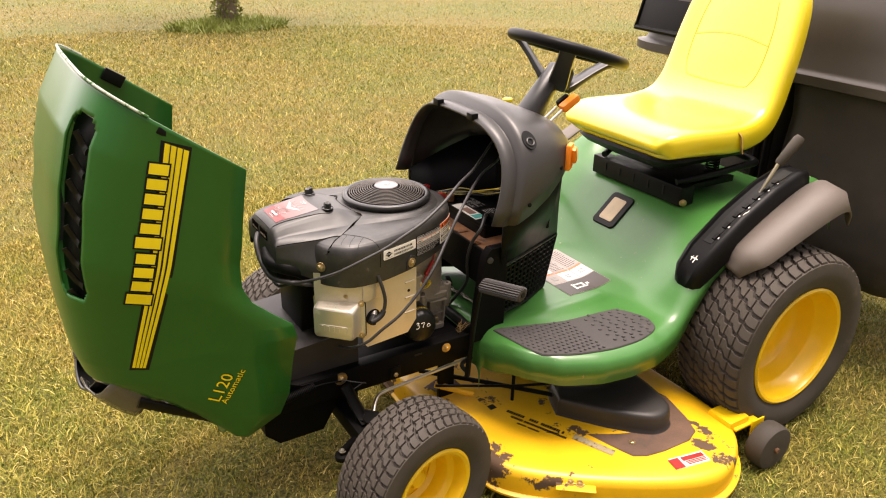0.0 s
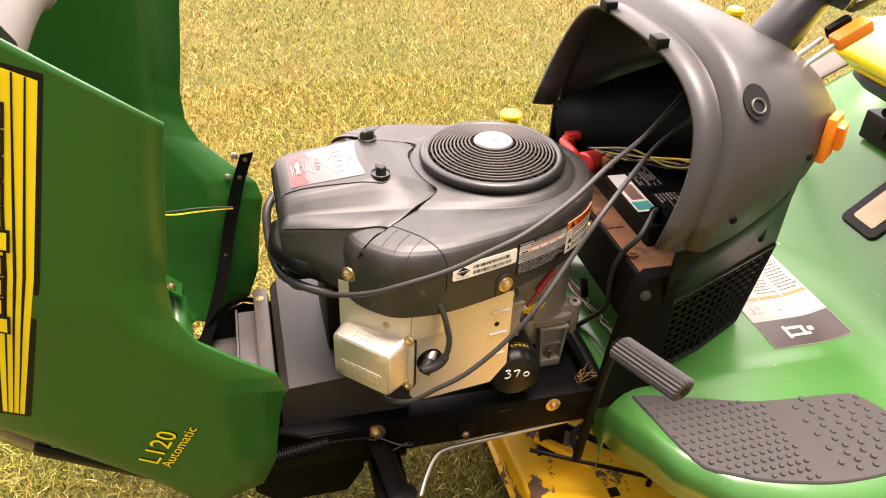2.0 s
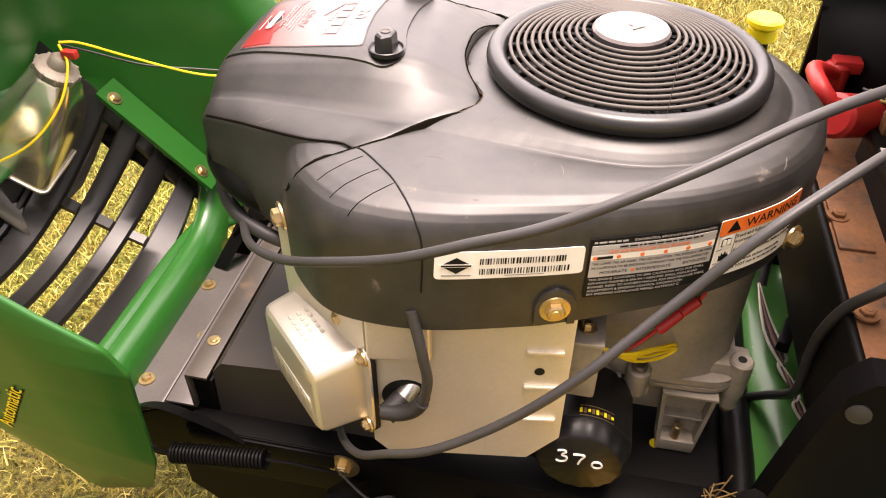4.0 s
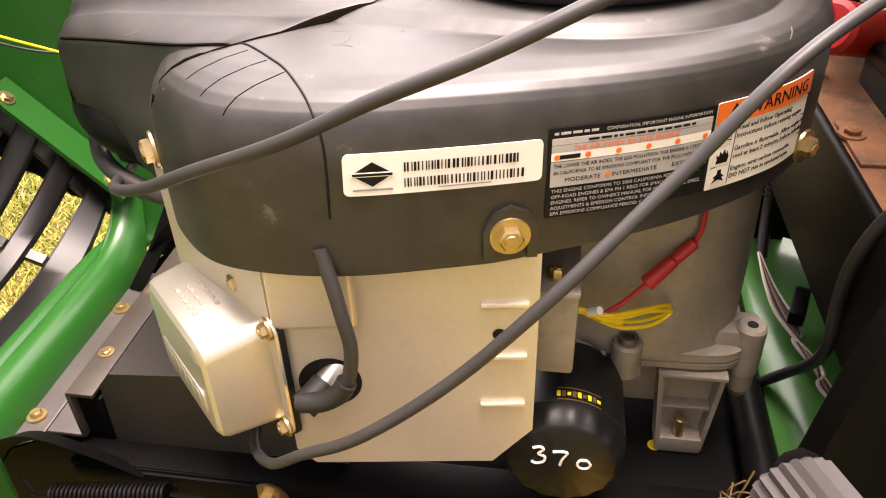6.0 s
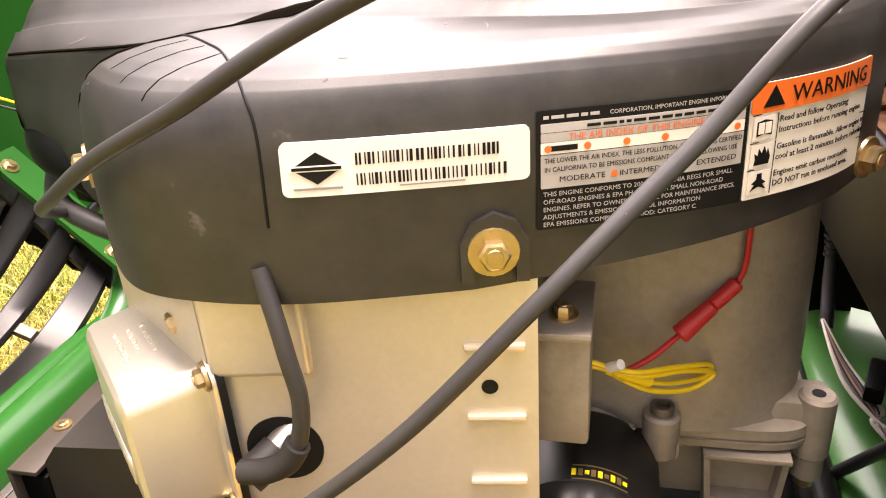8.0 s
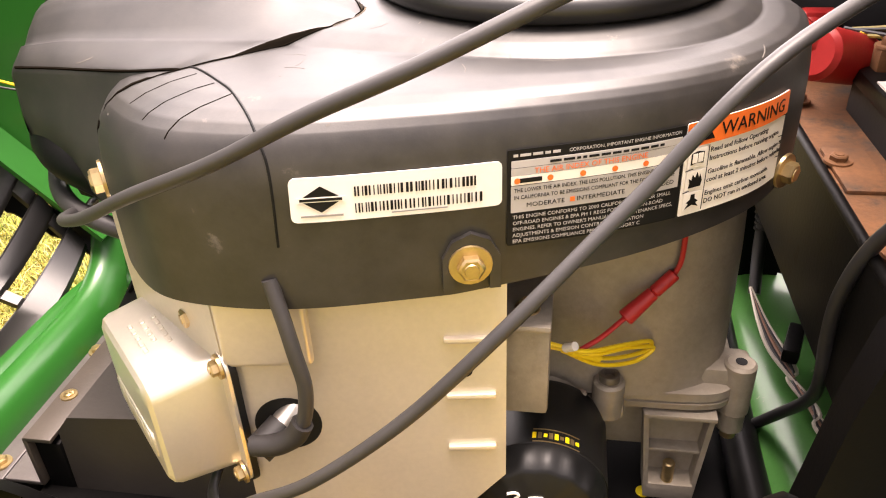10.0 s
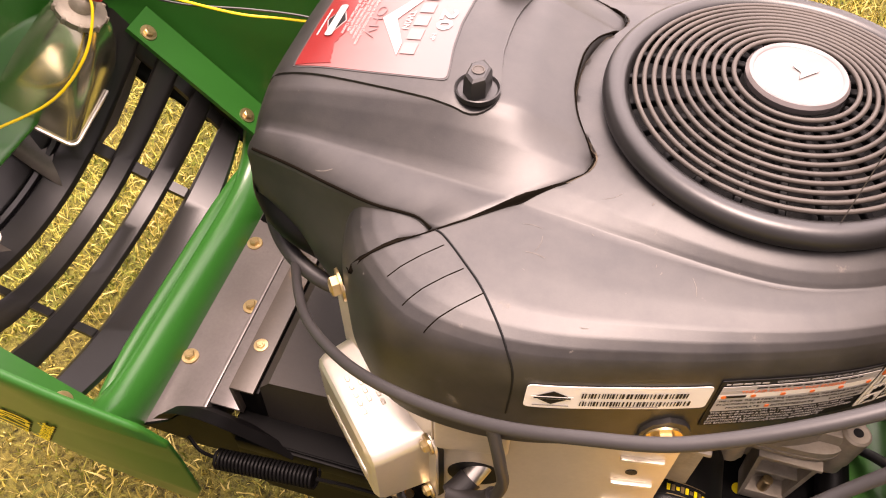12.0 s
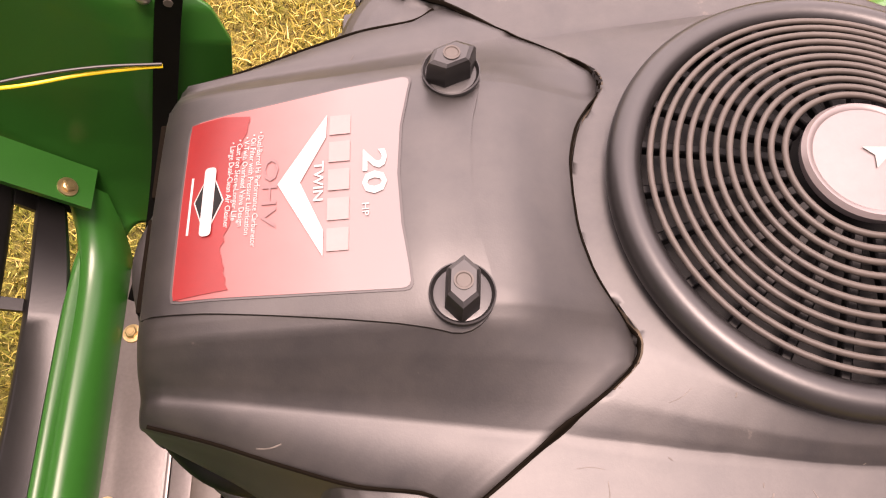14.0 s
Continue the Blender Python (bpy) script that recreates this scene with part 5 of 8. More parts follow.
part("throttle_cable", tube([(0.47, 0.175, 0.80), (0.36, 0.06, 0.80), (0.205, -0.10, 0.805), (0.105, -0.185, 0.805), (0.035, -0.232, 0.786), (-0.035, -0.256, 0.757), (-0.085, -0.258, 0.735), (-0.132, -0.252, 0.710), (-0.185, -0.236, 0.684), (-0.232, -0.210, 0.656),
                             (-0.274, -0.173, 0.632), (-0.308, -0.118, 0.606), (-0.330, -0.070, 0.585), (-0.335, -0.01, 0.60)], 0.0036, 12, 10), CABLE, engine, "grey sheathed throttle cable sagging over the shroud")
part("choke_cable", tube([(0.47, 0.15, 0.79), (0.39, 0.05, 0.765), (0.235, -0.085, 0.775), (0.112, -0.193, 0.748), (0.046, -0.231, 0.689), (-0.008, -0.262, 0.638), (-0.055, -0.269, 0.586), (-0.106, -0.268, 0.538), (-0.147, -0.256, 0.504),
                          (-0.178, -0.238, 0.470), (-0.205, -0.205, 0.445), (-0.22, -0.16, 0.43)], 0.0036, 12, 10), CABLE, engine, "grey sheathed choke cable hanging past the oil filter")
for i in range(8):
    c = Vector((0.046, -0.231, 0.689)).lerp(Vector((-0.008, -0.262, 0.638)), 0.36 + 0.034 * i) + Vector((0.0, -0.0032, 0.0016))
    part("cable_print", box((0, 0, 0), (0.0013, 0.0008, 0.0024 if i % 3 else 0.0014), 0, Matrix.Translation(c) @ Matrix.Rotation(radians(48), 4, "Y")), WHITE, engine)
part("dipstick_cap", merge(cyl((0.193, 0.449, 0.565), (0.193, 0.449, 0.585), 0.020, 20, 0.003), cyl((0.193, 0.449, 0.585), (0.193, 0.449, 0.597), 0.024, 20, 0.003)), DECAL_YELLOW, engine, "yellow oil filler cap")
part("filler_tube", tube([(0.193, 0.449, 0.57), (0.19, 0.43, 0.50), (0.16, 0.30, 0.43), (0.12, 0.08, 0.42)], 0.012, 12, 6), BLACK, engine)
part("far_elbow", merge(cyl((-0.234, 0.19, 0.64), (-0.234, 0.19, 0.668), 0.010, 14, 0.002), box((-0.23, 0.17, 0.63), (0.05, 0.06, 0.03), 0.006)), CABLE, engine)

# ---- hood details ----
def strip_along_y(section, y0, y1, bow, n=20, width=0.21):
    """Sweeps a closed (x, z) section along y; bow moves it outwards towards the middle."""
    rings = []
    for i in range(n + 1):
        y = lerp(y0, y1, i / n)
        b = bow * (1 - (y / width) ** 2)
        rings.append([(x - 0.707 * b, y, z - 0.707 * b) for x, z in section])
    return loft(rings)


def grille_point(a, out):
    return (-0.545 - 0.707 * a - 0.707 * out, 0.398 + 0.707 * a - 0.707 * out)


# the nose grille is one bowed panel: u counts its rows of slots, y runs across
GRILLE_MID = [(-1.3, (-0.790, 0.430)), (0.0, (-0.742, 0.390)), (1.0, (-0.6965, 0.373)), (2.0, (-0.6515, 0.358)), (3.0, (-0.6036, 0.346)), (4.0, (-0.548, 0.331))]
GRILLE_END = [(-1.3, (-0.730, 0.575)), (0.0, (-0.685, 0.530)), (1.0, (-0.647, 0.488)), (2.0, (-0.609, 0.449)), (3.0, (-0.579, 0.405)), (4.0, (-0.553, 0.372))]


def grille_at(u, y, drop=0.0):
    """A point of the grille's inner face, or so far below it."""
    k = [g[0] for g in GRILLE_MID]
    w = abs(y / 0.19) ** 2.2
    c = [lerp(np.interp(u, k, [g[1][i] for g in GRILLE_MID]), np.interp(u, k, [g[1][i] for g in GRILLE_END]), w) for i in (0, 1)]
    return Vector((c[0] - 0.42 * drop, y, c[1] - 0.90 * drop))


def grille_band(u0, u1, y0, y1, n, top=0.0, deep=0.007):
    """A bowed bar of the panel, its inner edges rounded off."""
    rings = []
    e = min(0.06, (u1 - u0) * 0.2)
    for i in range(n + 1):
        y = lerp(y0, y1, i / n)
        rings.append([grille_at(u0 - 0.03, y, top + deep), grille_at(u0, y, top + 0.003), grille_at(u0 + e, y, top), grille_at(u1 - e, y, top), grille_at(u1, y, top + 0.003), grille_at(u1 + 0.03, y, top + deep)])
    return loft(rings)


for u0, u1 in ((-1.3, -0.22), (-0.20, -0.02), (0.0, 0.76), (1.24, 1.76), (2.24, 2.76), (3.24, 3.98)):
    part("grille_slat", grille_band(u0, u1, -0.199, 0.199, 28), GRILLE_BLACK, hood_ob, "black plastic grille slat", smooth=40)
for u in (1, 2, 3):
    for y in (-0.193, -0.105, 0.105, 0.193):
        part("grille_rib", grille_band(u - 0.26, u + 0.26, y - 0.0055, y + 0.0055, 2, 0.002, 0.006), GRILLE_BLACK, hood_ob, smooth=40)
# inner green flanges with their screws, chin lip
for s in (1, -1):
    part("side_flange", strip_along_y([grille_point(-0.02, -0.006), grille_point(-0.02, -0.012), grille_point(0.17, -0.012), grille_point(0.17, -0.006)], s * 0.188, s * 0.232, 0.0, 2), GREEN, hood_ob)
    part("flange_bead", tube([(-0.548, s * 0.226, 0.408), (-0.60, s * 0.226, 0.461), (-0.655, s * 0.226, 0.520)], 0.003, 8, 3), GREEN, hood_ob)
    for a in (0.005, 0.150):
        x, z = grille_point(a, -0.012)
        part("screw", bolt((x, s * 0.203, z), (0.707, 0, 0.707), 0.0062, 0.006), ZINC, hood_ob)


def chin_lip():
    section = [(-0.552, 0.330), (-0.549, 0.338), (-0.543, 0.342), (-0.534, 0.3425), (-0.524, 0.337), (-0.516, 0.324), (-0.512, 0.306), (-0.511, 0.285), (-0.513, 0.258), (-0.519, 0.258), (-0.519, 0.300), (-0.526, 0.322), (-0.538, 0.330)]
    rings = []
    for i in range(41):
        y = lerp(-0.216, 0.216, i / 40)
        up = 0.052 * (abs(y) / 0.215) ** 7
        rings.append([(x - 0.10 * up, y, max(z, 0.258 + 0.045 * (abs(y) / 0.2) ** 4) + up) for x, z in section])
    return loft(rings)


part("chin_lip", chin_lip(), GREEN, hood_ob, "rolled green lip at the hood's chin", smooth=60)
# black tube paints the shade line of the lip's groove
part("lip_groove_shade", tube([(-0.550, -0.19, 0.348), (-0.550, -0.15, 0.341), (-0.550, 0.0, 0.338), (-0.550, 0.15, 0.341), (-0.550, 0.19, 0.356)], 0.0016, 6, 6), GAP_SHADE, hood_ob)

# head lamps: reflectors inside, smoked lenses on the nose
for s in (1, -1):
    o, tip, far = Vector((-0.655, s * 0.132, 0.590)), Vector((-0.683, s * 0.068, 0.446)), Vector((-0.690, s * 0.178, 0.461))
    side = (far - tip).normalized()
    up = Vector((-0.80, 0, 0.60))
    up = (up - side * up.dot(side)).normalized()
    t = (tip + far) / 2 + up * 0.048
    ax = (t - o).normalized()
    rings = []
    for f, w, h, r in ((0.0, 0.034, 0.034, 0.016), (0.06, 0.050, 0.048, 0.020), (0.2, 0.072, 0.064, 0.022), (0.45, 0.094, 0.080, 0.020), (0.75, 0.106, 0.091, 0.014), (1.0, 0.111, 0.096, 0.010)):
        c = o + (t - o) * f
        rings.append([c + side * x + up * y for x, y in rounded(w, h, r, 5)])
    lamp = part("headlamp", loft(rings), REFLECTOR, hood_ob, "bare head lamp reflector with a bulb socket", smooth=45)
    part("bulb_socket", lathe([(0.025, 0.0), (0.026, 0.008), (0.022, 0.011), (0.013, 0.012), (0.012, 0.022), (0.008, 0.026)], 24, Matrix.Translation(o + ax * 0.006) @ frame_of(-ax)), CAST, hood_ob, "pale grey bulb socket")
    part("socket_rim", moved(merge(*[box((0.0255 * math.cos(q), 0.0255 * math.sin(q), 0.005), (0.004, 0.005, 0.009), 0.001, None, 1) for q in [2 * math.pi * i / 9 for i in range(9)]]), Matrix.Translation(o + ax * 0.006) @ frame_of(-ax)), CAST, hood_ob)
    part("wire_plug", box(o - ax * 0.020 + Vector((0.012, 0, 0.004)), (0.018, 0.010, 0.010), 0.002), WIRE_RED, hood_ob, "brick red wire plug")
    part("lamp_rim", merge(tube([t + side * x + up * y for x, y in rounded(0.114, 0.099, 0.010, 4)] + [t + side * 0.057 + up * 0.0395], 0.0022, 6, 1)), CHROME, hood_ob, "bright rim of the head lamp")
    part("lamp_clip", box(far + up * 0.012 - ax * 0.012, (0.016, 0.008, 0.024), 0.002), CAST, hood_ob)
    # smoked lens that bulges from the nose, black grille edge behind it
    rows = []
    for y, front, rear in ((0.214, (-0.745, 0.530), (-0.690, 0.474)), (0.206, (-0.770, 0.520), (-0.702, 0.455)), (0.185, (-0.788, 0.492), (-0.717, 0.420)), (0.155, (-0.798, 0.474), (-0.725, 0.396)), (0.10, (-0.808, 0.464), (-0.735, 0.385)), (0.05, (-0.812, 0.462), (-0.738, 0.383))):
        rows.append([(0.026 + lerp(front[0], rear[0], i / 6), s * y, lerp(front[1], rear[1], i / 6) - 0.008 * math.sin(math.pi * i / 6)) for i in range(7)])
    ob = part("headlamp_lens", loft(rows, closed=False), LENS, hood_ob, "smoky grey head lamp lens on the hood's nose", smooth=60)
    mod = ob.modifiers.new("thick", "SOLIDIFY")
    mod.thickness, mod.offset = 0.005, 0
    rows = []
    for y, front, rear in ((0.217, (-0.690, 0.476), (-0.552, 0.384)), (0.216, (-0.694, 0.466), (-0.552, 0.374)), (0.210, (-0.698, 0.452), (-0.552, 0.360)), (0.202, (-0.700, 0.446), (-0.552, 0.354))):
        rows.append([(lerp(front[0], rear[0], i / 24), s * y, lerp(front[1], rear[1], i / 24) + (0.005 * abs(math.sin(math.pi * i / 4)) if y < 0.204 else 0)) for i in range(25)])
    ob = part("grille_edge", loft(rows, closed=False), BLACK_PLASTIC, hood_ob, "black scalloped edge of the nose grille", smooth=60)
    mod = ob.modifiers.new("thick", "SOLIDIFY")
    mod.thickness, mod.offset = 0.004, 0
    # side vent: added black sheet paints the recess's shade behind curved fins
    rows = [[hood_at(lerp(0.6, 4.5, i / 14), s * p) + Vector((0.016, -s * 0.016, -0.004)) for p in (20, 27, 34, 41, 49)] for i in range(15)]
    part("vent_shade_sheet", loft(rows, closed=False), INK_AND_SHADE, hood_ob)
    for k in range(8):
        a, b = hood_at(0.9 + 0.44 * k, s * 28), hood_at(1.15 + 0.44 * k, s * 42)
        part("vent_fin", tube([a + Vector((0.006, 0, 0)), (a + b) / 2 + Vector((0.010, -s * 0.008, -0.012)), b + Vector((0.006, -s * 0.004, 0))], 0.003, 6, 5, 0.008), BLACK_PLASTIC, hood_ob)

part("worn_rim", tube([hood_at(0.0, p) + Vector((-0.001, 0, 0.002)) for p in (-70, -60, -50, -42, -34, -24, -12, 0, 12, 24, 34, 42, 50, 60)], 0.0028, 8, 3), surface("chipped_pale_edge", (0.42, 0.46, 0.38), 0.6, var=0.2, scale=40, bump=0.1, dirt=(0.02, 0.09, 0.012), dirt_amount=0.5, dirt_scale=50), hood_ob, "pale chipped rim of the hood")
# decals on the side panels: striped band, ten plain blocks for the maker's name, the model's name
hood_tree = tree_of(hood_ob)


def on_hood(pts, lift, t=0.0004):
    bm = plate([(x, z) for x, z in pts], t, basis((0, -0.5, 0), (1, 0, 0), (0, 0, 1)))
    for k in range(1, 10):
        bmesh.ops.bisect_plane(bm, geom=bm.verts[:] + bm.edges[:] + bm.faces[:], plane_co=(0, 0, 0.45 + 0.065 * k), plane_no=(0, 0, 1))
    return laid(bm, hood_tree, (0, 1, 0), lift)


def band(f0, f1, grow=0.0):
    """A lengthwise share of the striped band, from its top to its narrow foot."""
    top_l, top_r, bot_l, bot_r = Vector((-0.588, 1.030)), Vector((-0.548, 1.010)), Vector((-0.700, 0.568)), Vector((-0.676, 0.562))
    t0, t1 = top_l.lerp(top_r, f0), top_l.lerp(top_r, f1)
    b0, b1 = bot_l.lerp(bot_r, f0), bot_l.lerp(bot_r, f1)
    m0, m1 = t0.lerp(b0, 0.5) + Vector((0.004, 0)), t1.lerp(b1, 0.5) + Vector((0.006, 0))
    return [(p.x + dx * grow, p.y + dz * grow) for p, dx, dz in ((t0, -1, 1), (t1, 1, 1), (m1, 1, 0), (b1, 1, -1), (b0, -1, -1), (m0, -1, 0))]


part("decal_border", on_hood(band(0, 1, 0.006), 0.0004), INK_AND_SHADE, hood_ob, "black outline of the side decal")
part("decal_band", on_hood(band(0, 1), 0.0010), DECAL_YELLOW, hood_ob, "yellow striped side decal")
for f in (0.22, 0.48, 0.74):
    part("decal_stripe", on_hood(band(f, f + 0.04), 0.0016), INK_AND_SHADE, hood_ob)
for i in range(10):
    f = i / 10 + (0.012 if i > 3 else 0.0)
    a, b = Vector((-0.674, 0.718)), Vector((-0.601, 0.996))
    d = (b - a).normalized()
    nrm = Vector((d.y, -d.x))
    c = a + (b - a) * (f + 0.042)
    hw, hh = (0.0172, 0.0100) if i not in (0, 4) else (0.0225, 0.0108)
    quad = [c + nrm * sx * hw + d * sy * hh for sx, sy in ((-1, -1), (1, -1), (1, 1), (-1, 1))]
    big = [c + nrm * sx * (hw + 0.0032) + d * sy * (hh + 0.0034) for sx, sy in ((-1, -1), (1, -1), (1, 1), (-1, 1))]
    part("name_border", on_hood([tuple(q) for q in big], 0.0021), INK_AND_SHADE, hood_ob)
    part("name_block", on_hood([tuple(q) for q in quad], 0.0028), DECAL_YELLOW, hood_ob, "yellow block of the maker's name")
for body, size, o, e, w in (("L120", 0.040, (-0.540, 0.428), (0.52, 0.854), 0.92), ("Automatic", 0.0215, (-0.524, 0.418), (0.52, 0.854), 1.0)):
    m = basis((o[0], -0.5, o[1]), (e[0], 0, e[1]), (-e[1], 0, e[0]))
    part("model_shadow", laid(text_bm(body, size, m @ pose(0.0012, -0.0016, 0), 0.0001, "LEFT", 0, w), hood_tree, (0, 1, 0), 0.0006), INK_AND_SHADE, hood_ob)
    part("model_name", laid(text_bm(body, size, m, 0.0001, "LEFT", 0, w), hood_tree, (0, 1, 0), 0.0014), DECAL_YELLOW, hood_ob, "yellow model lettering")

# inside the hood: steel stay, grey baffle, clips, wires
stay_path = smooth_path([(-0.376, 0.256, 0.645), (-0.398, 0.254, 0.585), (-0.424, 0.236, 0.500), (-0.443, 0.202, 0.432), (-0.470, 0.165, 0.360), (-0.500, 0.128, 0.302)], 5)
wide, thin = Vector((0.0120, -0.003, 0.003)), Vector((0.0, 0.0016, 0.0))
part("hood_stay", loft([[c - wide - thin, c + wide - thin, c + wide + thin, c - wide + thin] for c in stay_path]), BLACK, hood_ob, "black steel hood stay", smooth=25)
for c, r in ((stay_path[1], 0.0040), (stay_path[4], 0.0040), (stay_path[13], 0.0030)):
    part("stay_hole", lathe([(r, 0.0), (r, 0.0006)], 12, Matrix.Translation(c - Vector((0, 0.0022, 0))) @ frame_of((0, -1, 0))), GREY, hood_ob)
for z in (0.640, 0.598):
    part("stay_stud", lathe([(0.006, 0.0), (0.006, 0.004), (0.003, 0.006)], 12, Matrix.Translation((-0.398 if z > 0.62 else -0.414, 0.262, z)) @ frame_of((0, -1, 0))), CHROME, hood_ob)
part("air_baffle", tube([(-0.650, -0.13, 1.00), (-0.645, -0.05, 1.02), (-0.645, 0.05, 1.02), (-0.650, 0.13, 1.00)], 0.042, 18, 6, 0.062), surface("light_grey_plastic", (0.17, 0.155, 0.145), 0.5, var=0.1, scale=9, bump=0.08), hood_ob, "light grey plastic air baffle", smooth=60)
part("edge_clip", box((-0.575, -0.283, 1.040), (0.055, 0.012, 0.014), 0.003, Matrix.Rotation(radians(34), 4, "Y")), BLACK_PLASTIC, hood_ob)
part("edge_clip", box((-0.575, 0.280, 1.040), (0.05, 0.012, 0.03), 0.003, Matrix.Rotation(radians(34), 4, "Y")), BLACK_PLASTIC, hood_ob)
part("lamp_wire", tube([(-0.646, 0.140, 0.622), (-0.625, 0.150, 0.618), (-0.580, 0.175, 0.592), (-0.520, 0.205, 0.562), (-0.475, 0.222, 0.553), (-0.432, 0.232, 0.548), (-0.412, 0.236, 0.545)], 0.0016, 8, 8), WIRE_YELLOW, hood_ob, "yellow head lamp wire")
part("lamp_wire", tube([(-0.646, 0.142, 0.618), (-0.620, 0.160, 0.602), (-0.570, 0.185, 0.578), (-0.510, 0.212, 0.565), (-0.460, 0.226, 0.558), (-0.412, 0.236, 0.548)], 0.0013, 8, 8), WIRE_BLACK, hood_ob, "black head lamp wire")
part("lamp_wire", tube([(-0.646, 0.138, 0.620), (-0.632, 0.124, 0.600), (-0.640, 0.095, 0.560), (-0.670, 0.060, 0.525), (-0.715, 0.020, 0.510), (-0.745, -0.03, 0.515), (-0.70, -0.09, 0.57), (-0.655, -0.130, 0.60)], 0.0016, 8, 8), WIRE_YELLOW, hood_ob, "yellow head lamp wire")

# ---- chassis front ----
GREY_STEEL = surface("scuffed_grey_steel", (0.135, 0.122, 0.118), 0.32, metal=0.45, var=0.2, scale=8, bump=0.08, dirt=(0.06, 0.05, 0.04), dirt_amount=0.22, dirt_scale=16, hard=0.1)
frame_ob = part("frame", merge(box((0.22, -0.1665, 0.325), (1.23, 0.010, 0.070), 0.003), box((0.22, 0.1665, 0.325), (1.23, 0.010, 0.070), 0.003), box((0.22, -0.152, 0.358), (1.23, 0.036, 0.006), 0.002), box((0.22, 0.152, 0.358), (1.23, 0.036, 0.006), 0.002),
                               box((0.05, 0, 0.346), (0.52, 0.31, 0.006), 0.001)), BLACK, tractor, "black painted steel chassis frame")
part("crush_line", box((-0.31, -0.1725, 0.347), (0.16, 0.004, 0.022), 0.002), BLACK, frame_ob)
part("hinge_plate", merge(box((-0.470, 0, 0.2985), (0.085, 0.33, 0.004), 0.001), box((-0.428, 0, 0.335), (0.004, 0.32, 0.07), 0.001)), GREY_STEEL, frame_ob, "scuffed grey hood hinge plate")
for p in ((-0.501, 0.092, 0.301), (-0.465, 0.003, 0.301), (-0.503, -0.078, 0.301)):
    part("bolt", bolt(p, (0, 0, 1), 0.0062, 0.007), ZINC, frame_ob)
part("cross_strip", box((-0.408, 0, 0.368), (0.034, 0.30, 0.004), 0.001), GREY_STEEL, frame_ob)
part("cross_member", merge(box((-0.391, 0, 0.392), (0.004, 0.30, 0.052), 0.001), box((-0.380, 0, 0.417), (0.024, 0.30, 0.004), 0.001)), surface("rust_stained_steel", (0.062, 0.050, 0.040), 0.45, metal=0.15, var=0.2, scale=9, bump=0.1,
     dirt=(0.15, 0.09, 0.045), dirt_amount=0.35, dirt_scale=18, hard=0.2), frame_ob, "rust-stained steel cross member")
for y in (-0.10, 0.12):
    part("bolt", bolt((-0.382, y, 0.4185), (0, 0, 1), 0.0045, 0.004), ZINC, frame_ob)
part("muffler_guard", merge(loft([[(-0.365, y, 0.36), (-0.362, y, 0.425), (-0.350, y, 0.440), (-0.20, y, 0.452), (-0.16, y, 0.452), (-0.16, y, 0.36)] for y in (-0.145, -0.140, 0.140, 0.145)])), surface("heat_browned_sheet", (0.030, 0.0255, 0.0225), 0.48, var=0.2, scale=8, bump=0.08, spec=0.35), frame_ob, "brown-black sheet metal muffler guard", smooth=30)
for s in (-1, 1):
    part("hinge_arm", tube([(-0.475, s * 0.162, 0.335), (-0.450, s * 0.165, 0.368), (-0.415, s * 0.168, 0.385), (-0.375, s * 0.168, 0.372), (-0.33, s * 0.168, 0.350)], 0.016, 4, 6, 0.004), BLACK, frame_ob, smooth=25)
    part("hinge_web", plate([(-0.512, 0.300), (-0.44, 0.290), (-0.33, 0.300), (-0.33, 0.345), (-0.375, 0.366), (-0.415, 0.379), (-0.45, 0.362), (-0.475, 0.330)], 0.003, basis((0, s * 0.1655 + 0.0015, 0), (1, 0, 0), (0, 0, 1))), BLACK, frame_ob)
part("guard_lip", box((-0.377, 0, 0.385), (0.022, 0.29, 0.050), 0.002), BLACK, frame_ob)
coil = []
for i in range(26 * 10 + 1):
    f = i / 260
    c = Vector((-0.403, -0.192, 0.340)).lerp(Vector((-0.298, -0.189, 0.355)), f)
    q = 2 * math.pi * i / 10
    coil.append(c + Vector((0.12 * -0.0085 * math.sin(q), 0.0095 * math.cos(q), 0.0095 * math.sin(q))))
part("spring", merge(tube(coil, 0.0017, 6, 1), tube([(-0.298, -0.189, 0.355), (-0.27, -0.186, 0.352), (-0.235, -0.183, 0.345), (-0.225, -0.18, 0.34)], 0.002, 6, 5), tube([(-0.403, -0.192, 0.340), (-0.425, -0.188, 0.336), (-0.44, -0.18, 0.345)], 0.002, 6, 5),
                     cyl((-0.400, -0.192, 0.340), (-0.300, -0.189, 0.355), 0.0075, 12)), BLACK, frame_ob, "black coil spring of the hood hinge")
for p, r in (((-0.222, -0.172, 0.343), 0.0085), ((-0.069, -0.172, 0.307), 0.0065), ((0.085, -0.172, 0.341), 0.0065)):
    part("frame_bolt", merge(bolt(p, (0, -1, 0), r, r), lathe([(r * 2, 0), (r * 2, 0.002), (r, 0.0022)], 20, Matrix.Translation(p) @ frame_of((0, -1, 0)))), ZINC, frame_ob, "zinc-plated frame bolt")
part("filler_sticker", lathe([(0.0055, 0), (0.0055, 0.0012), (0.0, 0.0014)], 14, Matrix.Translation((0.09, -0.084, 0.3495))), DECAL_YELLOW, frame_ob)
part("plate_slot", box((0.0, -0.1722, 0.345), (0.022, 0.001, 0.005), 0), INK_AND_SHADE, frame_ob)
part("bracket_plate", box((-0.069, -0.173, 0.312), (0.03, 0.004, 0.036), 0.003), BLACK, frame_ob)
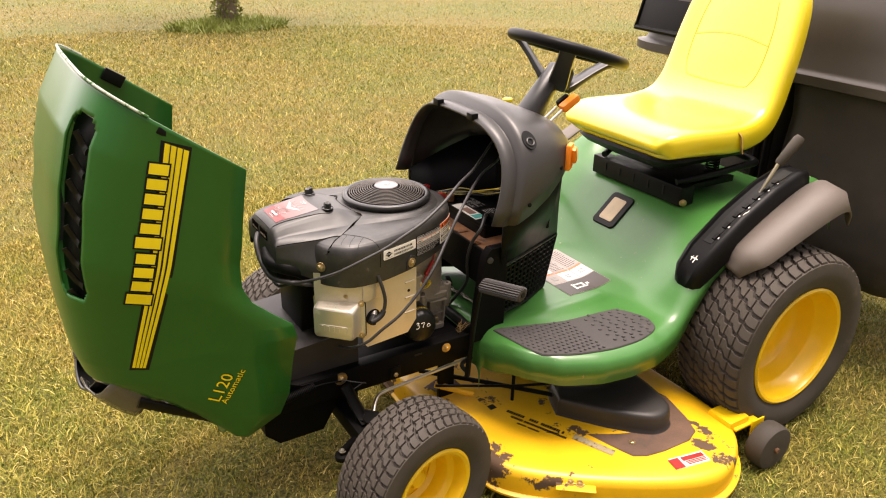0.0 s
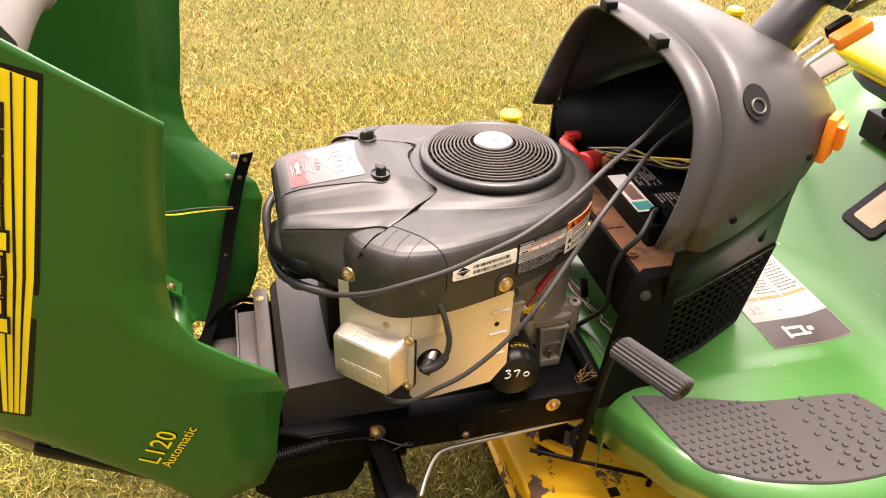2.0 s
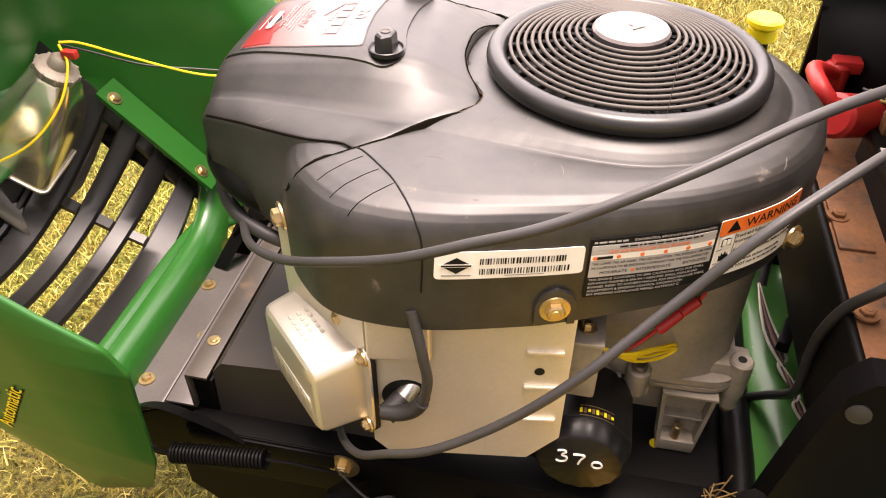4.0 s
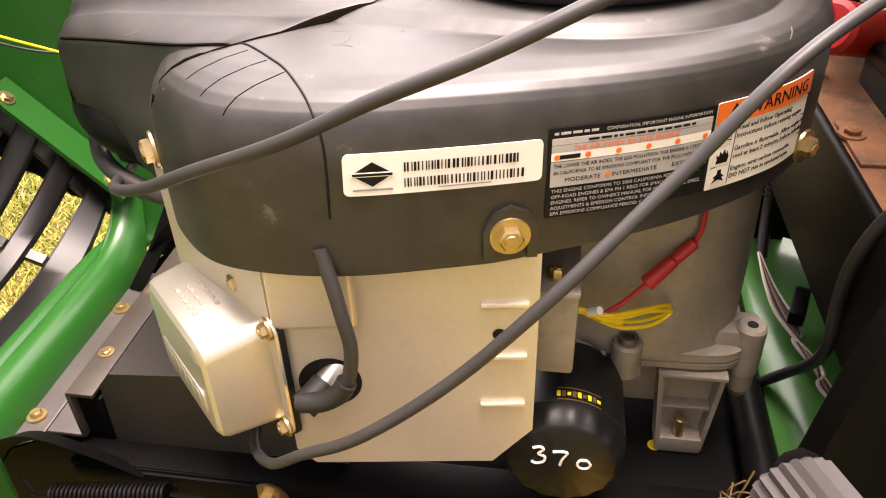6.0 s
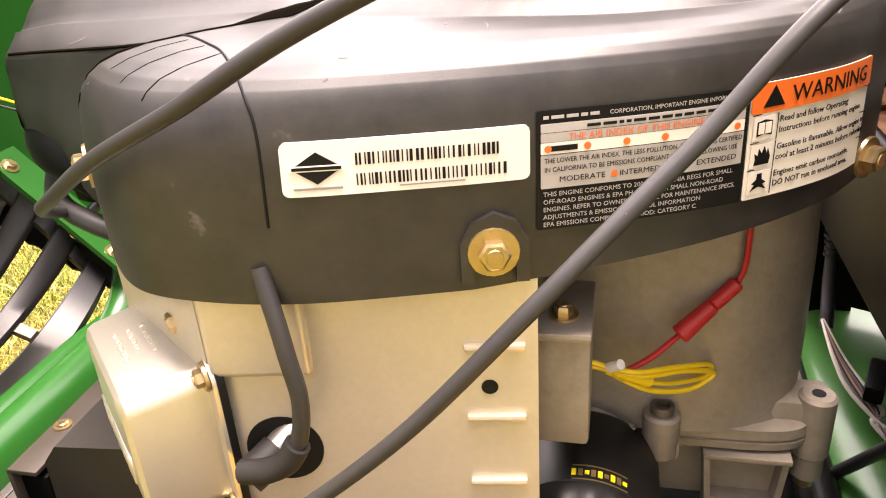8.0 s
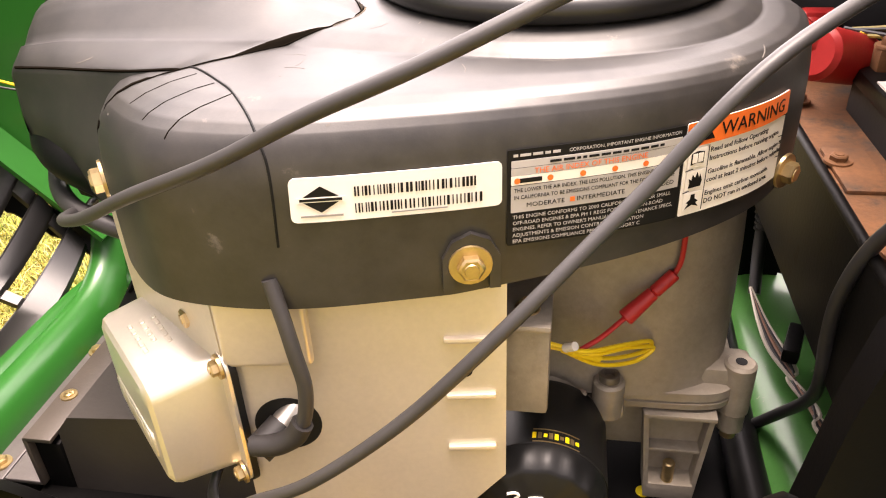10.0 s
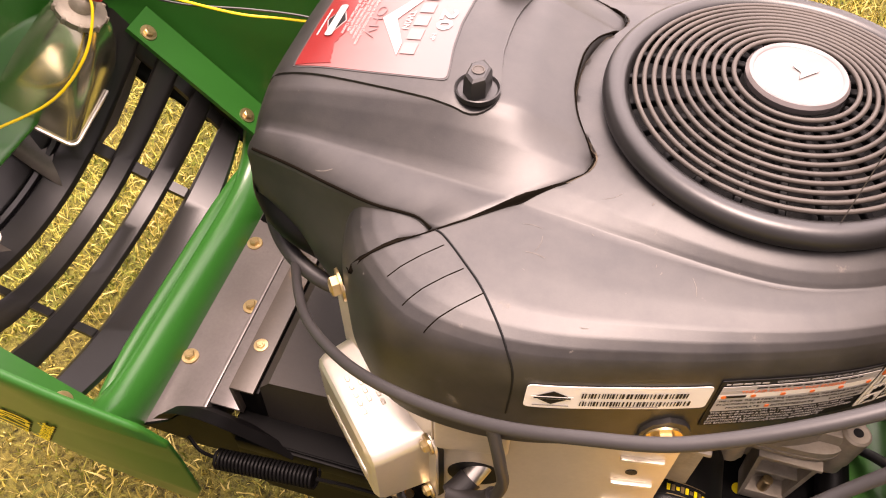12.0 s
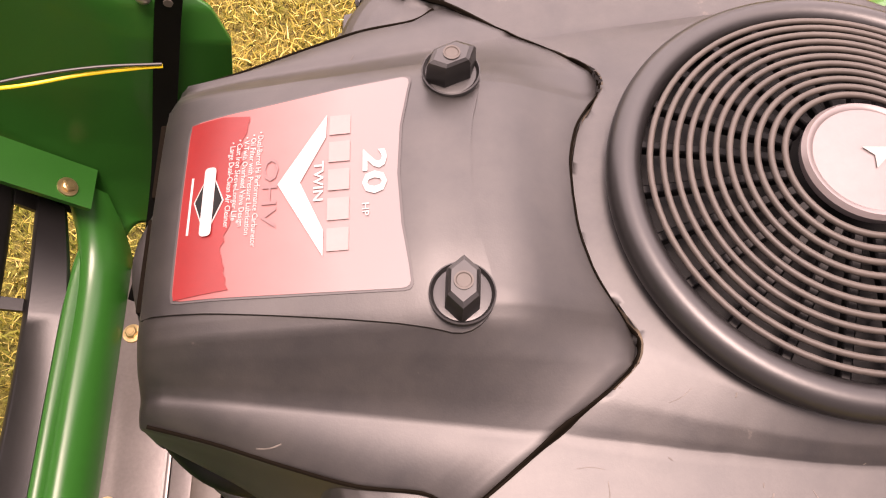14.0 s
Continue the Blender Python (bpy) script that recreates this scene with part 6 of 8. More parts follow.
# front axle, spindles, steering links
part("front_axle", merge(box((-0.20, 0, 0.225), (0.055, 0.62, 0.045), 0.008), box((-0.20, 0, 0.265), (0.08, 0.28, 0.06), 0.008)), BLACK, frame_ob, "black cast front axle")
for s in (-1, 1):
    part("spindle", merge(cyl((-0.192, s * 0.29, 0.16), (-0.192, s * 0.29, 0.285), 0.016, 16, 0.003), cyl((-0.192, s * 0.29, 0.285), (-0.192, s * 0.29, 0.292), 0.026, 18, 0.002), cyl((-0.17, s * 0.29, 0.19), (-0.15, s * 0.42, 0.19), 0.012, 12)), BLACK, frame_ob)
    part("steering_arm", tube([(-0.216, s * 0.185, 0.330), (-0.205, s * 0.205, 0.292), (-0.196, s * 0.228, 0.262), (-0.19, s * 0.25, 0.245)], 0.024, 8, 6, 0.010), BLACK, frame_ob)
    part("arm_knuckle", lathe([(0.020, -0.012), (0.024, -0.006), (0.024, 0.008), (0.016, 0.012)], 20, Matrix.Translation((-0.19, s * 0.238, 0.256))), BLACK, frame_ob)
    part("tie_rod", tube([(-0.26, s * 0.252, 0.183), (-0.245, s * 0.25, 0.195), (-0.215, s * 0.262, 0.225), (-0.20, s * 0.275, 0.235)], 0.011, 10, 5, 0.008), BLACK, frame_ob)
    part("rod_end", merge(lathe([(0.019, -0.008), (0.019, 0.004), (0.008, 0.006), (0.008, 0.014), (0.006, 0.016)], 16, Matrix.Translation((-0.26, s * 0.252, 0.176)))), BLACK, frame_ob)
    part("rod_nut", bolt((-0.26, s * 0.252, 0.190), (0, 0, 1), 0.0055, 0.006), CHROME, frame_ob)
part("lower_pan", loft([[(x, y, z) for x, z in ((-0.42, 0.30), (-0.42, 0.235), (-0.385, 0.200), (-0.27, 0.200), (-0.24, 0.25), (-0.24, 0.30))] for y in (-0.16, 0.16)]), BLACK, frame_ob)
part("lift_rod", tube([(-0.150, -0.20, 0.200), (-0.135, -0.175, 0.216), (-0.112, -0.150, 0.236), (-0.085, -0.142, 0.2405), (0.0, -0.140, 0.247), (0.13, -0.138, 0.256), (0.25, -0.13, 0.262)], 0.0048, 10, 6), CHROME, frame_ob, "bright bent steering link rod")
part("loose_wire", tube([(-0.222, -0.183, 0.345), (-0.19, -0.20, 0.338), (-0.165, -0.195, 0.325), (-0.17, -0.18, 0.315), (-0.2, -0.19, 0.312)], 0.0014, 6, 8), WIRE_BLACK, frame_ob)

# ---- body ----
BODY_MID = [(0.1, 0.388), (0.62, 0.388), (0.70, 0.412), (0.90, 0.590), (0.98, 0.610), (1.5, 0.62)]
BODY_SIDE = [(0.1, 0.385), (0.60, 0.385), (0.66, 0.40), (0.77, 0.505), (0.89, 0.596), (1.02, 0.668), (1.12, 0.706), (1.19, 0.715), (1.25, 0.69), (1.285, 0.62), (1.30, 0.55)]


def body_height(x, y):
    t = min(1, max(0, (abs(y) - 0.22) / 0.14))
    t = t * t * (3 - 2 * t)
    h = 0.0
    for dx in (-0.02, -0.01, 0.0, 0.01, 0.02):
        h += lerp(table(x + dx, BODY_MID), table(x + dx, BODY_SIDE), t) / 5
    gully = 0.006 * math.exp(-((abs(y) - 0.215) / 0.018) ** 2) * (1 if x < 0.6 else 0)
    front = 0.030 * max(0, (0.215 - x) / 0.045) ** 2
    return h + gully - front


def body_edge(x):
    return table(x, [(0.165, 0.22), (0.175, 0.27), (0.21, 0.365), (0.27, 0.43), (0.37, 0.475), (0.46, 0.488), (0.55, 0.482), (0.64, 0.458), (0.72, 0.435), (0.80, 0.425), (1.4, 0.43)])


def body():
    xs = [0.165 + 0.03 * (i / 8) ** 1.0 for i in range(8)] + [0.195 + 1.10 * i / 80 for i in range(81)]
    vs = [-1, -0.985, -0.96, -0.93] + [-0.89 + 1.78 * i / 50 for i in range(51)] + [0.93, 0.96, 0.985, 1]
    rows = []
    for x in xs:
        e = body_edge(x)
        row = []
        for v in vs:
            y = v * e
            drop = max(0, (abs(v) - 0.91) / 0.09)
            row.append((x, y, body_height(x, y) - 0.022 * drop ** 2.2))
        low = table(x, [(0.16, 0.05), (0.3, 0.055), (0.7, 0.055), (0.8, 0.03), (1.3, 0.03)])
        rows.append([(x, -e - 0.003, row[0][2] - low)] + row + [(x, e + 0.003, row[-1][2] - low)])
    first = [(0.160, p[1], p[2] - 0.075) for p in rows[0]]
    bm = loft([first] + rows, closed=False)
    ob = part("fender_body", bm, GREEN_STEEL, tractor, "glossy green fender and footrest body", smooth=60)
    mod = ob.modifiers.new("thick", "SOLIDIFY")
    mod.thickness, mod.offset = 0.004, -1
    return ob


body_ob = body()
body_tree = tree_of(body_ob)


def on_body(bm, lift):
    """Drops a flat bmesh on to the body, keeping its own height over z = 0.9."""
    for v in bm.verts:
        hit = body_tree.ray_cast(Vector((v.co.x, v.co.y, 1.5)), Vector((0, 0, -1)))
        if hit[0] is not None:
            v.co.z = hit[0].z + lift + v.co.z - 0.9
    return bm


MAT = [(0.198, 0.226), (0.288, 0.249), (0.398, 0.280), (0.53, 0.292), (0.575, 0.305), (0.606, 0.370), (0.600, 0.415), (0.578, 0.438), (0.52, 0.454), (0.44, 0.455), (0.361, 0.440), (0.285, 0.410), (0.232, 0.365)]


def inside(p, poly):
    c = False
    for i in range(len(poly)):
        (ax, ay), (bx, by) = poly[i - 1], poly[i]
        if (ay > p[1]) != (by > p[1]) and p[0] < (bx - ax) * (p[1] - ay) / (by - ay) + ax:
            c = not c
    return c


for s in (-1, 1):
    outline = [(p.x, s * p.y) for p in smooth_path([(x, y, 0) for x, y in MAT + MAT[:1]], 4)][:-1]
    mat_ob = part("foot_mat", on_body(moved(plate(outline, 0.004, None, 0.002), Matrix.Translation((0, 0, 0.9))), 0.0), PAD, tractor, "grey rubber foot mat with raised studs", smooth=30)
    studs, small = [], [(x * 0.965 + 0.014, y * 0.94 + s * 0.021) for x, y in outline]
    for i in range(30):
        for j in range(18):
            x, y = 0.19 + 0.0145 * i + 0.007 * (j % 2), s * (0.22 + 0.0145 * j)
            if 0.40 < x < 0.445:
                continue
            if x > 0.44 and (i + j) % 2:
                continue
            if inside((x, y), small):
                r = 0.0045 if x < 0.42 else 0.0055
                studs.append(lathe([(r, 0.0035), (r * 0.8, 0.0062), (r * 0.3, 0.0068)], 7, Matrix.Translation((x, y, 0.9))))
    tagged(part("mat_studs", on_body(merge(*studs), 0.0), PAD, mat_ob), kind="stuff")

def cut_plate(x0, x1, y0, y1, t, n):
    bm = plate([(x0, y0), (x1, y0), (x1, y1), (x0, y1)], t, Matrix.Translation((0, 0, 0.9)))
    for i in range(1, n):
        bmesh.ops.bisect_plane(bm, geom=bm.verts[:] + bm.edges[:] + bm.faces[:], plane_co=(lerp(x0, x1, i / n), 0, 0), plane_no=(1, 0, 0))
    return bm


# floor label
def floor_print(x0, x1, y0, y1, lift, mat, name="label_field"):
    return part(name, on_body(cut_plate(x0, x1, y0, y1, 0.0004, max(2, int((x1 - x0) / 0.008))), lift), mat, lab_ob)


FILM = surface("grey_label_film", (0.35, 0.30, 0.27), 0.35, var=0.08, scale=14, bump=0.02)
DARK_FILM = surface("brown_label_film", (0.045, 0.033, 0.03), 0.35, var=0.15, scale=30, bump=0.02)
lab_ob = part("floor_label", on_body(cut_plate(0.507, 0.663, -0.172, 0.091, 0.0006, 20), 0.0008), FILM, tractor, "worn safety label stuck on the floor")
floor_print(0.508, 0.662, -0.171, -0.098, 0.0014, DARK_FILM)
for k, (x0, x1) in enumerate(((0.510, 0.558), (0.563, 0.610), (0.615, 0.660))):
    floor_print(x0, x1, -0.093, -0.040, 0.0014, WHITE if k else FILM)
    floor_print(x0, x1, -0.037, -0.029, 0.0014, DECAL_ORANGE)
    floor_print(x0, x1, -0.026, 0.088, 0.0014, FILM if k else WHITE)
    part("label_figure", on_body(merge(*[moved(cut_plate(-a, a, -b, b, 0.0004, 2), Matrix.Translation(((x0 + x1) / 2 + dx, -0.066 + dy, 0))) for a, b, dx, dy in ((0.010, 0.0025, 0, -0.008), (0.0025, 0.010, -0.005, 0.0), (0.004, 0.004, 0.007, 0.007))]), 0.0020), INK_GREY, lab_ob)
    for i in range(11):
        r4 = random.Random(7 * k + i)
        x, row = x0 + 0.003, []
        while x < x1 - 0.008:
            ln = r4.uniform(0.003, 0.009)
            row.append(cut_plate(x, x + ln, -0.020 + 0.0095 * i, -0.0172 + 0.0095 * i, 0.0003, 2))
            x += ln + 0.002
        tagged(part("printed_line", on_body(merge(*row), 0.0020), DARK_FILM, lab_ob), kind="stuff")
part("label_figure", on_body(merge(*[moved(cut_plate(-a, a, -b, b, 0.0004, 2), Matrix.Translation((0.575 + dx, -0.135 + dy, 0))) for a, b, dx, dy in ((0.003, 0.016, -0.020, 0), (0.018, 0.003, 0.0, 0.010), (0.020, 0.0025, 0.004, -0.010), (0.003, 0.013, 0.014, 0), (0.005, 0.005, 0.030, 0.002))]), 0.0020), WHITE, lab_ob)


def frame_on_riser(x, y):
    a, b = body_height(x - 0.05, y), body_height(x + 0.05, y)
    return basis((x, y, body_height(x, y)), (0, -1, 0), (0.1, 0, b - a))


m = frame_on_riser(0.832, 0.020)
part("fuel_gauge", merge(plate(rounded(0.098, 0.125, 0.016), 0.006, m, 0.003)), BLACK_PLASTIC, tractor, "black framed fuel level window")
part("gauge_window", plate(rounded(0.056, 0.085, 0.006), 0.0015, m @ pose(0, 0, 0.006)), surface("amber_tank_plastic", (0.55, 0.40, 0.22), 0.35, var=0.12, scale=12, bump=0.03), tractor, "cream fuel tank window")
# seat hinge bar
bar = part("seat_hinge", merge(box((0.925, 0.01, 0.628), (0.055, 0.40, 0.062), 0.006), box((1.03, 0.0, 0.645), (0.24, 0.34, 0.02), 0.004)), BLACK_PLASTIC, tractor, "black slotted seat hinge bar")
for i in range(5):
    part("hinge_slot", box((0.8965, 0.145 - 0.065 * i, 0.632), (0.002, 0.007, 0.028), 0), INK_AND_SHADE, bar)
part("hinge_bolt", bolt((0.905, -0.192, 0.612), (-0.6, -0.7, 0), 0.007, 0.006), ZINC, bar)
part("seat_bracket", merge(tube([(0.90, -0.16, 0.67), (1.0, -0.20, 0.69), (1.12, -0.21, 0.70), (1.2, -0.2, 0.70), (1.22, -0.12, 0.70)], 0.011, 10, 6), tube([(0.90, 0.16, 0.67), (1.0, 0.20, 0.69), (1.12, 0.21, 0.70), (1.2, 0.2, 0.70), (1.22, -0.12, 0.70)], 0.011, 10, 6)), BLACK_PLASTIC, tractor)
part("seat_pan", loft([[(1.0 + 0.21 * f * x, 0.215 * f * y, z) for x, y in rounded(2, 2, 0.35, 5)] for f, z in ((0.6, 0.70), (0.92, 0.735), (1.0, 0.752), (0.98, 0.762))]), BLACK_PLASTIC, tractor, "black seat pan under the cushion")
for s in (-1, 1):
    spring = []
    for i in range(61):
        q = 2 * math.pi * i / 10
        spring.append((1.10 + 0.02 * math.cos(q), s * 0.12 + 0.02 * math.sin(q), 0.655 + 0.05 * i / 60))
    part("seat_spring", tube(spring, 0.003, 6, 1), BLACK, tractor)

# shift console, lever
def console(s):
    rings = []
    for x, hw, up in ((0.725, 0.012, 0.004), (0.730, 0.026, 0.022), (0.745, 0.036, 0.038), (0.79, 0.042, 0.046), (0.90, 0.043, 0.044), (1.02, 0.042, 0.042), (1.11, 0.040, 0.038), (1.15, 0.034, 0.030), (1.165, 0.022, 0.016), (1.17, 0.010, 0.004)):
        z = table(x, BODY_SIDE)
        hw, up = hw * 1.22, up * 1.1
        sec = [(-1, -0.35), (-1.0, 0.45), (-0.92, 0.80), (-0.76, 0.99), (-0.62, 1.02), (-0.54, 0.86), (0, 0.84), (0.54, 0.86), (0.62, 1.02), (0.76, 0.99), (0.92, 0.80), (1.0, 0.45), (1, -0.35)]
        rings.append([(x - 0.25 * up * c[1], s * 0.385 + hw * c[0], z + up * c[1]) for c in sec])
    return part("shift_console", loft(rings), BLACK_PLASTIC, tractor, "black gear shift console on the fender", smooth=50)


con = console(-1)
con_tree = tree_of(con)


def on_console(bm, lift):
    for v in bm.verts:
        hit = con_tree.ray_cast(Vector((v.co.x, v.co.y, 1.5)), Vector((0, 0, -1)))
        if hit[0] is not None:
            v.co.z = hit[0].z + lift + v.co.z - 0.9
    return bm


part("shift_gate", on_console(cut_plate(0.800, 1.10, -0.400, -0.372, 0.001, 12), 0.0006), INK_AND_SHADE, con, "dark slotted shift gate")
for i in range(7):
    part("gate_tooth", on_console(cut_plate(0.812 + 0.036 * i, 0.830 + 0.036 * i, -0.400, -0.389, 0.004, 2), 0.0014), BLACK_PLASTIC, con)
    part("gate_mark", on_console(cut_plate(0.818 + 0.036 * i, 0.823 + 0.036 * i, -0.4065, -0.4035, 0.0006, 1), 0.0006), WHITE, con)
part("gate_letter", on_console(text_bm("N", 0.016, basis((0.90, -0.409, 0.9), (0, -1, 0), (1, 0, 0)), 0.0001), 0.0012), WHITE, con)
part("gate_symbol", on_console(merge(cut_plate(0.756, 0.758, -0.398, -0.374, 0.0005, 1), cut_plate(0.748, 0.764, -0.391, -0.388, 0.0005, 2), cut_plate(0.751, 0.761, -0.380, -0.378, 0.0005, 2)), 0.0008), WHITE, con)
part("shift_lever", cyl((0.985, -0.385, 0.685), (1.025, -0.411, 0.800), 0.0052, 10), CHROME, con, "bright shift lever")
part("lever_grip", moved(lathe([(0.010, 0.0), (0.013, 0.006), (0.0145, 0.05), (0.0155, 0.085), (0.012, 0.094), (0.0, 0.095)], 20), Matrix.Translation((1.018, -0.406, 0.778)) @ frame_of((0.06, -0.018, 0.085))), RUBBER, con, "black rubber lever grip")
for s in (-1, 1):
    inner = [(0.838, 0.425, 0.515), (0.850, 0.428, 0.558), (0.875, 0.430, 0.585), (0.95, 0.432, 0.630), (1.04, 0.434, 0.674), (1.13, 0.434, 0.706), (1.20, 0.434, 0.708), (1.25, 0.434, 0.68), (1.28, 0.434, 0.615)]
    mid = [(0.838, 0.455, 0.510), (0.850, 0.475, 0.552), (0.877, 0.490, 0.582), (0.95, 0.500, 0.625), (1.04, 0.505, 0.668), (1.13, 0.505, 0.698), (1.195, 0.500, 0.698), (1.245, 0.490, 0.672), (1.275, 0.48, 0.61)]
    outer = [(0.840, 0.480, 0.500), (0.852, 0.512, 0.530), (0.880, 0.535, 0.552), (0.95, 0.545, 0.590), (1.04, 0.550, 0.628), (1.13, 0.548, 0.652), (1.185, 0.540, 0.650), (1.230, 0.525, 0.625), (1.262, 0.505, 0.58)]
    rows = [[(x, s * y, z) for x, y, z in r] for r in (inner, mid, outer)]
    rows = [smooth_path(r, 5) for r in rows]
    ob = part("fender_flare", loft(rows, closed=False), GREY, tractor, "weathered grey plastic fender flare", smooth=60)
    mod = ob.modifiers.new("thick", "SOLIDIFY")
    mod.thickness, mod.offset = 0.006, 0

# ---- dash cowl ----
def cowl_section(half_w, top, low, n=25, e=2 / 3.4):
    pts = []
    for i in range(n):
        q = math.pi * i / (n - 1)
        c, s = math.cos(q), math.sin(q)
        pts.append((-half_w * math.copysign(abs(c) ** e, c), low + (top - low) * max(0, s) ** e))
    return pts


def cowl():
    rings = []
    for xt, xb, w, top, low, k in [(0.190, 0.160, 0.254, 0.942, 0.706, 2.7), (0.222, 0.190, 0.258, 0.946, 0.700, 2.7), (0.232, 0.200, 0.257, 0.943, 0.700, 2.7), (0.239, 0.207, 0.257, 0.944, 0.701, 2.7), (0.249, 0.216, 0.268, 0.961, 0.702, 2.8), (0.256, 0.224, 0.271, 0.966, 0.704, 2.8),
                                   (0.266, 0.234, 0.270, 0.966, 0.707, 2.9), (0.30, 0.275, 0.264, 0.960, 0.722, 3.0), (0.36, 0.335, 0.249, 0.943, 0.750, 3.2), (0.43, 0.395, 0.223, 0.914, 0.782, 3.3), (0.475, 0.435, 0.19, 0.872, 0.790, 3.3), (0.495, 0.455, 0.15, 0.82, 0.77, 3.3), (0.50, 0.47, 0.10, 0.76, 0.74, 3.3)]:
        lean = 0.045 * max(0, (0.30 - xt) / 0.11)
        rings.append([(lerp(xb, xt, (z - low) / (top - low)) + lean * (y / w) ** 2 * ((z - low) / (top - low)), y, z) for y, z in cowl_section(w, top, low, 37, 2 / k)])
    ob = part("dash_cowl", loft(rings, closed=False), COWL, tractor, "dark grey plastic dash cowl, open at the front", smooth=50)
    mod = ob.modifiers.new("thick", "SOLIDIFY")
    mod.thickness, mod.offset = 0.006, -1
    return ob


cowl_ob = cowl()
cowl_tree = tree_of(cowl_ob)
for p, r in (((0.195, 0.068, 0.944), 0), ((0.200, -0.090, 0.940), 0)):
    part("cowl_clip", box(p, (0.020, 0.026, 0.018), 0.003), BLACK_PLASTIC, cowl_ob, "black hood stop")


def at_side(x, z, s=-1):
    hit = cowl_tree.ray_cast(Vector((x, s * 0.6, z)), Vector((0, -s, 0)))
    return hit[0], hit[1] if hit[1].y * s > 0 else -hit[1]


p, nrm = at_side(0.282, 0.900)
m = Matrix.Translation(p) @ frame_of(nrm)
part("oval_recess", moved(plate([(0.020 * math.cos(q), 0.026 * math.sin(q)) for q in [2 * math.pi * i / 24 for i in range(24)]], 0.0012, m), Matrix()), INK_AND_SHADE, cowl_ob, "oval hole in the cowl")
part("recess_ring", moved(lathe([(0.010 + 0.0022 * math.cos(q), 0.002 + 0.0022 * math.sin(q)) for q in [2 * math.pi * i / 8 for i in range(8)]], 24, close=True), m @ pose(0, -0.006, 0)), COWL, cowl_ob)
p, nrm = at_side(0.420, 0.835)
m = basis(p, nrm.cross(Vector((0, 0, 1))), (0, 0, 1))
m = basis(p, Vector((0, 0, 1)).cross(nrm), (0, 0, 1))
part("side_knob", merge(moved(box((0, 0, 0.004), (0.042, 0.068, 0.014), 0.005), m), moved(box((0.004, 0.004, 0.014), (0.020, 0.044, 0.018), 0.006), m @ pose(0, 0, 0, 0, 0, 20))), ORANGE, cowl_ob, "orange side switch")
for x, z in ((0.262, 0.748), (0.385, 0.815)):
    p, nrm = at_side(x, z)
    part("cowl_screw", lathe([(0.006, 0), (0.0055, 0.002), (0.0, 0.0024)], 12, Matrix.Translation(p) @ frame_of(nrm)), BLACK, cowl_ob)
part("choke_knob", merge(cyl((0.454, 0.112, 0.885), (0.454, 0.112, 0.905), 0.010, 14, 0.001, 0.013), cyl((0.454, 0.112, 0.905), (0.454, 0.112, 0.917), 0.015, 16, 0.003)), DECAL_YELLOW, cowl_ob, "yellow blade switch knob")
part("key_switch", merge(lathe([(0.015 + 0.004 * math.cos(q), 0.004 * math.sin(q)) for q in [2 * math.pi * i / 8 for i in range(8)]], 20, Matrix.Translation((0.520, 0.10, 0.890)) @ pose(0, 0, 0, 90, 0, 20), True), cyl((0.50, 0.10, 0.845), (0.51, 0.10, 0.885), 0.012, 12)), BLACK_PLASTIC, cowl_ob)
for dy, col, lab in ((0.0, ORANGE, "orange throttle lever"), (0.028, BLACK_PLASTIC, "black choke lever")):
    part("lever_stem", cyl((0.415, -0.108 + dy, 0.885), (0.475, -0.110 + dy, 0.930), 0.004, 8), CHROME, cowl_ob)
    part("control_lever", moved(box((0, 0, 0), (0.058 if dy == 0 else 0.04, 0.026 if dy == 0 else 0.014, 0.022), 0.006), Matrix.Translation((0.497, -0.110 + dy, 0.945)) @ Matrix.Rotation(radians(-30), 4, "Y")), col, cowl_ob, lab)
part("steering_column", merge(cyl((0.44, 0, 0.885), (0.540, 0, 1.020), 0.040, 24, 0.004, 0.026)), SCREEN, tractor, "dark grey steering column")
# steering wheel: rim, hub and spokes
sw = Matrix.Translation((0.57, 0, 1.065)) @ Matrix.Rotation(radians(17), 4, "Y")
st = part("steering_wheel", moved(lathe([(0.158 + 0.0165 * math.cos(a), 0.0155 * math.sin(a)) for a in [2 * math.pi * i / 14 for i in range(14)]], 56, close=True), sw), BLACK_PLASTIC, tractor, "black steering wheel with three spokes", smooth=60)
part("wheel_hub", moved(lathe([(0.030, -0.112), (0.036, -0.108), (0.036, -0.060), (0.030, -0.050), (0.012, -0.046)], 24), sw), BLACK_PLASTIC, st)
for a in (123, 230, 354):
    q = radians(a)
    d, across = Vector((math.cos(q), math.sin(q), 0)), Vector((-math.sin(q), math.cos(q), 0))
    rings = []
    for r, z, w, th in ((0.152, -0.004, 0.024, 0.008), (0.128, -0.020, 0.022, 0.007), (0.095, -0.046, 0.023, 0.007), (0.062, -0.075, 0.026, 0.008), (0.038, -0.096, 0.028, 0.010), (0.024, -0.108, 0.026, 0.010)):
        c, nrm = d * r + Vector((0, 0, z)), (d * 0.62 + Vector((0, 0, -0.78)))
        rings.append([c + across * (w * x) + nrm * (th * y) for x, y in ((-1, 0.4), (-0.9, 1), (0.9, 1), (1, 0.4), (1, -0.6), (0.8, -1), (-0.8, -1), (-1, -0.6))])
    part("wheel_spoke", moved(loft(rings), sw), SCREEN, st, smooth=50)

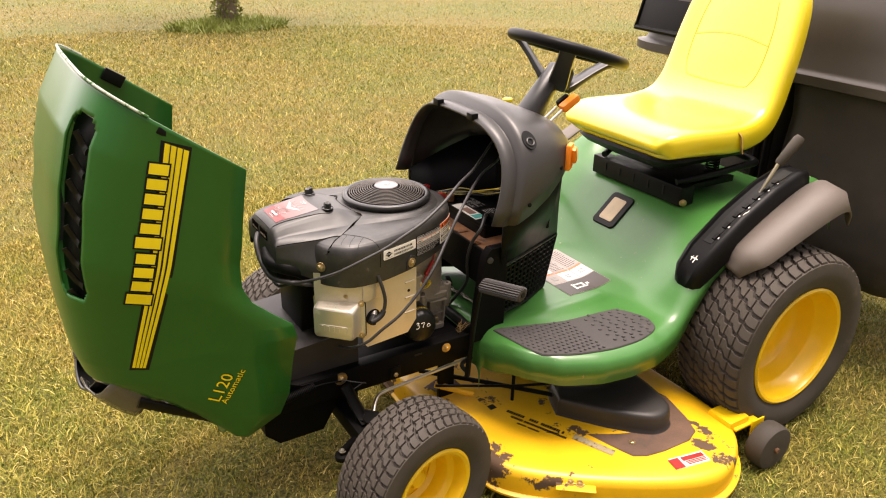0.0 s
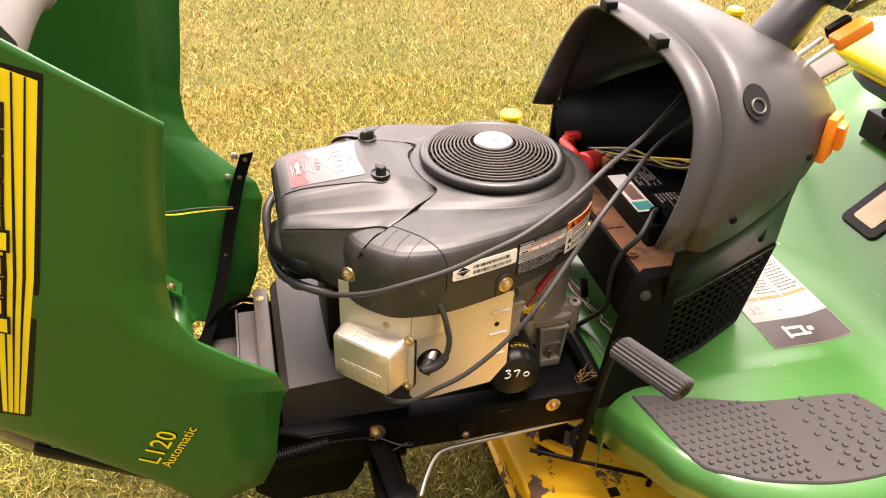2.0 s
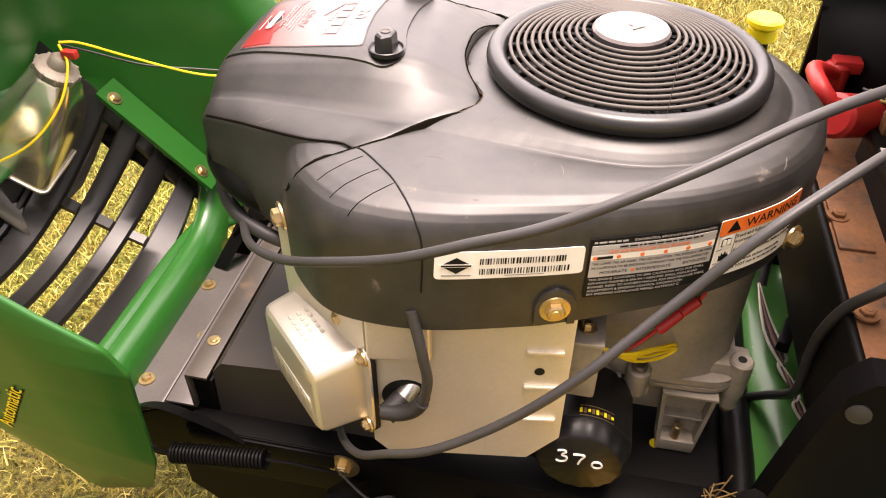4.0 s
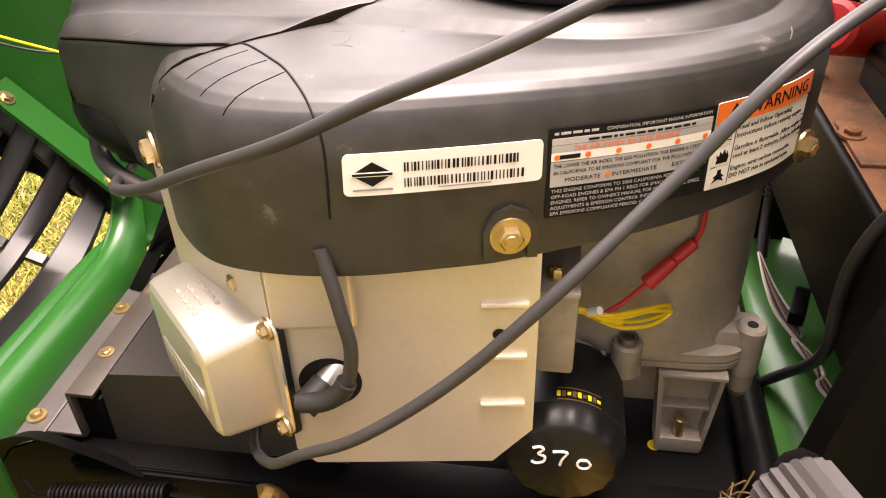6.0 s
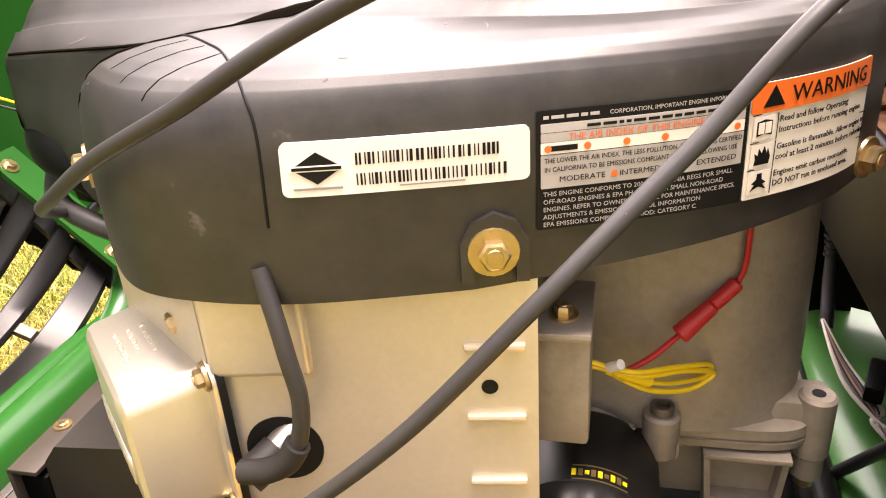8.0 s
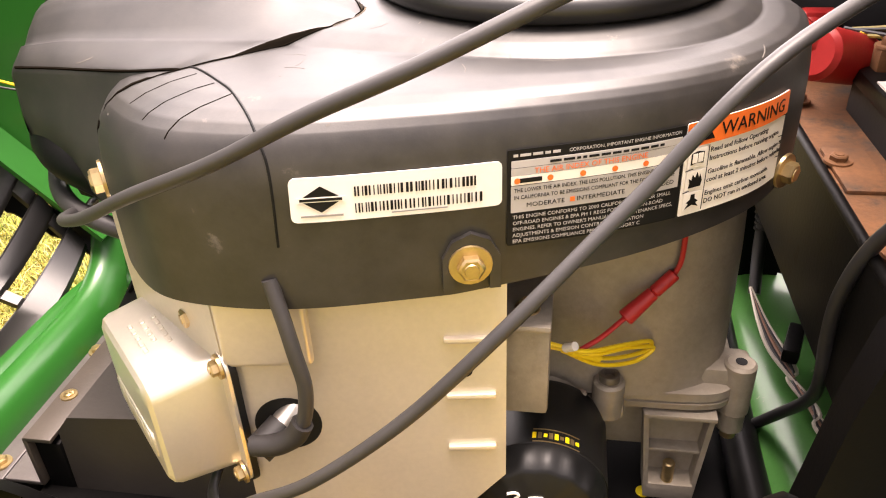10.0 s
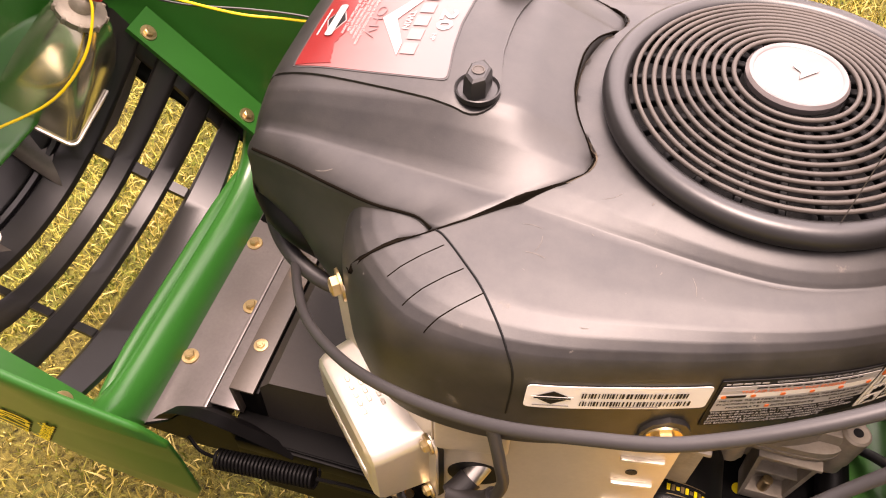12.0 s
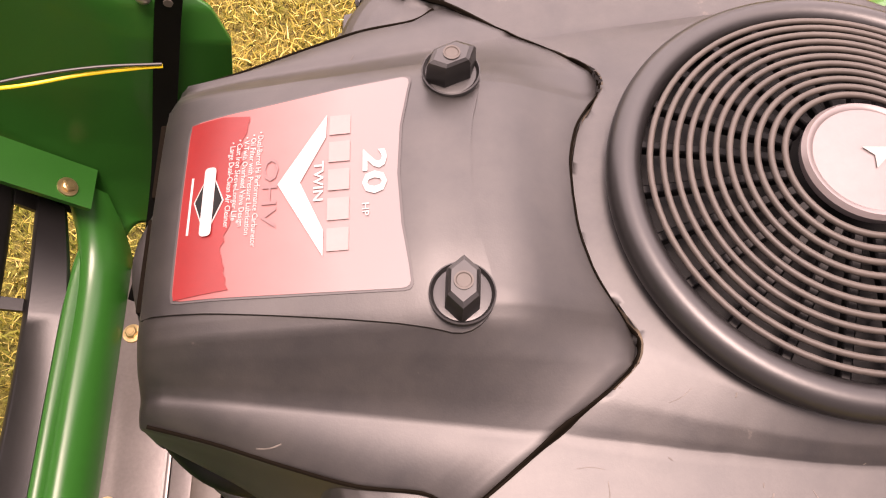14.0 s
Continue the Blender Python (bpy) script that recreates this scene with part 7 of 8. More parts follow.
# seat
def seat():
    ctr = [(0.770, 0.785, 0.015, 0.19), (0.778, 0.795, 0.036, 0.215), (0.80, 0.802, 0.046, 0.233), (0.86, 0.806, 0.050, 0.245), (0.95, 0.802, 0.052, 0.25), (1.05, 0.797, 0.055, 0.25), (1.13, 0.805, 0.058, 0.245), (1.185, 0.83, 0.058, 0.24),
           (1.222, 0.88, 0.050, 0.235), (1.245, 0.94, 0.045, 0.232), (1.272, 1.03, 0.042, 0.228), (1.305, 1.14, 0.040, 0.213), (1.322, 1.20, 0.034, 0.19), (1.328, 1.225, 0.015, 0.15)]
    fine_a, fine_b = smooth_path([(x, z, t) for x, z, t, w in ctr], 4), smooth_path([(w, i, 0) for i, (x, z, t, w) in enumerate(ctr)], 4)
    back = 8 * 4
    ctr = [(p.x, p.y, max(0.004, p.z), q.x) for p, q in zip(fine_a, fine_b)]
    rings = []
    for i, (x, z, t, w) in enumerate(ctr):
        a, b = ctr[max(i - 1, 0)], ctr[min(i + 1, len(ctr) - 1)]
        d = Vector((b[0] - a[0], 0, b[1] - a[1])).normalized()
        nrm = Vector((-d.z, 0, d.x))
        ring = []
        for k in range(36):
            q = 2 * math.pi * k / 36
            c, s = math.cos(q), math.sin(q)
            y, h = w * math.copysign(abs(c) ** 0.5, c), t * math.copysign(abs(s) ** 0.55, s)
            if s > 0:
                h += 0.022 * (abs(y) / w) ** 3 - 0.008
                if i > back:
                    h += 0.010 * min(1, (i - back) / 6) * max(0, 1 - (abs(y) / (0.6 * w)) ** 4)
            ring.append(Vector((x, y, z)) + nrm * h)
        rings.append(ring)
    return part("seat", loft(rings), SEAT, tractor, "bright yellow vinyl seat with a stitched backrest panel and a small tear", smooth=80)


seat_ob = seat()
seat_tree = tree_of(seat_ob)


def seat_line(pts, r=0.0022):
    bm = tube([(0.9, y, z) for y, z in pts], r, 6, 6)
    for v in bm.verts:
        hit = seat_tree.ray_cast(Vector((0.4, v.co.y, v.co.z)), Vector((1, 0, 0)))
        if hit[0] is not None:
            v.co.x = hit[0].x + (v.co.x - 0.9) * 0.7
    return bm


SEAM_YELLOW = surface("yellow_seam_piping", (0.62, 0.44, 0.008), 0.5, var=0.05, scale=10, bump=0.05)
part("seat_piping", seat_line([(-0.125, 1.17), (-0.14, 1.10), (-0.145, 1.00), (-0.130, 0.935), (-0.09, 0.918), (0.09, 0.918), (0.130, 0.935), (0.145, 1.00), (0.14, 1.10), (0.125, 1.17)]), SEAM_YELLOW, seat_ob)
part("seat_piping", seat_line([(-0.142, 1.045), (-0.05, 1.062), (0.05, 1.062), (0.142, 1.045)]), SEAM_YELLOW, seat_ob)
part("seat_tear", tube([(1.03, -0.232, 0.838), (1.045, -0.249, 0.815), (1.05, -0.252, 0.785), (1.06, -0.25, 0.765)], 0.012, 6, 5, 0.004), surface("torn_foam", (0.45, 0.27, 0.06), 0.9, var=0.3, scale=30, bump=0.4), seat_ob, "torn vinyl showing foam")
for s in (1,):
    part("lift_handle", tube([(0.49, s * 0.20, 0.78), (0.60, s * 0.28, 0.72), (0.72, s * 0.30, 0.62), (0.80, s * 0.30, 0.55)], 0.012, 10, 5), BLACK, tractor)

# ---- pedestal under the cowl ----
ped = part("pedestal", box((0.455, 0, 0.55), (0.02, 0.15, 0.32), 0.004), BLACK, tractor, "black steel dash pedestal")


def flank(x, s, inset=0.0):
    """The pedestal narrows towards the rear."""
    return s * (0.2145 - 0.5 * (x - 0.215) - inset)


for s in (-1, 1):
    part("pedestal_post", loft([[(x, s * y, z) for x, z in ((0.146, 0.36), (0.155, 0.465), (0.167, 0.56), (0.176, 0.605), (0.190, 0.622), (0.240, 0.622), (0.240, 0.36))] for y in (0.188, 0.190, 0.212, 0.214)]), BLACK, ped, smooth=30)
    part("pedestal_wall", loft([[(x, flank(x, s, i), z) for x, z in ((0.21, 0.40), (0.21, 0.60), (0.50, 0.60), (0.47, 0.40))] for i in (0.022, 0.028)]), BLACK, ped)
    upper = [(0.200, 0.246, 0.706), (0.275, 0.254, 0.728), (0.335, 0.238, 0.757), (0.395, 0.210, 0.788), (0.435, 0.176, 0.795), (0.460, 0.140, 0.780)]
    lower = [(lerp(0.222, 0.535, k / 5), abs(flank(lerp(0.222, 0.535, k / 5), 1)), lerp(0.566, 0.542, k / 5)) for k in range(6)]
    ob = part("pedestal_side", loft([[(x, s * y, z) for x, y, z in row] for row in (upper, [tuple((p + q) / 2 for p, q in zip(a, b)) for a, b in zip(upper, lower)], lower)], closed=False), BLACK_PLASTIC, ped)
    mod = ob.modifiers.new("thick", "SOLIDIFY")
    mod.thickness, mod.offset = 0.005, 0
part("inner_panel", merge(box((0.300, 0.244, 0.650), (0.20, 0.008, 0.10), 0.003), box((0.44, 0.0, 0.66), (0.008, 0.26, 0.12), 0.003)), BLACK_PLASTIC, ped, "black inner wall behind the battery")
part("pedestal_screw", lathe([(0.0085, 0), (0.0085, 0.002), (0.004, 0.0035), (0.0, 0.0036)], 18, Matrix.Translation((0.187, -0.2145, 0.592)) @ frame_of((-0.2, -0.95, 0.1))), CABLE, ped)
part("battery_tray", plate([(0.194, -0.185), (0.245, -0.182), (0.37, -0.118), (0.41, -0.08), (0.41, 0.08), (0.37, 0.118), (0.245, 0.182), (0.194, 0.185)], 0.005, Matrix.Translation((0, 0, 0.5975)), 0.001), RUST, ped, "rusty steel battery tray")
part("tray_step", box((0.214, -0.01, 0.6035), (0.030, 0.07, 0.004), 0.0015), RUST, ped)
for y in (0.0, -0.125, 0.12):
    part("tray_bolt", bolt((0.205, y, 0.605), (0, 0, 1), 0.0062, 0.006), RUST, ped)
part("tray_lip", merge(box((0.1915, 0, 0.5525), (0.006, 0.37, 0.103), 0.002), cyl((0.1925, -0.185, 0.602), (0.1925, 0.185, 0.602), 0.0042, 10)), surface("worn_black_tray_paint", (0.004, 0.0038, 0.0036), 0.5, var=0.2, scale=9, bump=0.15, spec=0.1, dirt=(0.075, 0.048, 0.022), dirt_amount=0.34, dirt_scale=7, hard=0.3), ped, "worn black front of the battery tray")
# lattice side grille
def side_grille(s):
    G = [Vector((x, flank(x, s), z)) for x, z in ((0.228, 0.425), (0.228, 0.560), (0.532, 0.537), (0.472, 0.396), (0.36, 0.394))]
    back = Vector((0, -s * 0.014, 0))
    o = part("pedestal_grille", merge(*[tube([G[i], G[(i + 1) % 5]], 0.0062, 6, 1) for i in range(5)], loft([[p + back * f for p in G] for f in (0.9, 1.0)])), BLACK_PLASTIC, tractor, "black lattice side grille")
    for k in range(1, 10):
        f = k / 10
        part("grille_bar", tube([G[0].lerp(G[1], f), G[3].lerp(G[2], f)], 0.0024, 4, 1, 0.004), BLACK_PLASTIC, o)
    for k in range(1, 13):
        f = k / 13
        low = G[0].lerp(G[4], f / 0.52) if f < 0.52 else G[4].lerp(G[3], (f - 0.52) / 0.48)
        part("grille_bar", tube([low, G[1].lerp(G[2], f)], 0.0026, 4, 1, 0.005), BLACK_PLASTIC, o)


side_grille(-1)
# pedal and its lever
pd = part("pedal", loft([[Vector((0.104, -0.305, 0.582)).lerp(Vector((0.140, -0.418, 0.597)), f) + Vector((0.95, 0.30, 0)) * (r * (1.0 if k % 2 else 0.86) * math.cos(2 * math.pi * k / 40)) + Vector((0, -0.12, 0.99)) * (r * (1.0 if k % 2 else 0.86) * math.sin(2 * math.pi * k / 40)) for k in range(40)]
                                 for f, r in ((0.0, 0.017), (0.02, 0.020), (0.98, 0.020), (1.0, 0.017))]), PAD, tractor, "ribbed grey rubber pedal roller", smooth=25)
part("pedal_bore", cyl((0.1400, -0.4180, 0.597), (0.1405, -0.4195, 0.5972), 0.0075, 14), INK_AND_SHADE, pd)
part("pedal_lever", merge(tube([(0.108, -0.312, 0.582), (0.112, -0.292, 0.575), (0.114, -0.276, 0.545), (0.110, -0.258, 0.42), (0.104, -0.250, 0.29)], 0.011, 8, 6, 0.007)), BLACK, pd, "black steel pedal lever")
part("pedal_link", tube([(0.104, -0.25, 0.30), (0.12, -0.20, 0.295), (0.2, -0.17, 0.29)], 0.006, 8, 4), BLACK, pd)

# ---- battery ----
battery = thing("battery", (0.305, 0.0, 0.587), "black lead battery with worn labels in a rusty tray", "battery")
case = part("case", merge(box((0.305, 0.003, 0.560), (0.130, 0.222, 0.145), 0.006), box((0.305, 0.003, 0.634), (0.136, 0.228, 0.014), 0.004)), BLACK_PLASTIC, battery, "ribbed black plastic case")
part("battery_label", box((0.2575, 0.000, 0.6418), (0.034, 0.125, 0.0012), 0), WHITE, case, "white and teal battery label")
part("label_band", box((0.2575, -0.045, 0.6426), (0.030, 0.026, 0.0006), 0), surface("teal_ink", (0.05, 0.35, 0.30), 0.4, var=0.1, scale=20, bump=0.0), case)
part("label_band", box((0.2575, 0.0, 0.6426), (0.022, 0.05, 0.0006), 0), surface("brown_ink", (0.28, 0.16, 0.12), 0.4, var=0.2, scale=40, bump=0.0), case)
for x, y, w, d in ((0.304, 0.055, 0.050, 0.092), (0.320, -0.055, 0.060, 0.092)):
    part("dark_label", box((x, y, 0.6415), (w, d, 0.001), 0), INK_AND_SHADE, case)
    rb = random.Random(int(1000 * x))
    for i in range(8):
        yy = y + d / 2 - 0.004
        while yy > y - d / 2 + 0.012:
            ln = rb.uniform(0.004, 0.014)
            if rb.random() < 0.75:
                part("printed_bar", box((x - w / 2 + 0.006 + (w - 0.012) * i / 7, yy - ln / 2, 0.6422), (0.0019 if i % 3 else 0.0034, ln, 0.0004), 0), INK_GREY, case)
            yy -= ln + 0.002
for y, m in ((-0.089, BLACK), (0.096, RUST)):
    part("terminal", merge(box((0.256, y, 0.648), (0.018, 0.018, 0.02), 0.003), bolt((0.256, y, 0.658), (0, 0, 1), 0.007, 0.008)), m, case)
    part("vent_cap", lathe([(0.020, 0.0), (0.019, 0.006), (0.012, 0.008), (0.0, 0.008)], 20, Matrix.Translation((0.292, y * 0.9, 0.641))), BLACK_PLASTIC, case)
part("red_boot", merge(cyl((0.199, 0.088, 0.656), (0.250, 0.132, 0.636), 0.0215, 24, 0.004, 0.0205)), WIRE_RED, case, "red rubber terminal boot")
part("cable_lug", tube([(0.262, 0.096, 0.650), (0.262, 0.115, 0.645), (0.252, 0.132, 0.636)], 0.010, 8, 4, 0.004), RUST, case)
part("ground_lead", tube([(0.256, -0.089, 0.660), (0.235, -0.115, 0.672), (0.205, -0.140, 0.650), (0.189, -0.126, 0.610), (0.183, -0.117, 0.570), (0.1845, -0.112, 0.535), (0.188, -0.110, 0.500), (0.193, -0.088, 0.462), (0.189, -0.048, 0.410), (0.180, -0.02, 0.370)], 0.0046, 10, 8), WIRE_BLACK, battery, "black battery earth lead")
part("red_lead", tube([(0.205, 0.094, 0.656), (0.185, 0.105, 0.676), (0.188, 0.15, 0.672), (0.225, 0.205, 0.640)], 0.008, 10, 6), WIRE_RED, battery, "red battery lead")

# ---- relay, wiring loom ----
rel = part("solenoid", merge(box((0.315, 0.262, 0.598), (0.11, 0.05, 0.065), 0.006), cyl((0.24, 0.235, 0.612), (0.27, 0.245, 0.618), 0.014, 14, 0.003)), BLACK_PLASTIC, tractor, "black starter solenoid with red caps")
part("red_cap", merge(cyl((0.225, 0.208, 0.615), (0.228, 0.212, 0.652), 0.014, 14, 0.004), box((0.235, 0.212, 0.650), (0.03, 0.02, 0.014), 0.004)), WIRE_RED, rel)
part("copper_strap", tube([(0.25, 0.235, 0.635), (0.30, 0.245, 0.638), (0.345, 0.25, 0.634)], 0.004, 8, 4), surface("brown_wire_sheath", (0.30, 0.09, 0.04), 0.4, var=0.1, scale=20, bump=0.05), rel)
part("fuse_clip", box((0.30, 0.225, 0.628), (0.03, 0.014, 0.012), 0.003), WHITE, rel)
LOOM = surface("olive_wire_sheath", (0.35, 0.27, 0.05), 0.45, var=0.15, scale=20, bump=0.05)
rw = random.Random(11)
for i in range(16):
    j = [rw.uniform(-0.012, 0.012) for _ in range(15)]
    m = (LOOM, WIRE_BLACK, WIRE_YELLOW, LOOM, WIRE_BLACK)[i % 5]
    if i < 9:
        pts = [(0.44 + j[0], 0.0 + j[1], 0.86), (0.40 + 1.6 * j[2], -0.04 + j[3], 0.80 + j[4]), (0.385 + j[5], -0.02 + 1.5 * j[6], 0.745 + j[7]), (0.40 + j[8], -0.06 + 2 * j[9], 0.70 + j[10]), (0.45 + j[11], -0.10 + j[12], 0.69 + 2 * j[13])]
    else:
        pts = [(0.24 + j[0], 0.13 + j[1], 0.660), (0.29 + j[2], 0.09 + j[3], 0.668 + 0.5 * j[4]), (0.345 + j[5], 0.04 + j[6], 0.668 + 0.5 * j[7]), (0.39 + j[8], 0.0 + j[9], 0.69 + j[10]), (0.43, -0.02 + j[12], 0.73 + j[13])]
    part("loom_wire", tube(pts, 0.0017, 6, 7), m, rel)
part("cowl_wire", tube([(0.20, 0.255, 0.74), (0.215, 0.262, 0.775), (0.24, 0.262, 0.795), (0.28, 0.258, 0.80)], 0.002, 6, 5), CABLE, rel)
# harness on the front of the body, dry grass caught beside it
BROWN = surface("brown_lead", (0.20, 0.10, 0.06), 0.5, var=0.1, scale=20, bump=0.0)
PALE_LEAD = surface("pale_lead", (0.42, 0.38, 0.32), 0.5, var=0.1, scale=20, bump=0.0)
for i, mat in enumerate((PALE_LEAD, WIRE_BLACK, BROWN, WIRE_BLACK, PALE_LEAD)):
    k = 0.004 * (i - 2)
    part("harness_wire", tube([(0.192, 0.10, 0.430), (0.198 + 0.5 * k, 0.060, 0.418), (0.209 + k, 0.018 - k, 0.409), (0.216 - k, -0.018 + 2 * k, 0.406), (0.222 + 0.6 * k, -0.052, 0.404), (0.227 - 0.4 * k, -0.078 + k, 0.402), (0.232, -0.125, 0.398)], 0.0017, 6, 6), mat, rel)
part("harness_plug", box((0.218, 0.035, 0.418), (0.014, 0.044, 0.014), 0.003, Matrix.Rotation(radians(-20), 4, "Z")), BLACK_PLASTIC, rel)
part("floor_seal", tube([(0.174, 0.14, 0.372), (0.171, 0.02, 0.370), (0.169, -0.05, 0.370), (0.168, -0.11, 0.370), (0.166, -0.165, 0.366)], 0.0150, 10, 5), BLACK_PLASTIC, tractor, "black rubber edging on the body's front")
part("ribbed_hose", merge(tube([(0.205, 0.15, 0.60), (0.207, 0.158, 0.52), (0.206, 0.15, 0.45), (0.202, 0.12, 0.41)], 0.0060, 10, 8), *[lathe([(0.0078, -0.0012), (0.0078, 0.0012)], 10, Matrix.Translation((0.2055 + 0.001 * math.sin(k), 0.154, 0.59 - 0.006 * k))) for k in range(22)]), WIRE_BLACK, rel, "black corrugated conduit")
rg = random.Random(5)
part("straw", merge(*[tube([(0.140 + rg.uniform(-0.008, 0.008), -0.150 + rg.uniform(-0.008, 0.008), 0.352), (0.142 + rg.uniform(-0.01, 0.01), -0.152 + rg.uniform(-0.01, 0.01), 0.372), (0.145 + rg.uniform(-0.02, 0.02), -0.155 + rg.uniform(-0.02, 0.02), 0.392)], 0.0008, 4, 3) for _ in range(9)]),
     surface("dry_straw", (0.24, 0.15, 0.05), 0.8, var=0.2, scale=20, bump=0.0), tractor, "tuft of dry grass on the frame")

# ---- mower deck ----
mower = thing("mower_deck", (0.42, 0.0, 0.05), "rust-worn yellow mower deck slung under the tractor", "mower deck")
DECK = [(0.07, -0.30), (0.10, -0.43), (0.22, -0.55), (0.38, -0.66), (0.52, -0.725), (0.62, -0.72), (0.72, -0.66), (0.77, -0.57), (0.78, -0.40), (0.76, 0.0), (0.74, 0.45), (0.62, 0.62), (0.40, 0.60), (0.15, 0.42), (0.06, 0.1)]


def deck():
    pts = [(p.x, p.y) for p in smooth_path([(x, y, 0) for x, y in DECK + DECK[:1]], 5)][:-1]
    cx, cy = 0.42, -0.05
    rings = []
    for f, z in ((1.022, 0.040), (1.022, 0.046), (1.0, 0.050), (1.0, 0.095), (0.994, 0.108), (0.978, 0.117), (0.955, 0.120), (0.90, 0.121), (0.60, 0.128), (0.1, 0.13)):
        rings.append([(cx + (x - cx) * f, cy + (y - cy) * f, z) for x, y in pts])
    return part("deck_shell", loft(rings), YELLOW_DECK, mower, "yellow pressed steel shell, paint worn to rust", smooth=40)


deck_ob = deck()
RUST_DECK = surface("bare_rusty_deck", (0.12, 0.065, 0.04), 0.8, var=0.3, scale=10, bump=0.3, dirt=(0.035, 0.03, 0.027), dirt_amount=0.4, dirt_scale=6, hard=0.2)
rr = random.Random(8)


def patch(pts, z, mat, name, label=""):
    dense = []
    for i in range(len(pts)):
        a, b = pts[i - 1], pts[i]
        for k in range(7):
            j = 0.010
            dense.append((lerp(a[0], b[0], k / 7) + rr.uniform(-j, j), lerp(a[1], b[1], k / 7) + rr.uniform(-j, j)))
    return part(name, plate(dense, 0.0012, Matrix.Translation((0, 0, z))), mat, mower, label)


patch([(0.104, -0.03), (0.129, -0.084), (0.21, -0.09), (0.224, -0.123), (0.242, -0.152), (0.262, -0.20), (0.287, -0.262), (0.29, -0.31), (0.33, -0.312), (0.318, -0.35), (0.36, -0.37), (0.48, -0.2), (0.45, 0.02)], 0.1265, RUST_DECK, "rust_patch", "bare rusty patch where paint has flaked")
part("rusty_base", plate([(0.319, -0.335), (0.348, -0.393), (0.375, -0.458), (0.405, -0.540), (0.417, -0.570), (0.45, -0.588), (0.504, -0.597), (0.595, -0.598), (0.640, -0.578), (0.665, -0.52), (0.690, -0.42), (0.64, -0.24), (0.45, -0.20)], 0.004, Matrix.Translation((0, 0, 0.1225)), 0.002), RUST_DECK, mower, "rusty belt cover base plate")
COVER_PLAN = [(p.x, p.y) for p in smooth_path([(0.352, -0.335, 0), (0.395, -0.395, 0), (0.440, -0.452, 0), (0.500, -0.512, 0), (0.538, -0.534, 0), (0.580, -0.530, 0), (0.612, -0.500, 0), (0.630, -0.42, 0), (0.632, -0.33, 0), (0.60, -0.25, 0), (0.50, -0.20, 0), (0.40, -0.24, 0), (0.352, -0.335, 0)], 5)][:-1]
rings = []
for f, z in ((1.03, 0.126), (1.01, 0.130), (1.0, 0.140), (0.99, 0.168), (0.975, 0.176), (0.94, 0.1815), (0.84, 0.184), (0.3, 0.188)):
    rings.append([(0.50 + (x - 0.50) * f, -0.37 + (y + 0.37) * f, z) for x, y in COVER_PLAN])
part("belt_cover", loft(rings), surface("dusty_black_cover", (0.022, 0.019, 0.017), 0.5, var=0.2, scale=8, bump=0.2, dirt=(0.11, 0.085, 0.06), dirt_amount=0.24, dirt_scale=10, hard=0.35), mower, "dusty black plastic belt cover", smooth=45)
part("cover_screw", bolt((0.452, -0.53, 0.1268), (0, 0, 1), 0.006, 0.004), ZINC, mower)
deck_tree = tree_of(deck_ob)


def on_deck(bm, lift):
    for v in bm.verts:
        hit = deck_tree.ray_cast(Vector((v.co.x, v.co.y, 1.5)), Vector((0, 0, -1)))
        if hit[0] is not None:
            v.co.z = hit[0].z + lift + v.co.z - 0.9
    return bm


d = Vector((0.318 - 0.243, -0.391 + 0.239, 0)).normalized()
w = Vector((d.y, -d.x, 0))
for row, (ln, hgt) in enumerate(((0.175, 0.0105), (0.165, 0.0075), (0.075, 0.0055))):
    o, x, rb = Vector((0.236, -0.240, 0.9)) + w * (0.0165 * row) + d * (0.012 + 0.022 * row), 0.0, random.Random(row)
    while x < ln:
        lw = rb.uniform(0.0045, 0.0085) * (1 if row == 0 else 0.7)
        if rb.random() < 0.9:
            part("printed_bar", on_deck(box((0, 0, 0), (lw * 0.78, hgt, 0.0006), 0, basis(o + d * (x + lw / 2), d, -w)), 0.0010), INK_AND_SHADE, deck_ob)
        x += lw
part("printed_emblem", on_deck(box((0.215, -0.215, 0.9), (0.02, 0.02, 0.0006), 0), 0.001), INK_AND_SHADE, deck_ob)
e = Vector((0.384 - 0.33, -0.542 + 0.425, 0)).normalized()
part("worn_label", on_deck(box((0, 0, 0), (0.115, 0.022, 0.0008), 0, basis((0.357, -0.484, 0.9), e, (1, 0.5, 0))), 0.001), surface("worn_grey_label", (0.35, 0.28, 0.16), 0.5, var=0.2, scale=30, bump=0.05, dirt=(0.06, 0.05, 0.04), dirt_amount=0.5, dirt_scale=60), deck_ob, "worn unreadable deck label")
e = Vector((0.617 - 0.492, -0.658 + 0.637, 0)).normalized()
part("danger_label", on_deck(box((0, 0, 0), (0.105, 0.040, 0.0008), 0, basis((0.535, -0.653, 0.9), e, (0, 1, 0))), 0.001), WHITE, deck_ob, "white and red danger label")
part("label_band", on_deck(box((0, 0, 0), (0.066, 0.014, 0.0006), 0, basis((0.551, -0.648, 0.9), e, (0, 1, 0))), 0.002), DECAL_RED, deck_ob)
part("label_band", on_deck(box((0, 0, 0), (0.030, 0.036, 0.0006), 0, basis((0.495, -0.648, 0.9), e, (0, 1, 0))), 0.002), DECAL_RED, deck_ob)
for k in range(3):
    part("printed_bar", on_deck(box((0, 0, 0), (0.06, 0.003, 0.0006), 0, basis((0.551, -0.659 - 0.005 * k, 0.9), e, (0, 1, 0))), 0.002), DECAL_RED, deck_ob)
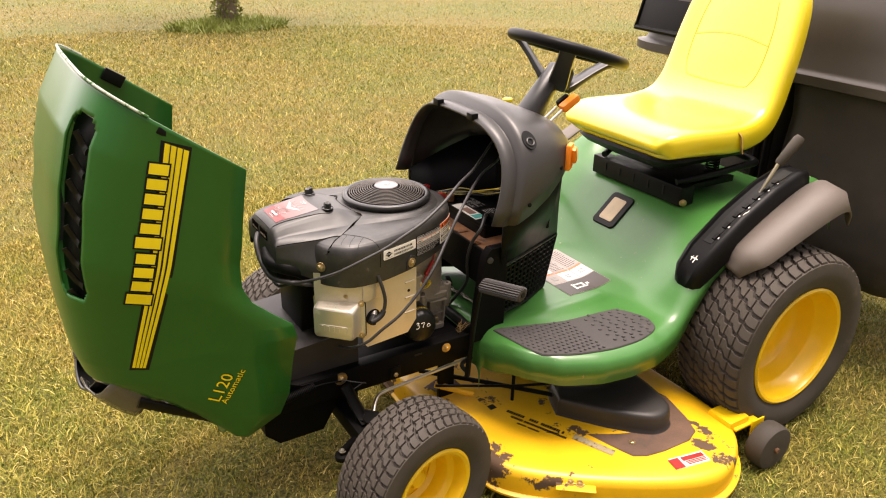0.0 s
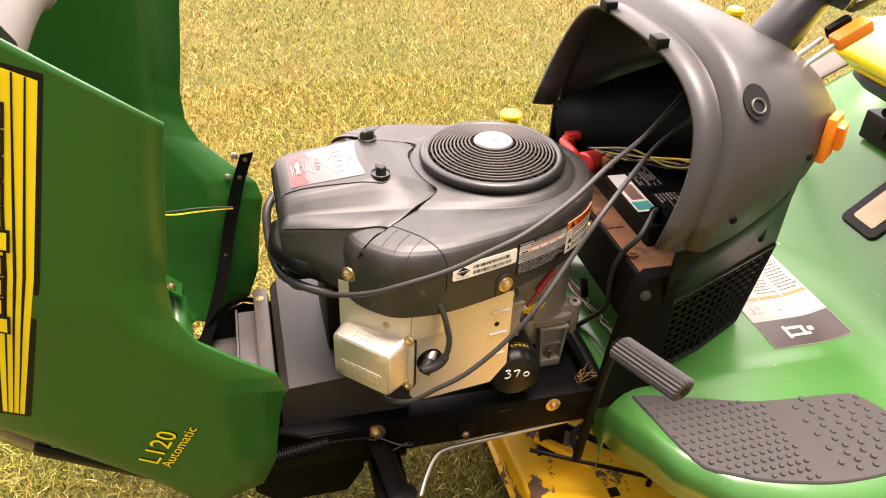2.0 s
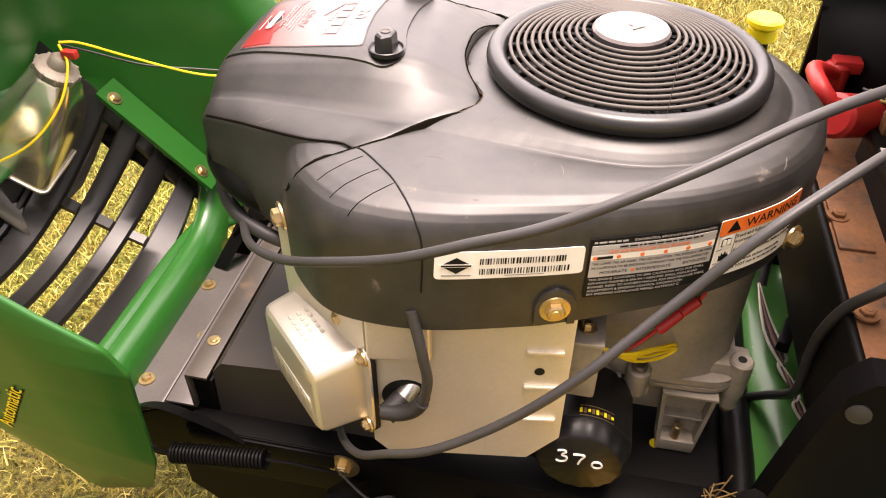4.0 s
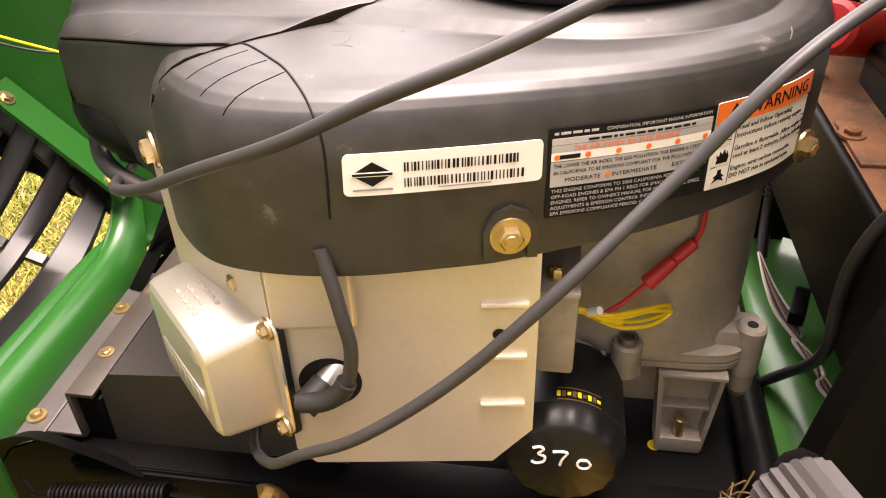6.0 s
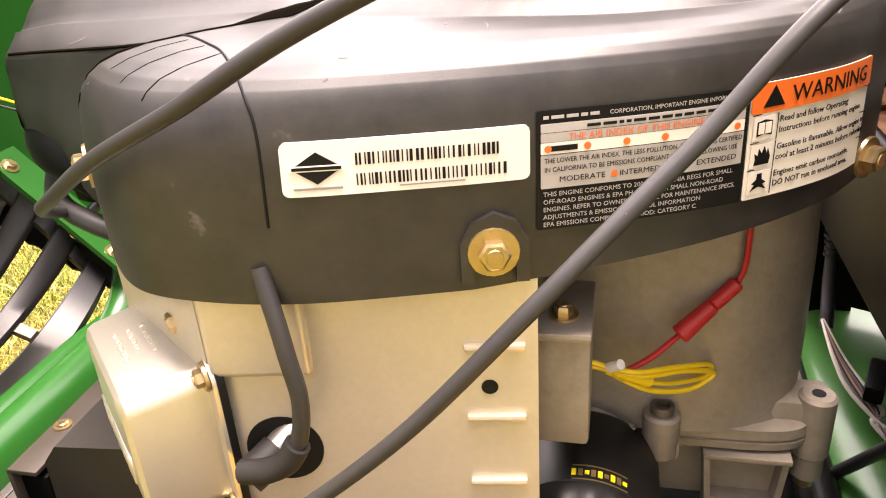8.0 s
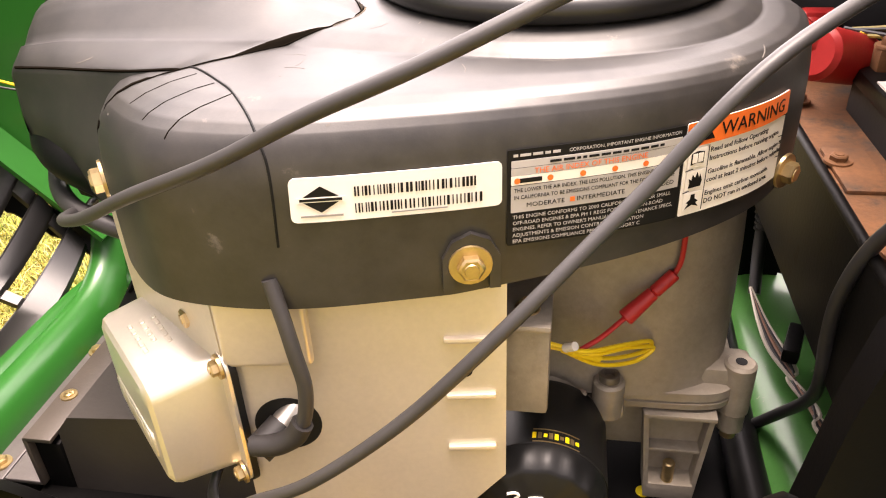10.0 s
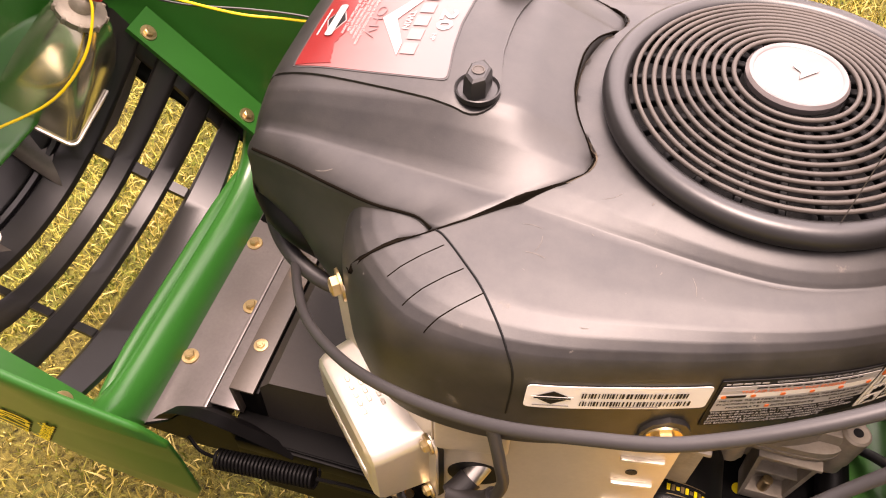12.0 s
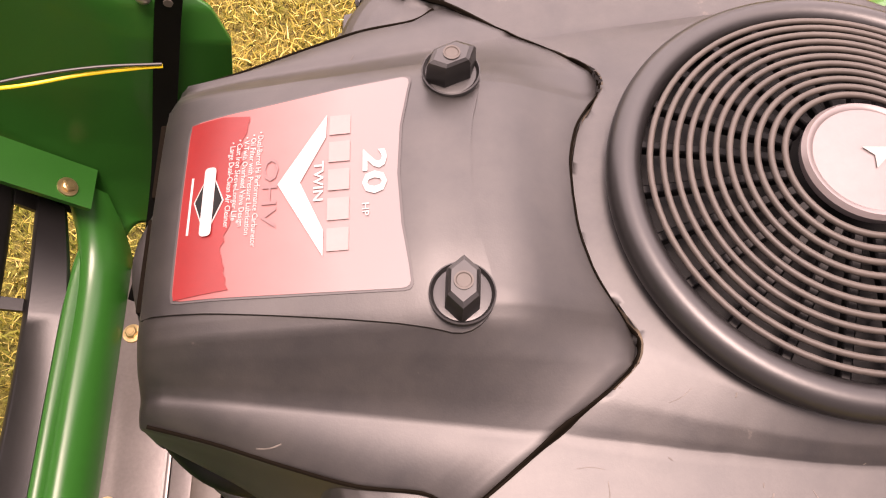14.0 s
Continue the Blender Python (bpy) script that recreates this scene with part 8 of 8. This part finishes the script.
part("front_bracket", merge(box((0.255, -0.560, 0.075), (0.10, 0.006, 0.06), 0.002, Matrix.Rotation(radians(-38), 4, "Z")), box((0.235, -0.560, 0.100), (0.10, 0.05, 0.005), 0.002, Matrix.Rotation(radians(-38), 4, "Z"))), YELLOW_DECK, mower, "yellow bracket on the deck's edge")
for p in ((0.228, -0.548, 0.103), (0.244, -0.565, 0.103)):
    part("bracket_bolt", bolt(p, (0, 0, 1), 0.008, 0.009), ZINC, mower)
part("wheel_arm", merge(box((0.80, -0.600, 0.112), (0.10, 0.05, 0.008), 0.003), box((0.835, -0.628, 0.10), (0.05, 0.006, 0.05), 0.003), box((0.775, -0.575, 0.120), (0.08, 0.08, 0.03), 0.008)), YELLOW, mower, "yellow gauge wheel bracket")
gw = part("gauge_wheel", moved(lathe([(0.012, -0.028), (0.040, -0.030), (0.062, -0.026), (0.066, -0.018), (0.067, 0.0), (0.066, 0.018), (0.062, 0.026), (0.040, 0.030), (0.012, 0.028)], 36), Matrix.Translation((0.835, -0.672, 0.067)) @ Matrix.Rotation(radians(90), 4, "X")), RUBBER, mower, "worn black gauge wheel")
part("gauge_axle", cyl((0.835, -0.63, 0.067), (0.835, -0.708, 0.067), 0.008, 12, 0.002), RUST, gw)
part("deck_rod", tube([(0.06, -0.16, 0.22), (0.35, -0.30, 0.212), (0.62, -0.32, 0.21)], 0.004, 8, 3), BLACK, mower)
part("deck_hanger", box((0.13, -0.10, 0.19), (0.05, 0.012, 0.12), 0.002), BLACK, mower)
part("deck_pin", cyl((0.285, -0.215, 0.125), (0.290, -0.21, 0.215), 0.005, 10, 0.001), BLACK, mower)
part("idler_spring", tube([(0.10, -0.09, 0.17), (0.14, -0.12, 0.16), (0.19, -0.16, 0.15)], 0.010, 8, 4), YELLOW_DECK, mower)
part("drive_belt", tube([(0.10, 0.0, 0.165), (0.25, -0.15, 0.16), (0.42, -0.33, 0.155)], 0.007, 6, 4, 0.004), BLACK_PLASTIC, mower)
# transaxle and underbody that close the view between the wheels
part("transaxle", merge(box((1.02, 0, 0.27), (0.20, 0.36, 0.17), 0.02), cyl((1.02, -0.42, 0.28), (1.02, 0.42, 0.28), 0.03, 16)), BLACK, tractor, "black transaxle between the rear wheels")
part("rear_plate", box((1.25, 0, 0.46), (0.012, 0.40, 0.30), 0.003), BLACK, tractor)

# ---- grass bagger ----
bagger = thing("grass_bagger", (1.75, 0.0, 0.0), "black rear grass bagger with sagging fabric bags behind the seat", "bagger")


def lid():
    rings = []
    for f, z in ((1.0, 0.900), (1.03, 0.905), (1.03, 0.935), (0.985, 0.942), (0.97, 0.955), (0.95, 1.04), (0.92, 1.12), (0.86, 1.20), (0.74, 1.27), (0.50, 1.31), (0.2, 1.32)):
        rings.append([(1.82 + 0.34 * f * x, 0.70 * f * y - 0.02, z) for x, y in rounded(2, 2, 0.22, 5)])
    return part("bagger_lid", loft(rings), surface("dark_grey_bagger_plastic", (0.044, 0.036, 0.031), 0.42, var=0.12, scale=5, bump=0.12), bagger, "dark grey moulded bagger lid with a rim", smooth=45)


lid()
part("vent_frame", merge(tube([(1.465, 0.36, 0.985), (1.475, 0.66, 0.985), (1.53, 0.66, 1.17), (1.52, 0.36, 1.17), (1.465, 0.36, 0.985)], 0.012, 8, 1), box((1.50, 0.51, 1.075), (0.006, 0.28, 0.17), 0.001, Matrix.Rotation(radians(16), 4, "Y"))), BLACK_PLASTIC, bagger, "meshed vent frame of the lid")
for s, c in ((-1, -0.31), (1, 0.28)):
    rings = []
    for k, z in enumerate((0.27, 0.28, 0.32, 0.42, 0.54, 0.66, 0.78, 0.88, 0.905)):
        bulge = (0.82, 0.92, 1.0, 1.03, 1.02, 0.99, 0.97, 0.98, 0.96)[k]
        ring = []
        for i, (x, y) in enumerate(rounded(2, 2, 0.4, 8)):
            wob = 1 + 0.05 * noise.noise(Vector((x * 2.1 + s, y * 2.1, z * 5)))
            ring.append((1.80 + 0.30 * bulge * wob * x, c + 0.285 * bulge * wob * y, z))
        rings.append(ring)
    part("bag", loft(rings), FABRIC, bagger, "sagging dusty black fabric bag", smooth=60)
part("bag_frame", merge(*[cyl((1.50, y, 0.0), (1.50, y, 0.91), 0.014, 10) for y in (-0.02, 0.02)], box((1.40, 0, 0.40), (0.25, 0.08, 0.05), 0.005)), BLACK, bagger, "black steel bag frame")

# ---- tree ----
tree = thing("tree", (1.95, 8.05, 0.0), "small tree rising from the lawn with weeds at its foot", "tree")
trunk_path = [Vector((1.76, 8.16, -0.05)), Vector((1.765, 8.16, 0.25)), Vector((1.78, 8.17, 0.9)), Vector((1.74, 8.2, 1.7)), Vector((1.78, 8.2, 2.6)), Vector((1.76, 8.22, 3.6))]
rt = random.Random(2)
rings = []
for k, c in enumerate(trunk_path):
    r = (0.15, 0.115, 0.10, 0.09, 0.07, 0.03)[k]
    rings.append([c + Vector((r * (1 + 0.12 * math.sin(3 * q + k)) * math.cos(q), r * (1 + 0.12 * math.sin(3 * q + k)) * math.sin(q), 0)) for q in [2 * math.pi * i / 18 for i in range(18)]])
limbs = []
for i in range(11):
    q, z = 2.4 * i, 1.9 + 0.15 * i
    o = Vector((1.76, 8.2, z))
    limbs.append((o, o + Vector((math.cos(q) * (1.5 - 0.06 * i), math.sin(q) * (1.5 - 0.06 * i), 0.9))))
part("trunk", moved(merge(loft(rings), *[tube([a, a.lerp(b, 0.5) + Vector((0, 0, 0.12)), b], 0.03, 7, 4) for a, b in limbs]), Matrix.Translation((0.19, -0.11, 0))), BARK, tree, "grey-brown bark trunk with limbs", smooth=60)
verts, faces = [], []
for i in range(5200):
    a, b = limbs[i % 11]
    c = a.lerp(b, 0.35 + 0.75 * rt.random()) + Vector((rt.gauss(0, 0.24), rt.gauss(0, 0.24), rt.gauss(0.1, 0.2)))
    u, v = Vector((rt.gauss(0, 1), rt.gauss(0, 1), rt.gauss(0, 1))).normalized() * 0.05, Vector((rt.gauss(0, 1), rt.gauss(0, 1), rt.gauss(0, 1))).normalized() * 0.03
    k = len(verts)
    verts += [c - u, c + v, c + u, c - v]
    faces.append((k, k + 1, k + 2, k + 3))
part("crown", moved(bm_of(verts, faces), Matrix.Translation((0.19, -0.11, 0))), surface("leaf_green", (0.07, 0.11, 0.025), 0.5, var=0.3, scale=3, bump=0.0), tree, "loose crown of small green leaves")
verts, faces = [], []
for i in range(2600):
    q, r = 6.283 * rt.random(), 0.50 * rt.random() ** 0.7
    o = Vector((1.93 + 1.5 * r * math.cos(q), 7.98 + r * math.sin(q), 0))
    h = (0.05 + 0.11 * rt.random()) * (1.15 - r)
    t = o + Vector((rt.gauss(0, 0.06), rt.gauss(0, 0.06), h))
    wv = Vector((rt.gauss(0, 1), rt.gauss(0, 1), 0)).normalized() * 0.008
    k = len(verts)
    verts += [o - wv, o + wv, o.lerp(t, 0.6) + wv * 0.8, t]
    faces.append((k, k + 1, k + 2, k + 3))
sprig_v, sprig_f = [], []
for i in range(420):
    q, z = 6.283 * rt.random(), 0.03 + 0.75 * rt.random() ** 1.3
    c = Vector((1.95 + (0.10 + 0.10 * rt.random()) * math.cos(q), 8.05 + (0.10 + 0.10 * rt.random()) * math.sin(q), z))
    u, v = Vector((rt.gauss(0, 1), rt.gauss(0, 1), rt.gauss(0, 1))).normalized() * 0.032, Vector((rt.gauss(0, 1), rt.gauss(0, 1), rt.gauss(0, 1))).normalized() * 0.018
    k = len(sprig_v)
    sprig_v += [c - u, c + v, c + u, c - v]
    sprig_f.append((k, k + 1, k + 2, k + 3))
tagged(part("trunk_sprigs", bm_of(sprig_v, sprig_f), surface("sprig_green", (0.22, 0.24, 0.04), 0.6, var=0.3, scale=6, bump=0.0), tree, "yellow-green sprigs growing from the trunk"), kind="stuff")
tagged(part("weeds", bm_of(verts, faces), surface("weed_green", (0.30, 0.34, 0.07), 0.6, var=0.3, scale=6, bump=0.0)), "tall green weeds round the tree's foot", "weeds", kind="stuff")
